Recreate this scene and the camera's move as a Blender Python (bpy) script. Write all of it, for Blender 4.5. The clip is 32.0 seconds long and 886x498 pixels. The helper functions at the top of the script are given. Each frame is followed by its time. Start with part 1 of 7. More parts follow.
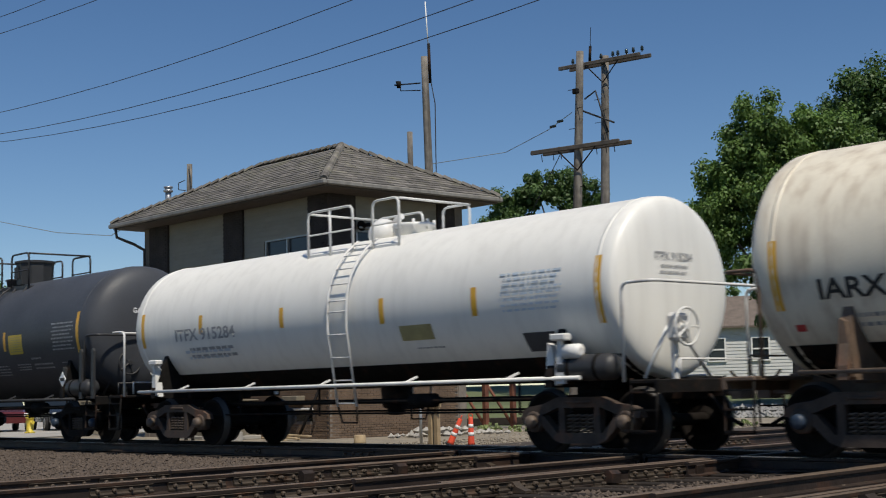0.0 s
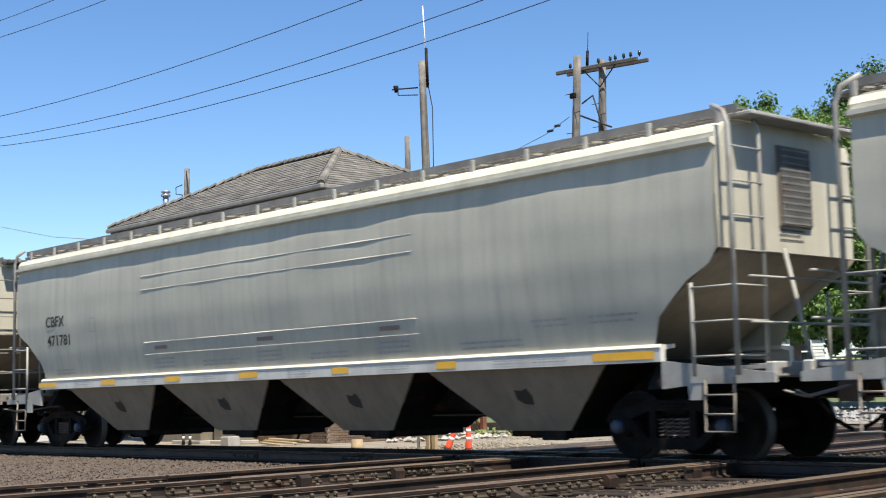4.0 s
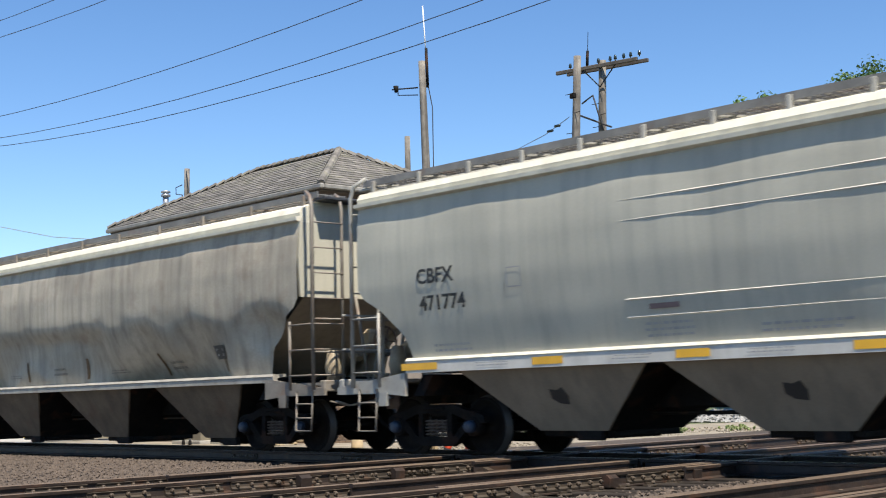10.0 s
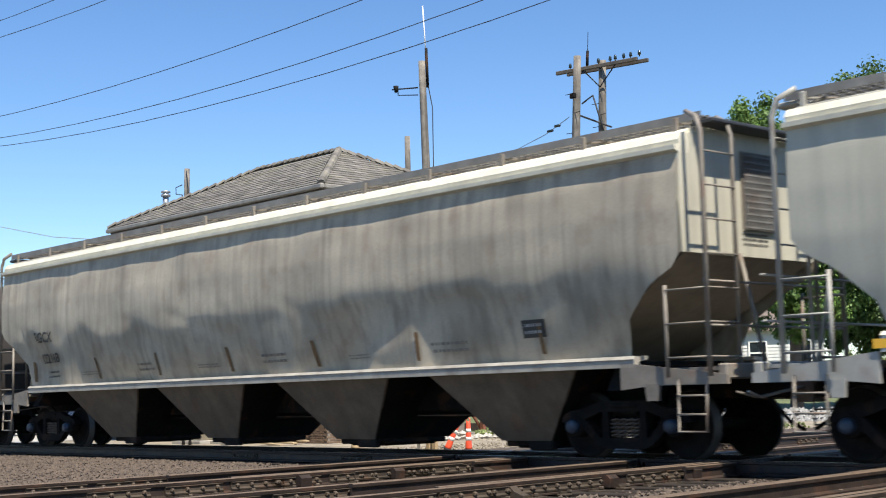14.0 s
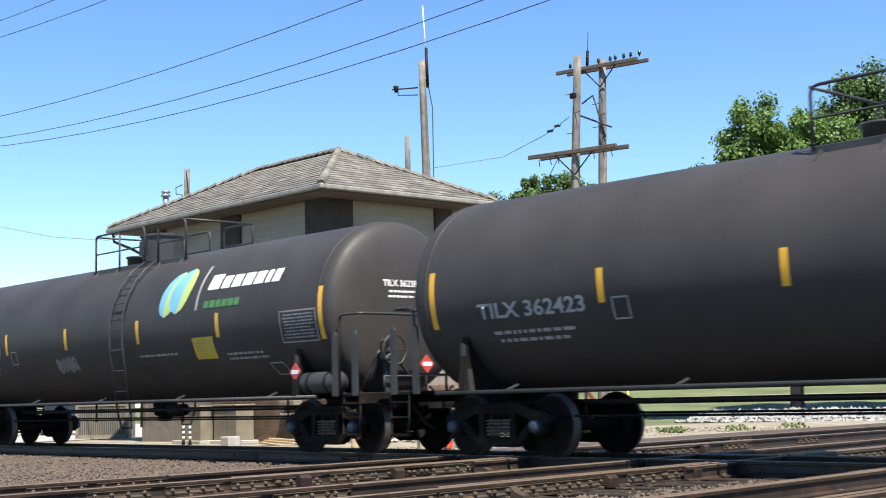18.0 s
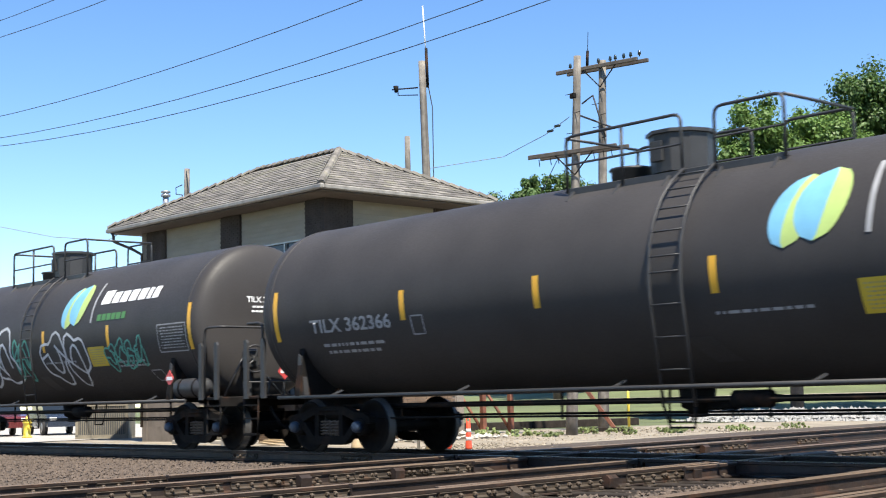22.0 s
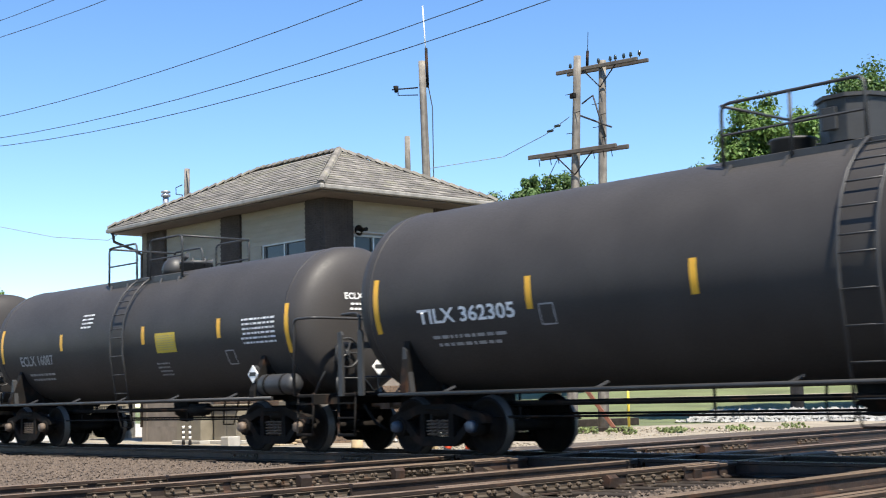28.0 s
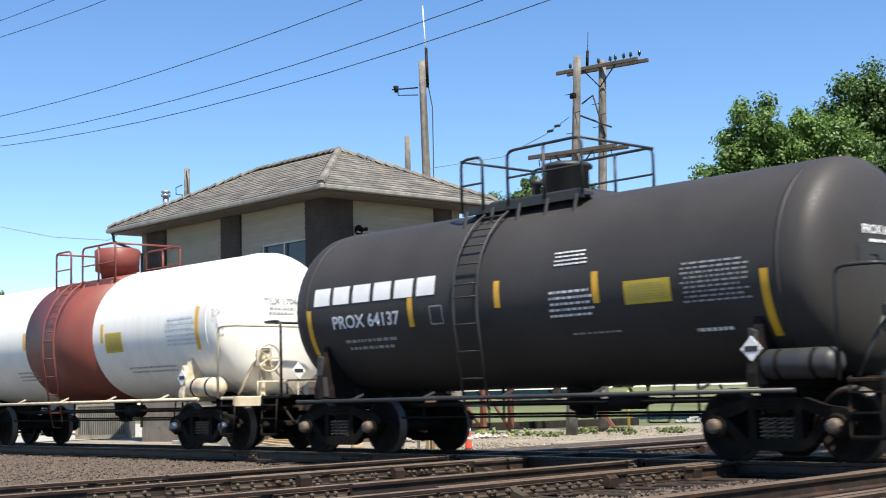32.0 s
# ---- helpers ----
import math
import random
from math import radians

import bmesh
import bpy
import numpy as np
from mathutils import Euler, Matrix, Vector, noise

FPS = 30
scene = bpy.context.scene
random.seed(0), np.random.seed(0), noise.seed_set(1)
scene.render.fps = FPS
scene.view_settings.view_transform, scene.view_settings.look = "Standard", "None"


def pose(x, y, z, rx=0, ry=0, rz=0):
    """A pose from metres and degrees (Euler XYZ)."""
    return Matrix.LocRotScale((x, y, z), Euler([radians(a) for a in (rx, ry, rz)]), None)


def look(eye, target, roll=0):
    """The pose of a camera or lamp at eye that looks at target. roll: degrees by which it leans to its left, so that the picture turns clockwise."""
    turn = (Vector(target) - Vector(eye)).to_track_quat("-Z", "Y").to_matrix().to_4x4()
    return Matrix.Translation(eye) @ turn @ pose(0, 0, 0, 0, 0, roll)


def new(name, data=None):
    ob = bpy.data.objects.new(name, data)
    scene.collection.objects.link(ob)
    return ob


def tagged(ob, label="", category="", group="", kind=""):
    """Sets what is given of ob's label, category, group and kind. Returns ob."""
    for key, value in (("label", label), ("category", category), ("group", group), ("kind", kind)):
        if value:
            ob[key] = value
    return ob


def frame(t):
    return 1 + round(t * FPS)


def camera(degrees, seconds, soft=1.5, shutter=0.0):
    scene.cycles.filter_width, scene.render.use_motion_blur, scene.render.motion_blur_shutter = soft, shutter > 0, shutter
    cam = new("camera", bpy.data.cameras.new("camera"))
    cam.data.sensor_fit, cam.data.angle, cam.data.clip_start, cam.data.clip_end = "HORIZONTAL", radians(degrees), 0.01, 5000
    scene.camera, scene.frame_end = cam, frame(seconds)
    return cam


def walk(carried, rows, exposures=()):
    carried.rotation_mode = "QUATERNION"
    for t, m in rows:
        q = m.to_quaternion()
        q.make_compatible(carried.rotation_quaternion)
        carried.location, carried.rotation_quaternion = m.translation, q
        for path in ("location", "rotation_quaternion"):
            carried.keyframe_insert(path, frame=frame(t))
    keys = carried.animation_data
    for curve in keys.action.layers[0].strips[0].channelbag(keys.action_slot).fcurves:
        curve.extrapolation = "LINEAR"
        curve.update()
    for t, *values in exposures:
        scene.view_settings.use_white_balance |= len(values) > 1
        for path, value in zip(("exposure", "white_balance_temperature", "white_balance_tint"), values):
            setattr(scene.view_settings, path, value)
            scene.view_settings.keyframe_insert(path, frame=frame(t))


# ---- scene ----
# camera on a tripod beside a level crossing of two railway lines.
# World: x along the train's track (the train rolls towards +x), y across it, z = 0 at rail top.
cam = camera(35.5, 32.0, soft=1.1, shutter=0.13)
AIM = pose(0, -15.8, 0.89, 96.19, 1.338, 48.03)


def nudge(right, up):
    """The resting pose, turned by small angles (degrees) to the right and up."""
    return AIM @ pose(0, 0, 0, up, -right, 0)


walk(cam, [(0.0, nudge(-0.105, -0.187)), (0.5, nudge(-0.09, -0.13)), (1.0, nudge(-0.065, -0.075)), (1.5, nudge(-0.03, -0.055)),
           (2.0, nudge(-0.02, -0.035)), (2.5, nudge(-0.005, -0.02)), (4.5, nudge(0, 0)), (32.0, nudge(0, 0))],
     exposures=[(t, e, 6800, 9) for t, e in (
         (0.0, -0.38), (0.6, -0.2), (1.0, 0.1), (1.3, 0.45), (1.6, 0.77), (2.1, 0.86), (4.4, 0.65), (5.2, 0.6), (5.8, 0.77), (7.0, 0.85), (9.0, 0.83), (10.0, 0.69), (11.0, 0.63), (12.0, 0.72),
         (14.0, 0.75), (15.0, 0.9), (16.5, 1.05), (28.0, 1.05), (29.0, 1.1), (29.8, 1.08), (30.5, 0.86), (32.0, 0.82))])

# ---- light ----
SUN = Vector((0.46, -0.17, 0.86)).normalized()
world = bpy.data.worlds.new("sky")
scene.world = world
world.use_nodes = True
nt = world.node_tree
sky = nt.nodes.new("ShaderNodeTexSky")
sky.sky_type, sky.sun_disc = "NISHITA", False
sky.sun_elevation = math.asin(SUN.z)
sky.sun_rotation = math.atan2(SUN.x, SUN.y)
sky.altitude, sky.air_density, sky.dust_density, sky.ozone_density = 2000, 1.0, 0.0, 2.0
nt.nodes["Background"].inputs[1].default_value = 0.116
deep = nt.nodes.new("ShaderNodeHueSaturation")
deep.inputs["Hue"].default_value = 0.5035
deep.inputs["Saturation"].default_value = 1.2
nt.links.new(sky.outputs[0], deep.inputs["Color"])
nt.links.new(deep.outputs[0], nt.nodes["Background"].inputs[0])
sun = new("sun", bpy.data.lights.new("sun", "SUN"))
sun.data.energy, sun.data.angle, sun.data.color = 5.2, radians(0.53), (1.0, 0.95, 0.87)
sun.matrix_world = look((0, 0, 60), Vector((0, 0, 60)) - SUN)


# ---- mesh building ----
class Build:
    """Collects vertices and faces of one mesh."""

    def __init__(self):
        self.v, self.f, self.s = [], [], []

    def add(self, verts, faces, smooth=False):
        n = len(self.v)
        self.v.extend(tuple(p) for p in verts)
        self.f.extend(tuple(i + n for i in f) for f in faces)
        self.s.extend([smooth] * len(faces))
        return self

    def box(self, c, s, rot=None, bevel=0.0):
        hx, hy, hz = s[0] / 2, s[1] / 2, s[2] / 2
        if bevel:
            b = min(bevel, hx * 0.9, hy * 0.9, hz * 0.9)
            pts, idx = [], {}
            for i in (-1, 1):
                for j in (-1, 1):
                    for k in (-1, 1):
                        for ax, p in enumerate(((i * hx, j * (hy - b), k * (hz - b)), (i * (hx - b), j * hy, k * (hz - b)), (i * (hx - b), j * (hy - b), k * hz))):
                            idx[i, j, k, ax] = len(pts)
                            pts.append(p)
            q = [(-1, -1), (1, -1), (1, 1), (-1, 1)]
            fs = []
            for ax in range(3):
                for sg in (-1, 1):
                    ring = []
                    for a, b2 in q:
                        key = [a, b2]
                        key.insert(ax, sg)
                        ring.append(idx[(*key, ax)])
                    fs.append(ring if (sg > 0) == (ax != 1) else ring[::-1])
            for ax in range(3):
                o1, o2 = [a for a in range(3) if a != ax]
                for a, b2 in q:
                    lo, hi = [a, b2], [a, b2]
                    lo.insert(ax, -1)
                    hi.insert(ax, 1)
                    fs.append([idx[(*lo, o1)], idx[(*hi, o1)], idx[(*hi, o2)], idx[(*lo, o2)]])
            for i in (-1, 1):
                for j in (-1, 1):
                    for k in (-1, 1):
                        fs.append([idx[i, j, k, 0], idx[i, j, k, 1], idx[i, j, k, 2]])
        else:
            pts = [(i * hx, j * hy, k * hz) for i in (-1, 1) for j in (-1, 1) for k in (-1, 1)]
            fs = [(0, 1, 3, 2), (4, 6, 7, 5), (0, 4, 5, 1), (2, 3, 7, 6), (0, 2, 6, 4), (1, 5, 7, 3)]
        m = Euler([radians(a) for a in rot]).to_matrix() if rot else None
        return self.add([(m @ Vector(p) if m else Vector(p)) + Vector(c) for p in pts], fs)

    def tube(self, pts, r, n=6, closed=False, taper=1.0):
        """A round bar along a polyline."""
        pts = [Vector(p) for p in pts]
        k = len(pts)
        vs, fs = [], []
        up = None
        for i, p in enumerate(pts):
            a = pts[(i - 1) % k] if (i or closed) else p
            b = pts[(i + 1) % k] if (i < k - 1 or closed) else p
            d = ((p - a).normalized() + (b - p).normalized()).normalized() if (p - a).length and (b - p).length else (b - a).normalized()
            if up is None:
                up = d.orthogonal().normalized()
            up = (up - d * up.dot(d)).normalized()
            side = d.cross(up)
            rr = r * (1 + (taper - 1) * i / max(1, k - 1))
            vs += [p + rr * (math.cos(t) * up + math.sin(t) * side) for t in (2 * math.pi * j / n for j in range(n))]
        for i in range(k if closed else k - 1):
            o, q = i * n, ((i + 1) % k) * n
            fs += [(o + j, o + (j + 1) % n, q + (j + 1) % n, q + j) for j in range(n)]
        self.add(vs, fs, n > 5)
        if not closed:
            m = len(self.v) - len(vs)
            self.f += [tuple(m + j for j in range(n))[::-1], tuple(m + (k - 1) * n + j for j in range(n))]
            self.s += [False, False]
        return self

    def lathe(self, prof, n=32, axis="x", c=(0, 0, 0), smooth=True):
        """A profile of (along, radius) turned round an axis through c."""
        vs, fs = [], []
        for a, r in prof:
            for j in range(n):
                t = 2 * math.pi * j / n
                u, w = r * math.cos(t), r * math.sin(t)
                p = {"x": (a, u, w), "y": (w, a, u), "z": (u, w, a)}[axis]
                vs.append((p[0] + c[0], p[1] + c[1], p[2] + c[2]))
        for i in range(len(prof) - 1):
            fs += [(i * n + j, i * n + (j + 1) % n, (i + 1) * n + (j + 1) % n, (i + 1) * n + j) for j in range(n)]
        self.add(vs, fs, smooth)
        m = len(self.v) - len(vs)
        for i, flip in ((0, True), (len(prof) - 1, False)):
            if prof[i][1] > 1e-4:
                ring = tuple(m + i * n + j for j in range(n))
                self.f.append(ring[::-1] if flip else ring)
                self.s.append(False)
        return self

    def prism(self, poly, a, b, axis="x", smooth=False):
        """A polygon swept from a to b along an axis; the polygon's plane is (y, z), (x, z) or (x, y)."""
        put = {"x": lambda p, t: (t, p[0], p[1]), "y": lambda p, t: (p[0], t, p[1]), "z": lambda p, t: (p[0], p[1], t)}[axis]
        k = len(poly)
        self.add([put(p, a) for p in poly] + [put(p, b) for p in poly], [(i, (i + 1) % k, k + (i + 1) % k, k + i) for i in range(k)], smooth)
        m = len(self.v) - 2 * k
        self.f += [tuple(m + i for i in range(k))[::-1], tuple(m + k + i for i in range(k))]
        self.s += [False, False]
        return self

    def mesh(self, name):
        me = bpy.data.meshes.new(name)
        me.from_pydata(self.v, [], self.f)
        me.polygons.foreach_set("use_smooth", self.s)
        bm = bmesh.new()
        bm.from_mesh(me)
        bmesh.ops.recalc_face_normals(bm, faces=bm.faces)
        bm.to_mesh(me)
        bm.free()
        return me


def part(name, b, material, parent=None, label="", loc=None):
    """One mesh object; under a thing or a part where a parent is given."""
    me = b if isinstance(b, bpy.types.Mesh) else b.mesh(name)
    if not me.materials:
        me.materials.append(material)
    ob = new(name, me)
    if parent:
        ob.parent = parent
    if loc:
        ob.location = loc
    if label:
        ob["label"] = label
    if name.endswith("_print"):
        ob["kind"] = "stuff"
    return ob


def thing(name, label, category, group="", kind="", loc=(0, 0, 0)):
    ob = new(name)
    ob.empty_display_size = 0.3
    ob.location = loc
    return tagged(ob, label, category, group, kind)


# ---- materials ----
def mat(name, col, rough=0.6, metal=0.0, var=0.25, size=0.35, grain=0.03, bump=0.15, streak=0.0, streak_col=(0.06, 0.05, 0.045), rust=0.0, rnd=0.0, coat=0.0, moss=None, spec=0.5):
    """Paint, steel, stone: a base colour with blotches, fine grain, runs down the sides and rust."""
    m = bpy.data.materials.new(name)
    m.use_nodes = True
    t = m.node_tree
    N, L = t.nodes, t.links
    bs = N["Principled BSDF"]
    bs.inputs["Roughness"].default_value, bs.inputs["Metallic"].default_value = rough, metal
    bs.inputs["Coat Weight"].default_value = coat
    bs.inputs["Specular IOR Level"].default_value = spec
    tc, oi = N.new("ShaderNodeTexCoord"), N.new("ShaderNodeObjectInfo")
    shift = N.new("ShaderNodeVectorMath")
    shift.operation = "MULTIPLY_ADD"
    shift.inputs[0].default_value = (1, 1, 1)
    rv = N.new("ShaderNodeCombineXYZ")
    rm = N.new("ShaderNodeMath")
    rm.operation, rm.inputs[1].default_value = "MULTIPLY", 53.0
    L.new(oi.outputs["Random"], rm.inputs[0])
    L.new(rm.outputs[0], rv.inputs[0])
    L.new(tc.outputs["Object"], shift.inputs[0])
    shift.inputs[1].default_value = (1, 1, 1)
    L.new(rv.outputs[0], shift.inputs[2])

    def noise_at(scale, detail, stretch=None):
        n = N.new("ShaderNodeTexNoise")
        n.inputs["Scale"].default_value, n.inputs["Detail"].default_value = scale, detail
        if stretch:
            mp = N.new("ShaderNodeMapping")
            mp.inputs["Scale"].default_value = stretch
            L.new(shift.outputs[0], mp.inputs[0])
            L.new(mp.outputs[0], n.inputs[0])
        else:
            L.new(shift.outputs[0], n.inputs[0])
        return n

    def ramp(src, lo, hi, a=0.0, b=1.0):
        r = N.new("ShaderNodeMapRange")
        r.inputs[1].default_value, r.inputs[2].default_value, r.inputs[3].default_value, r.inputs[4].default_value = lo, hi, a, b
        L.new(src, r.inputs[0])
        return r.outputs[0]

    def mix(fac, a, b, mode="MIX"):
        x = N.new("ShaderNodeMix")
        x.data_type, x.blend_type = "RGBA", mode
        if isinstance(fac, float):
            x.inputs[0].default_value = fac
        else:
            L.new(fac, x.inputs[0])
        for val, sock in ((a, x.inputs[6]), (b, x.inputs[7])):
            if isinstance(val, tuple):
                sock.default_value = (*val, 1)
            else:
                L.new(val, sock)
        return x.outputs[2]

    big, fine = noise_at(1 / size, 4), noise_at(1 / grain, 3)
    dark = tuple(v * (1 - var) for v in col)
    light = tuple(min(1, v * (1 + var)) for v in col)
    out = mix(ramp(big.outputs["Fac"], 0.3, 0.7), dark, light)
    out = mix(ramp(fine.outputs["Fac"], 0.35, 0.7, 0.0, var * 0.8), out, tuple(v * 0.45 for v in col))
    if streak:
        run = noise_at(1.0, 5, (5.0, 5.0, 0.35))
        out = mix(ramp(run.outputs["Fac"], 0.45, 0.72, 0.0, streak), out, streak_col)
    if rust:
        rn = noise_at(2.3, 6)
        out = mix(ramp(rn.outputs["Fac"], 0.56, 0.68, 0.0, rust), out, (0.16, 0.07, 0.035))
    if moss:
        mn = noise_at(1.4, 6)
        out = mix(ramp(mn.outputs["Fac"], 0.48, 0.66, 0.0, 0.8), out, moss)
    if rnd:
        out = mix(ramp(oi.outputs["Random"], 0, 1, 0.0, rnd), out, tuple(v * 0.35 for v in col))
    L.new(out, bs.inputs["Base Color"])
    L.new(ramp(fine.outputs["Fac"], 0.2, 0.8, max(0.05, rough - 0.1), min(1, rough + 0.12)), bs.inputs["Roughness"])
    if bump:
        bp = N.new("ShaderNodeBump")
        bp.inputs["Strength"].default_value, bp.inputs["Distance"].default_value = bump, 0.01
        L.new(fine.outputs["Fac"], bp.inputs["Height"])
        L.new(bp.outputs[0], bs.inputs["Normal"])
    return m


M_BLACK = mat("black_tank_paint", (0.044, 0.0405, 0.039), 0.52, var=0.18, size=1.2, streak=0.25, streak_col=(0.045, 0.042, 0.04), bump=0.05, spec=0.25)
M_NAVY = mat("dark_blue_grey_tank_paint", (0.06, 0.064, 0.073), 0.5, var=0.15, size=1.2, streak=0.2, streak_col=(0.05, 0.05, 0.052), bump=0.05, spec=0.3)
M_GREYTANK = mat("faded_grey_tank_paint", (0.18, 0.183, 0.186), 0.5, var=0.15, size=1.0, streak=0.35, streak_col=(0.1, 0.095, 0.09), bump=0.05, rust=0.15, spec=0.35)
M_WHITETANK = mat("white_tank_paint", (0.83, 0.81, 0.75), 0.42, var=0.04, size=1.5, streak=0.14, streak_col=(0.34, 0.31, 0.27), bump=0.04)
M_CREAMTANK = mat("dirty_cream_tank_paint", (0.8, 0.73, 0.59), 0.42, var=0.08, size=1.2, streak=0.4, streak_col=(0.3, 0.19, 0.11), bump=0.04, rust=0.12)
M_RED = mat("faded_red_paint", (0.21, 0.055, 0.04), 0.5, var=0.12, size=0.8, streak=0.3, streak_col=(0.14, 0.05, 0.04), bump=0.05)
M_HOPPER = mat("pale_grey_hopper_paint", (0.47, 0.445, 0.36), 0.5, var=0.1, size=1.4, streak=0.3, streak_col=(0.22, 0.205, 0.18), bump=0.05)
M_GRIME = mat("sooty_grey_hopper_paint", (0.42, 0.365, 0.28), 0.55, var=0.24, size=1.3, streak=0.5, streak_col=(0.13, 0.11, 0.085), bump=0.06, rust=0.2)
M_GRIMESILL = mat("dirty_grey_sill_paint", (0.34, 0.315, 0.27), 0.55, var=0.2, streak=0.4, streak_col=(0.14, 0.12, 0.1), bump=0.06)
M_TRIM = mat("cream_roof_paint", (0.66, 0.62, 0.5), 0.5, var=0.1, streak=0.25, streak_col=(0.35, 0.31, 0.25), bump=0.05)
# bay steel of the dented hoppers, darker and browner than M_BAY
M_BAYDARK = mat("dark_brown_bay_steel", (0.13, 0.1, 0.07), 0.65, var=0.3, size=0.5, streak=0.4, streak_col=(0.05, 0.04, 0.03), rust=0.2, bump=0.1)
M_RUSTFRAME = mat("rust_stained_frame_paint", (0.14, 0.095, 0.065), 0.65, var=0.3, size=0.3, rust=0.5, bump=0.2)
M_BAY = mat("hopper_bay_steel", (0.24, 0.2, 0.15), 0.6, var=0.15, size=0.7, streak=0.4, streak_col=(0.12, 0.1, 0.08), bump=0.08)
M_SILL = mat("white_sill_paint", (0.56, 0.54, 0.49), 0.5, var=0.1, streak=0.3, streak_col=(0.3, 0.27, 0.23), bump=0.05)
# near-black steel, also the shade colour of the hoppers' bay slopes
M_FRAME = mat("black_steel_and_shade", (0.012, 0.0108, 0.01), 0.75, var=0.3, size=0.3, rust=0.2, bump=0.25, spec=0.12)
M_FITTING = mat("dark_grey_fittings_paint", (0.032, 0.032, 0.033), 0.5, var=0.2, bump=0.1)
M_LADDER = mat("grey_ladder_paint", (0.32, 0.31, 0.28), 0.5, var=0.15, rust=0.3, bump=0.1)
M_WHITEFIT = mat("white_fittings_paint", (0.72, 0.71, 0.68), 0.45, var=0.1, rust=0.25, bump=0.08)
M_CREAMFIT = mat("rusty_cream_fittings_paint", (0.6, 0.52, 0.38), 0.5, var=0.15, streak=0.3, streak_col=(0.25, 0.15, 0.09), rust=0.45, bump=0.1)
M_TRUCK = mat("truck_cast_steel", (0.011, 0.0095, 0.0085), 0.8, var=0.4, size=0.25, rust=0.16, bump=0.3, spec=0.1)
M_TRUCK_RUST = mat("rusty_cast_steel", (0.06, 0.042, 0.032), 0.75, var=0.35, size=0.25, rust=0.5, bump=0.3)
M_WHEEL = mat("wheel_steel", (0.013, 0.0105, 0.009), 0.75, 0.0, var=0.35, size=0.2, bump=0.2, spec=0.1)
M_TREAD = mat("worn_wheel_tread", (0.07, 0.064, 0.058), 0.5, 0.4, var=0.1, bump=0.05)
M_CAP = mat("blue_bearing_cap", (0.025, 0.042, 0.07), 0.5, var=0.2, bump=0.1)
M_SPRING = mat("rust_spring", (0.12, 0.088, 0.065), 0.6, var=0.2, bump=0.1)
M_YELLOW = mat("amber_reflector", (0.75, 0.4, 0.03), 0.35, var=0.1, bump=0.02)
M_AMBERRUST = mat("rusted_amber_strip", (0.15, 0.085, 0.035), 0.6, var=0.3, bump=0.05)
M_SIGNY = mat("yellow_notice", (0.58, 0.41, 0.035), 0.45, var=0.1, bump=0.02)
M_LETTER = mat("white_lettering", (0.78, 0.78, 0.77), 0.5, var=0.08, bump=0.02)
M_INK = mat("black_lettering", (0.03, 0.03, 0.03), 0.55, var=0.1, bump=0.02)
M_FADED = mat("faded_lettering", (0.33, 0.33, 0.33), 0.55, var=0.15, bump=0.02)
M_GREENL = mat("green_lettering", (0.07, 0.21, 0.06), 0.5, var=0.1, bump=0.02)
M_REDL = mat("maroon_notice", (0.22, 0.15, 0.14), 0.5, var=0.1, bump=0.02)
M_PLACARD = mat("red_placard", (0.5, 0.06, 0.06), 0.45, var=0.1, bump=0.02)
M_LBLUE = mat("logo_blue", (0.17, 0.42, 0.6), 0.45, var=0.1, bump=0.02)
M_LGREEN = mat("logo_lime", (0.42, 0.55, 0.17), 0.45, var=0.1, bump=0.02)
M_TEAL = mat("teal_spray_paint", (0.08, 0.36, 0.28), 0.5, var=0.2, bump=0.02)
M_SILVER = mat("pale_spray_paint", (0.55, 0.56, 0.57), 0.5, var=0.2, bump=0.02)
M_BLUEGREY = mat("pale_blue_data_panel", (0.53, 0.6, 0.67), 0.5, var=0.2, bump=0.02)
M_RAIL = mat("rusty_rail", (0.032, 0.021, 0.016), 0.6, 0.2, var=0.4, size=0.3, rust=0.28, bump=0.25)
M_HEAD = mat("polished_rail_head", (0.3, 0.29, 0.29), 0.28, 0.85, var=0.15, size=0.2, bump=0.06)
M_HEADRUST = mat("brown_rail_head", (0.16, 0.115, 0.082), 0.5, 0.3, var=0.25, size=0.2, bump=0.15)
M_BOLT = mat("worn_bolt_steel", (0.1, 0.075, 0.054), 0.6, 0.3, var=0.3, bump=0.2)
M_TIE = mat("creosoted_timber", (0.028, 0.022, 0.018), 0.9, var=0.35, size=0.2, bump=0.4, spec=0.2)
M_PLATE = mat("oily_steel_plate", (0.06, 0.045, 0.032), 0.6, 0.2, var=0.35, rust=0.4, bump=0.25)
M_BALLAST = mat("ballast_bed", (0.062, 0.047, 0.036), 0.9, var=0.35, size=0.5, grain=0.025, bump=0.9)
M_STONE = mat("ballast_stone", (0.095, 0.071, 0.054), 0.9, var=0.3, size=0.12, grain=0.012, bump=0.4)
M_OLIVE = mat("faded_olive_notice", (0.36, 0.31, 0.14), 0.55, var=0.2, bump=0.03)
M_BRAKETAN = mat("rusty_tan_brake_gear", (0.34, 0.27, 0.18), 0.65, var=0.25, rust=0.5, bump=0.2)
M_FITGRIME = mat("sooty_brown_ladder_paint", (0.2, 0.175, 0.145), 0.6, var=0.25, rust=0.4, bump=0.15)
M_WALK = mat("galvanised_walkway", (0.17, 0.165, 0.155), 0.6, var=0.25, rust=0.3, bump=0.2)
M_GRASS = mat("mown_grass", (0.105, 0.125, 0.05), 0.9, var=0.3, size=2.5, grain=0.06, bump=0.5)
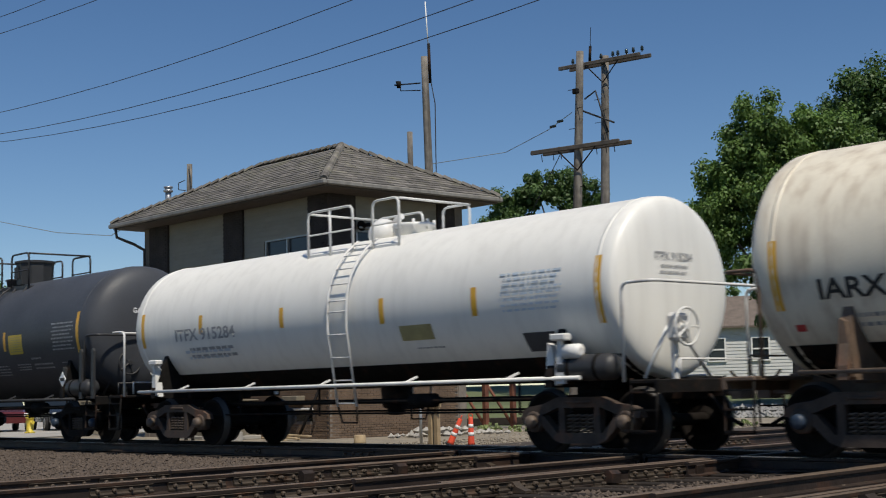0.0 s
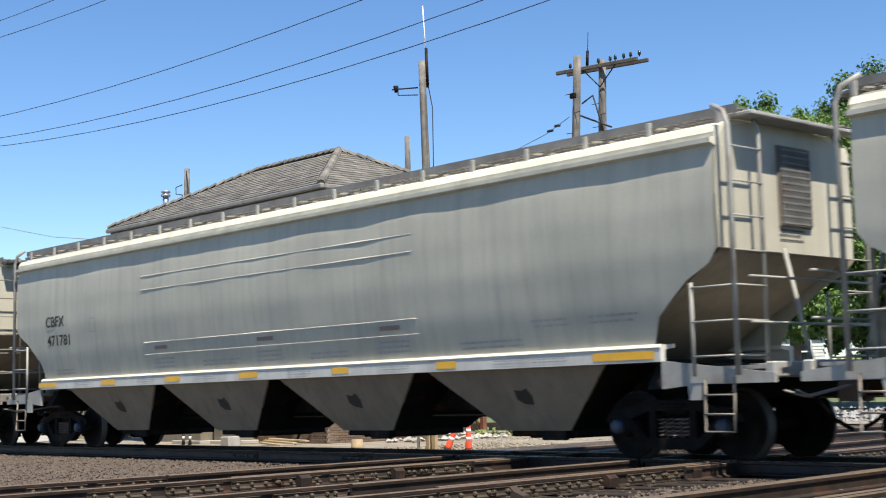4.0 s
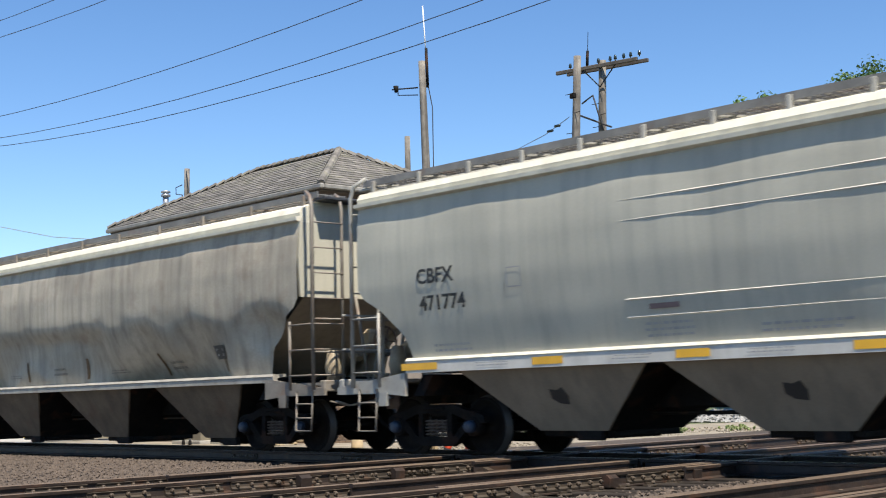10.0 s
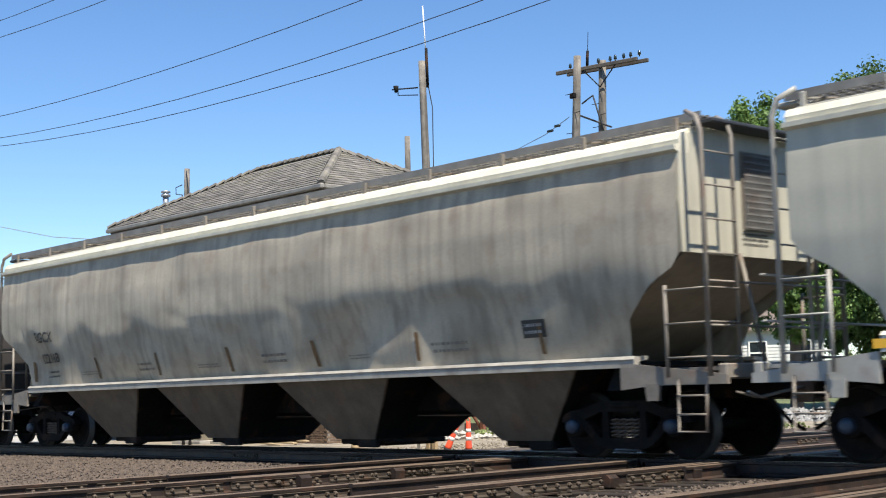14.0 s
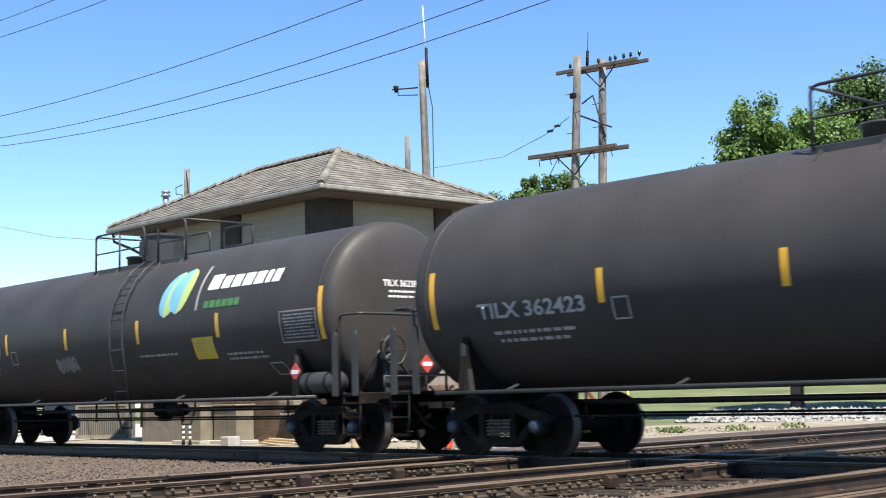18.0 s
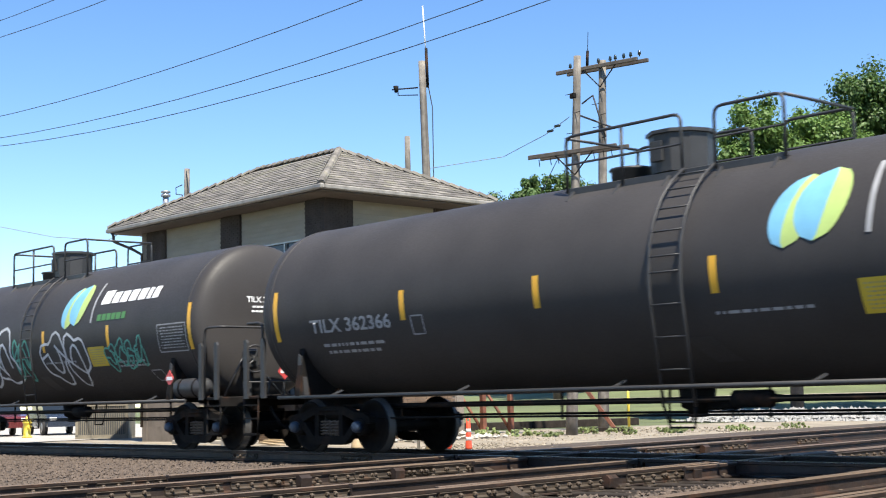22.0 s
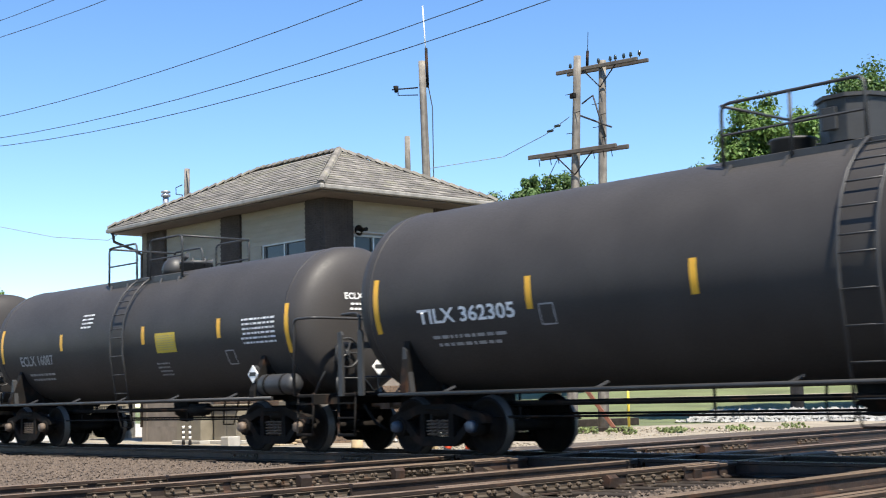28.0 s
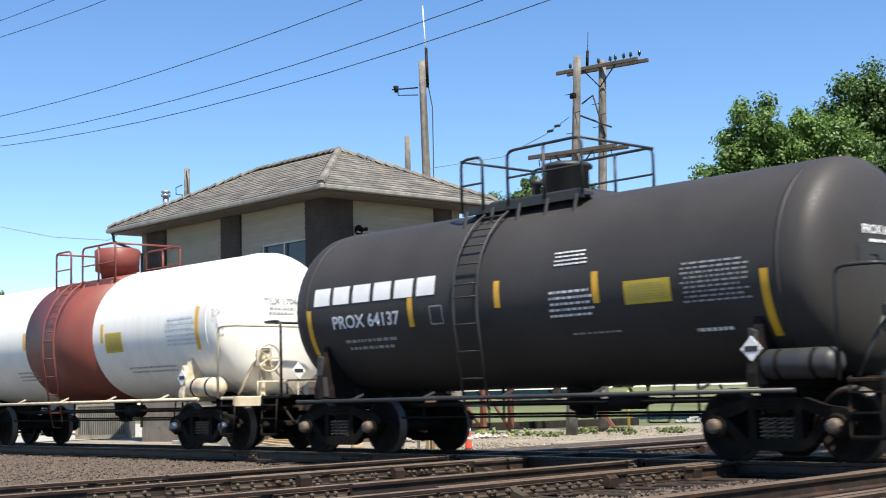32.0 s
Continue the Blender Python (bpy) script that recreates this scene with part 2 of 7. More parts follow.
M_GRAVEL = mat("pale_gravel", (0.25, 0.215, 0.165), 0.95, var=0.3, size=0.9, grain=0.03, bump=0.7)
M_CONC = mat("pale_concrete", (0.36, 0.34, 0.305), 0.85, var=0.12, size=1.5, grain=0.05, bump=0.2)
M_RIPRAP = mat("grey_riprap_stone", (0.27, 0.265, 0.255), 0.9, var=0.25, size=0.2, bump=0.4)
M_POLE = mat("weathered_pole_wood", (0.2, 0.18, 0.155), 0.85, var=0.35, size=0.25, grain=0.03, bump=0.8, streak=0.85, streak_col=(0.06, 0.05, 0.042))
M_ARM = mat("dark_crossarm_wood", (0.085, 0.072, 0.06), 0.85, var=0.3, size=0.2, bump=0.4)
M_INSUL = mat("dark_glass_insulator", (0.02, 0.03, 0.03), 0.15, var=0.1, bump=0.0)
M_WIRE = mat("black_cable", (0.02, 0.02, 0.022), 0.6, var=0.1, bump=0.0)
M_PALEWIRE = mat("grey_cable", (0.25, 0.28, 0.3), 0.6, var=0.1, bump=0.0)
M_BRICK = mat("brown_brick", (0.165, 0.11, 0.072), 0.85, var=0.25, size=0.5, grain=0.015, bump=0.4, rnd=0.45)
M_MORTAR = mat("grey_mortar", (0.2, 0.17, 0.14), 0.9, var=0.2, bump=0.3)
M_DARKBRICK = mat("dark_brown_brick", (0.055, 0.043, 0.038), 0.85, var=0.3, size=0.4, grain=0.015, bump=0.4, rnd=0.3)
M_SIDING = mat("cream_clapboard", (0.32, 0.285, 0.225), 0.65, var=0.08, size=0.8, bump=0.1, rnd=0.12)
M_FASCIA = mat("grey_white_gutter", (0.26, 0.245, 0.22), 0.5, var=0.15, streak=0.4, bump=0.05)
M_SOFFIT = mat("brown_soffit", (0.085, 0.07, 0.06), 0.8, var=0.15, bump=0.1)
M_SHINGLE = mat("weathered_shingle", (0.205, 0.188, 0.17), 0.9, var=0.42, size=0.35, grain=0.02, bump=0.5, rnd=0.75, moss=(0.2, 0.19, 0.13))
M_ROOFBED = mat("roof_underlay", (0.12, 0.11, 0.1), 0.9, var=0.2, bump=0.2)
M_GLASS = mat("dark_window_glass", (0.015, 0.02, 0.025), 0.06, var=0.05, bump=0.0)
M_ALU = mat("dull_aluminium", (0.4, 0.41, 0.42), 0.4, 0.7, var=0.15, bump=0.05)
M_TAN = mat("tan_cabinet_paint", (0.2, 0.175, 0.13), 0.6, var=0.15, bump=0.08, streak=0.15)
M_GRILLE = mat("dark_grille", (0.07, 0.07, 0.065), 0.6, var=0.2, bump=0.3)
M_ORANGE = mat("orange_red_plastic", (0.75, 0.09, 0.04), 0.4, var=0.1, bump=0.02)
M_WHITEP = mat("white_plastic", (0.78, 0.77, 0.74), 0.45, var=0.08, bump=0.02)
M_LUMBER = mat("raw_tan_lumber", (0.36, 0.27, 0.16), 0.8, var=0.2, size=0.3, bump=0.2)
M_RUST = mat("red_rust_steel", (0.17, 0.062, 0.035), 0.75, var=0.3, bump=0.2)
M_YPIPE = mat("yellow_pipe", (0.65, 0.5, 0.06), 0.5, var=0.1, bump=0.05)
M_BARK = mat("grey_bark", (0.14, 0.11, 0.09), 0.9, var=0.3, size=0.3, grain=0.03, bump=0.8)
M_HOUSE = mat("white_house_siding", (0.58, 0.58, 0.56), 0.6, var=0.05, bump=0.05)
M_HROOF = mat("brown_house_roof", (0.15, 0.12, 0.1), 0.9, var=0.2, bump=0.3)
M_TYRE = mat("black_rubber", (0.02, 0.02, 0.02), 0.8, var=0.2, bump=0.1)
M_CARPAINT = mat("dark_blue_car_paint", (0.03, 0.04, 0.06), 0.25, 0.2, var=0.05, bump=0.0, coat=0.6)
M_CARRED = mat("maroon_car_paint", (0.12, 0.025, 0.025), 0.25, 0.2, var=0.05, bump=0.0, coat=0.6)
M_CARGREY = mat("charcoal_car_paint", (0.05, 0.052, 0.055), 0.25, 0.2, var=0.05, bump=0.0, coat=0.6)


def leaf_mat(name, col):
    """Leaves that let part of the sunlight through."""
    m = mat(name, col, 0.55, var=0.3, size=1.6, grain=0.25, bump=0.0)
    t = m.node_tree
    bs, out = t.nodes["Principled BSDF"], t.nodes["Material Output"]
    tr, mx = t.nodes.new("ShaderNodeBsdfTranslucent"), t.nodes.new("ShaderNodeMixShader")
    mx.inputs[0].default_value = 0.33
    t.links.new(bs.inputs["Base Color"].links[0].from_socket, tr.inputs[0])
    t.links.new(bs.outputs[0], mx.inputs[1])
    t.links.new(tr.outputs[0], mx.inputs[2])
    t.links.new(mx.outputs[0], out.inputs[0])
    return m


M_LEAF = leaf_mat("maple_leaves", (0.115, 0.2, 0.045))
M_LEAF2 = leaf_mat("dark_maple_leaves", (0.078, 0.142, 0.038))
M_WEED = leaf_mat("weed_leaves", (0.26, 0.31, 0.13))

SKEW = 0.1          # the crossing line runs along (-SKEW, 1)


# ---- ground ----
def patch(name, corners, z, material, label, category, cells=1, rough=0.0):
    """A ground sheet between four corners (x, y), with slight unevenness."""
    b, n = Build(), cells
    vs = []
    for j in range(n + 1):
        for i in range(n + 1):
            u, v = i / n, j / n
            x = (corners[0][0] * (1 - u) + corners[1][0] * u) * (1 - v) + (corners[3][0] * (1 - u) + corners[2][0] * u) * v
            y = (corners[0][1] * (1 - u) + corners[1][1] * u) * (1 - v) + (corners[3][1] * (1 - u) + corners[2][1] * u) * v
            vs.append((x, y, z + rough * noise.noise(Vector((x * 0.8, y * 0.8, 3)))))
    b.add(vs, [(j * (n + 1) + i, j * (n + 1) + i + 1, (j + 1) * (n + 1) + i + 1, (j + 1) * (n + 1) + i) for j in range(n) for i in range(n)], True)
    return tagged(part(name, b, material), label, category, kind="structure")


patch("ground", [(-1500, -400), (1500, -400), (1500, 2500), (-1500, 2500)], -0.42, M_GRASS, "mown green grass field reaching the horizon", "ground")
patch("ballast_bed", [(-60, -45), (40, -45), (40, 2.6), (-60, 2.6)], -0.215, M_BALLAST, "brown crushed-stone ballast under the tracks", "ballast", 90, 0.02)
patch("ballast_bed_far", [(-22, 2.6), (-3.5, 2.6), (-15, 160), (-39, 160)], -0.225, M_BALLAST, "brown ballast under the crossing tracks", "ballast", 30, 0.02)
patch("gravel_lot", [(-70, 2.6), (-20.5, 2.6), (-22, 18), (-70, 15)], -0.26, M_GRAVEL, "sunlit pale gravel yard beside the track", "gravel yard", 30, 0.02)
patch("gravel_verge", [(-36, 15.5), (-22, 17.5), (-25.5, 33), (-33, 29)], -0.285, M_GRAVEL, "pale gravel verge with weeds", "gravel verge", 10, 0.03)
# lawn that climbs a low bank towards the houses
lv, ln, ld = [], 24, (30, 34, 40, 46, 52, 58, 61, 64, 70, 75, 80, 83.5, 87, 140, 400)
for j, d in enumerate(ld):
    for i in range(ln + 1):
        a = radians(140 - 45 * i / ln)
        lv.append((d * math.cos(a), -15.8 + d * math.sin(a), float(np.interp(d, (30, 61, 80, 87, 400), (-0.36, -0.33, 0.72, 1.35, 1.5)))))
tagged(part("lawn", Build().add(lv, [(j * (ln + 1) + i, j * (ln + 1) + i + 1, (j + 1) * (ln + 1) + i + 1, (j + 1) * (ln + 1) + i) for j in range(len(ld) - 1) for i in range(ln)], True), M_GRASS), "sunlit mown lawn rising to the houses", "lawn", kind="structure")
far_lane = [(d * math.cos(a), -15.8 + d * math.sin(a), float(np.interp(d, (61, 80, 87), (-0.33, 0.72, 1.35))) + 0.03) for d in (76.0, 79.5) for a in (radians(140 - 45 * i / ln) for i in range(ln + 1))]
tagged(part("lane", Build().add(far_lane, [(i, i + 1, ln + 2 + i, ln + 1 + i) for i in range(ln)], True), M_GRAVEL), "pale lane across the lawn before the houses", "lane", kind="structure")
patch("road", [(-160, 2.7), (-44, 2.7), (-50, 30), (-160, 30)], -0.235, M_CONC, "pale concrete road beside the tower", "road", 4, 0.0)


# ---- tracks ----
RAIL = [(-0.07, -0.18), (0.07, -0.18), (0.07, -0.165), (0.012, -0.145), (0.009, -0.05), (0.034, -0.04), (0.036, -0.008), (0.026, 0.0), (-0.026, 0.0), (-0.036, -0.008), (-0.034, -0.04), (-0.009, -0.05), (-0.012, -0.145), (-0.07, -0.165)]


def rail_mesh(length, head):
    b = Build().prism(RAIL, 0, length, "y")
    me = b.mesh("rail")
    me.materials.append(M_RAIL)
    me.materials.append(head)
    for p in me.polygons:
        if p.center.z > -0.012 and abs(p.normal.y) < 0.5:
            p.material_index = 1
    return me


TIE = Build().box((0, 0, 0), (2.6, 0.23, 0.18), bevel=0.012).mesh("tie")
TIE.materials.append(M_TIE)
LONGTIE = Build().box((0, 0, 0), (3.3, 0.25, 0.2), bevel=0.012).mesh("tie")
LONGTIE.materials.append(M_TIE)
JOINT = Build().prism([(0.012, -0.145), (0.05, -0.15), (0.055, -0.13), (0.03, -0.11), (0.028, -0.075), (0.045, -0.052), (0.036, -0.046), (0.012, -0.055)], -0.42, 0.42, "y").mesh("joint_bar")
JOINT.materials.append(M_PLATE)
LJOINT = Build().prism([(0.012, -0.15), (0.075, -0.15), (0.08, -0.13), (0.05, -0.115), (0.048, -0.07), (0.07, -0.035), (0.055, -0.028), (0.012, -0.05)], -0.75, 0.75, "y").mesh("joint_bar")
LJOINT.materials.append(M_PLATE)
BOLT = Build().lathe([(0.03, 0.022), (0.055, 0.022), (0.06, 0.012), (0.075, 0.012)], 6, "x", smooth=False).mesh("bolt")
BOLT.materials.append(M_BOLT)
NUT = Build().lathe([(0.0, 0.027), (0.028, 0.027), (0.034, 0.015), (0.055, 0.013)], 6, "x", smooth=False).mesh("bolt")
NUT.materials.append(M_BOLT)
PLATE = Build().box((0, 0, 0), (0.36, 0.2, 0.02), bevel=0.005).box((0.1, 0, 0.02), (0.03, 0.18, 0.03)).box((-0.1, 0, 0.02), (0.03, 0.18, 0.03)).mesh("tie_plate")
PLATE.materials.append(M_PLATE)
SPIKE = Build().box((0, 0, 0.01), (0.05, 0.035, 0.03), bevel=0.006).mesh("spike")
SPIKE.materials.append(M_BOLT)
BRACE = Build().prism([(0.04, -0.165), (0.24, -0.165), (0.24, -0.14), (0.12, -0.1), (0.07, -0.05), (0.045, -0.05)], -0.06, 0.06, "y").mesh("rail_brace")
BRACE.materials.append(M_PLATE)
CLIP = Build().prism([(0.06, -0.16), (0.16, -0.16), (0.17, -0.06), (0.12, -0.02), (0.06, -0.03)], -0.09, 0.09, "y").mesh("rail_brace")
CLIP.materials.append(M_RAIL)


def piece(name, me, parent, loc, rz=0.0, rx=0.0):
    ob = new(name, me)
    ob.parent, ob.location, ob.rotation_euler = parent, loc, (rx, 0, rz)
    return ob


def crossing_track(x0, label, seed):
    """One track of the crossing line, in pieces between the flangeways of the train's track."""
    rng = random.Random(seed)
    turn = math.atan(SKEW)
    t = thing("crossing_track", label, "railway track", "crossing tracks", loc=(x0, 0, 0))
    t.rotation_euler = (0, 0, turn)
    near, far = rail_mesh(38, M_HEADRUST), rail_mesh(150, M_HEADRUST)
    mid = rail_mesh(1.36, M_HEADRUST)
    guard, short = rail_mesh(5.2, M_HEADRUST), rail_mesh(1.2, M_HEADRUST)
    for s in (-0.753, 0.753):
        r = piece("rail", near, t, (s, -38.82, 0))
        piece("rail", mid, t, (s, -0.68, 0))
        f = piece("rail", far, t, (s, 0.82, 0))
        side = -1 if s > 0 else 1
        for y0, m in ((-6.4, guard), (0.95, guard)):
            g = piece("guard_rail", m, t, (s + side * 0.125, y0, 0.004))
        # outer easer rail, splice bars with bolts, braces
        piece("easer_rail", short, t, (s - side * 0.125, -2.15, -0.01))
        for y in (-1.35, -2.15, -2.9, -3.75, -4.6, -5.4, -6.2, -7.1, -8.1, 1.4, 3.0, 5.2, 8.0):
            big = abs(y) < 5 and rng.random() < 0.6
            j = piece("joint_bar", LJOINT if big else JOINT, t, (s, y + rng.uniform(-0.15, 0.15), 0), 0.0)
            j2 = piece("joint_bar", LJOINT if big else JOINT, t, (s, y + rng.uniform(-0.1, 0.1), 0), math.pi)
            n = 6 if big else 4
            for jj in (j, j2):
                for k in range(n):
                    piece("bolt", NUT, jj, (0.045 if big else 0.032, (-0.62 if big else -0.33) + (1.24 if big else 0.66) * k / (n - 1), -0.092), 0, rng.uniform(0, 1))
        for i in range(16):
            y = -9.5 + i * 0.55 + rng.uniform(-0.08, 0.08)
            if y < -0.9:
                piece("tie_plate", PLATE, t, (s, y, -0.19))
                for dx in (-0.13, 0.13):
                    piece("spike", SPIKE, t, (s + dx * rng.uniform(0.85, 1.2), y + rng.choice((-0.05, 0.05)), -0.165), rng.uniform(0, 1))
        for y in (-1.9, -3.7, -5.4, 2.1, 4.1):
            piece("rail_brace", CLIP if rng.random() < 0.5 else BRACE, t, (s, y, 0), 0.0 if side < 0 else math.pi)
    for i in range(70):
        y = -38 + i * 0.56
        if abs(y) > 1.3:
            piece("tie", LONGTIE if abs(y) < 8 else TIE, t, (0, y, -0.282 + rng.uniform(-0.01, 0.01)), rng.uniform(-0.02, 0.02))
    for i in range(60):
        piece("tie", TIE, t, (0, 1.6 + i * 0.56, -0.28), rng.uniform(-0.02, 0.02))
    return t


for i, x in enumerate((-15.75, -11.95, -7.8)):
    crossing_track(x, "rusty crossing track with bolted guard rails and splice bars", i + 5)


def main_track():
    t = thing("railway_track", "polished-rail track that the train runs on", "railway track")
    rng = random.Random(3)
    for s in (-0.753, 0.753):
        xs = sorted(x + k - SKEW * s for x in (-15.75, -11.95, -7.8) for k in (-0.753, 0.753))
        a = -400.0
        for x in xs + [400.0]:
            last = x == 400.0
            end = x if last else x - 0.07
            me = rail_mesh(end - a, M_HEAD)
            ob = piece("rail", me, t, (end, s, 0.003), math.pi / 2)
            a = x + 0.07
        for x in (-22.4, -19.0, -4.2):
            side = -1 if s < 0 else 1
            j = piece("joint_bar", JOINT, t, (x, s, 0), math.pi / 2 * side)
            for k in range(4):
                piece("bolt", NUT, j, (0.032, -0.33 + 0.22 * k, -0.092))
        g = piece("guard_rail", rail_mesh(13.0, M_HEADRUST), t, (-5.2, s - math.copysign(0.125, s), 0.0), math.pi / 2)
    for i in range(150):
        x = -62 + i * 0.53
        if not -17.2 < x < -6:
            piece("tie", TIE, t, (x, 0, -0.28 + rng.uniform(-0.01, 0.01)), math.pi / 2 + rng.uniform(-0.02, 0.02))
    for x in (-16.8, -14.0, -12.9, -10.2, -9.1, -6.2):
        piece("tie", LONGTIE, t, (x, 0, -0.29), math.pi / 2)
    return t


main_track()


def scatter_stones(name, label, zones, seed, material, size):
    """Loose stones, too many to count."""
    rng = np.random.default_rng(seed)
    base = np.array([(1, 0, 0), (-1, 0, 0), (0, 1, 0), (0, -1, 0), (0, 0, 1), (0, 0, -1)], float)
    tri = np.array([(0, 2, 4), (2, 1, 4), (1, 3, 4), (3, 0, 4), (2, 0, 5), (1, 2, 5), (3, 1, 5), (0, 3, 5)])
    V, Fc, o = [], [], 0
    for x0, x1, y0, y1, z, n in zones:
        p = np.c_[rng.uniform(x0, x1, n), rng.uniform(y0, y1, n)]
        for x, y in p:
            s = size * rng.uniform(0.55, 1.35)
            w = base * (s * rng.uniform(0.6, 1.1, 3)) + rng.normal(0, s * 0.16, (6, 3))
            a = rng.uniform(0, 6.28)
            ca, sa = math.cos(a), math.sin(a)
            w = np.c_[w[:, 0] * ca - w[:, 1] * sa, w[:, 0] * sa + w[:, 1] * ca, w[:, 2] * 0.75]
            V.append(w + (x, y, z + s * 0.25))
            Fc.append(tri + o)
            o += 6
    me = bpy.data.meshes.new(name)
    me.from_pydata(np.concatenate(V).tolist(), [], np.concatenate(Fc).tolist())
    me.materials.append(material)
    return tagged(new(name, me), label, "gravel", kind="stuff")


scatter_stones("ballast_stones", "loose brown ballast stones beside the rails", [(-27, -17.3, -7.5, -1.2, -0.21, 9000), (-34, -27, -3.5, -1.2, -0.21, 2500), (-14.4, -13.2, -9, -1.3, -0.21, 700), (-10.3, -9.3, -9, -1.3, -0.21, 1000), (-17, -6, -10, -1.3, -0.215, 1500)], 4, M_STONE, 0.034)
scatter_stones("yard_stones", "loose pale stones on the gravel yard", [(-26, -17.5, 3.0, 9, -0.255, 1800), (-33, -24, 10, 22, -0.27, 1500)], 5, M_GRAVEL, 0.04)
scatter_stones("riprap_pile", "heap of pale grey riprap stones on the lawn", [(-37, -20, 30.5 + k * 0.8, 31.5 + k * 0.8, -0.33 + 0.12 * min(k, 6 - k), 620) for k in range(7)], 6, M_RIPRAP, 0.15)


# ---- signal tower ----
def wall_bricks(house, tests, x0, x1, z0, z1, face, mat_, count, name="brick"):
    """Courses of bricks on a wall; the first `count` are parts, the rest one joined mesh. face: ('y', plane) or ('x', plane)."""
    me = Build().box((0, 0, 0), (0.2, 0.03, 0.058), bevel=0.006).mesh("brick")
    me.materials.append(mat_)
    rest, made = Build(), 0
    rng = random.Random(int(abs(face[1]) * 100))
    k = 0
    z = z0 + 0.035
    while z < z1:
        a = x0 + 0.1 + (0.105 if k % 2 else 0)
        while a < x1 - 0.08:
            if not any(p <= a <= q and r <= z <= s for p, q, r, s in tests):
                d = rng.uniform(-0.003, 0.003)
                loc = (a, face[1] + d, z) if face[0] == "y" else (face[1] + d, a, z)
                if made < count:
                    piece(name, me, house, loc, 0 if face[0] == "y" else math.pi / 2)
                    made += 1
                else:
                    rest.box(loc, (0.2, 0.03, 0.058) if face[0] == "y" else (0.03, 0.2, 0.058))
            a += 0.21
        z += 0.0685
        k += 1
    if rest.v:
        part("brickwork", rest, mat_, house)["kind"] = "stuff"


def tower():
    h = thing("signal_tower", "two-storey brick signal tower with cream siding and hipped shingle roof", "signal tower")
    X0, X1, Y0, Y1 = -40.55, -30.8, 7.57, 12.45
    G, F2, E = -0.3, 3.1, 6.75
    # ground floor walls with thickness; openings cut between piers
    b = Build().box(((X0 + X1) / 2, Y0 + 0.17, (G + 0.22) / 2 - 0.0), (X1 - X0, 0.3, 0.22 - G))
    part("wall_front_base", b, M_MORTAR, h)
    for a, c in ((X0, -32.85), (-31.6, X1)):
        part("wall_front", Build().box(((a + c) / 2, Y0 + 0.17, 0.38), (c - a, 0.3, 0.32)), M_MORTAR, h)
    part("wall_front_upper", Build().box(((X0 + X1) / 2, Y0 + 0.17, (0.54 + F2) / 2), (X1 - X0, 0.3, F2 - 0.54)), M_MORTAR, h)
    part("wall_side", Build().box((X1 - 0.17, (Y0 + Y1) / 2 + 0.16, (G + F2) / 2), (0.3, Y1 - Y0 - 0.32, F2 - G)), M_MORTAR, h)
    part("wall_back", Build().box(((X0 + X1) / 2, Y1 + 0.15, (G + E) / 2), (X1 - X0, 0.3, E - G)), M_MORTAR, h)
    part("wall_far_side", Build().box((X0 - 0.15, (Y0 + Y1) / 2, (G + E) / 2), (0.3, Y1 - Y0, E - G)), M_MORTAR, h)
    w = part("cellar_window", Build().box((-32.22, Y0 + 0.2, 0.38), (1.24, 0.04, 0.32)), M_GLASS, h)
    part("sill", Build().box((-32.22, Y0 - 0.02, 0.57), (1.36, 0.14, 0.06), bevel=0.01), M_WHITEP, w, "white stone sill")
    part("air_conditioner", Build().box((-32.3, Y0 - 0.12, 0.85), (0.75, 0.35, 0.2), bevel=0.02), M_TAN, h)
    # upper storey: siding boards, dark brick piers, windows
    part("upper_wall_front", Build().box((-39.9 + 2.0, Y0 + 0.2, (F2 + E) / 2), (4.0, 0.2, E - F2)).box((-34.45, Y0 + 0.2, (F2 + E) / 2), (1.05, 0.2, E - F2)).box((-32.8, Y0 + 0.2, 6.15), (2.25, 0.2, 1.2)).box((-32.8, Y0 + 0.2, 3.6), (2.25, 0.2, 1.0)), M_SIDING, h)
    part("upper_wall_side", Build().box((X1 - 0.2, 10.3, 6.2), (0.2, 3.4, 1.1)).box((X1 - 0.2, 10.3, 3.7), (0.2, 3.4, 1.2)).box((X1 - 0.2, 11.2, 4.9), (0.2, 1.6, 1.4)), M_SIDING, h)
    board = {}
    for k in range(26):
        z = F2 + 0.07 + k * 0.14
        for a, c in ((-39.38, -36.1), (-35.02, -31.72)):
            for p, q in (((a, c),) if not (a > -36 and 4.1 < z < 5.55) else ((a, -33.98),)):
                L = round(q - p, 3)
                if L not in board:
                    me = Build().prism([(0.0, 0.0), (-0.03, 0.0), (-0.012, 0.145), (0.0, 0.145)], 0, L, "x").mesh("clapboard")
                    me.materials.append(M_SIDING)
                    board[L] = me
                piece("clapboard", board[L], h, (p, Y0 + 0.09, z))
        for p, q in ([(8.66, 11.75)] if not 4.3 < z < 5.6 else [(10.1, 11.75)]):
            L = round(q - p, 3)
            if L not in board:
                me = Build().prism([(0.0, 0.0), (-0.03, 0.0), (-0.012, 0.145), (0.0, 0.145)], 0, L, "x").mesh("clapboard")
                me.materials.append(M_SIDING)
                board[L] = me
            piece("clapboard", board[L], h, (X1 - 0.09, p, z), math.pi / 2)
    for a, c in ((-40.55, -39.4), (-36.08, -35.04), (-31.7, -30.8)):
        part("brick_pier", Build().box(((a + c) / 2, Y0 + 0.16, (F2 + E) / 2), (c - a, 0.3, E - F2)), M_DARKBRICK, h, "dark brown brick pier")
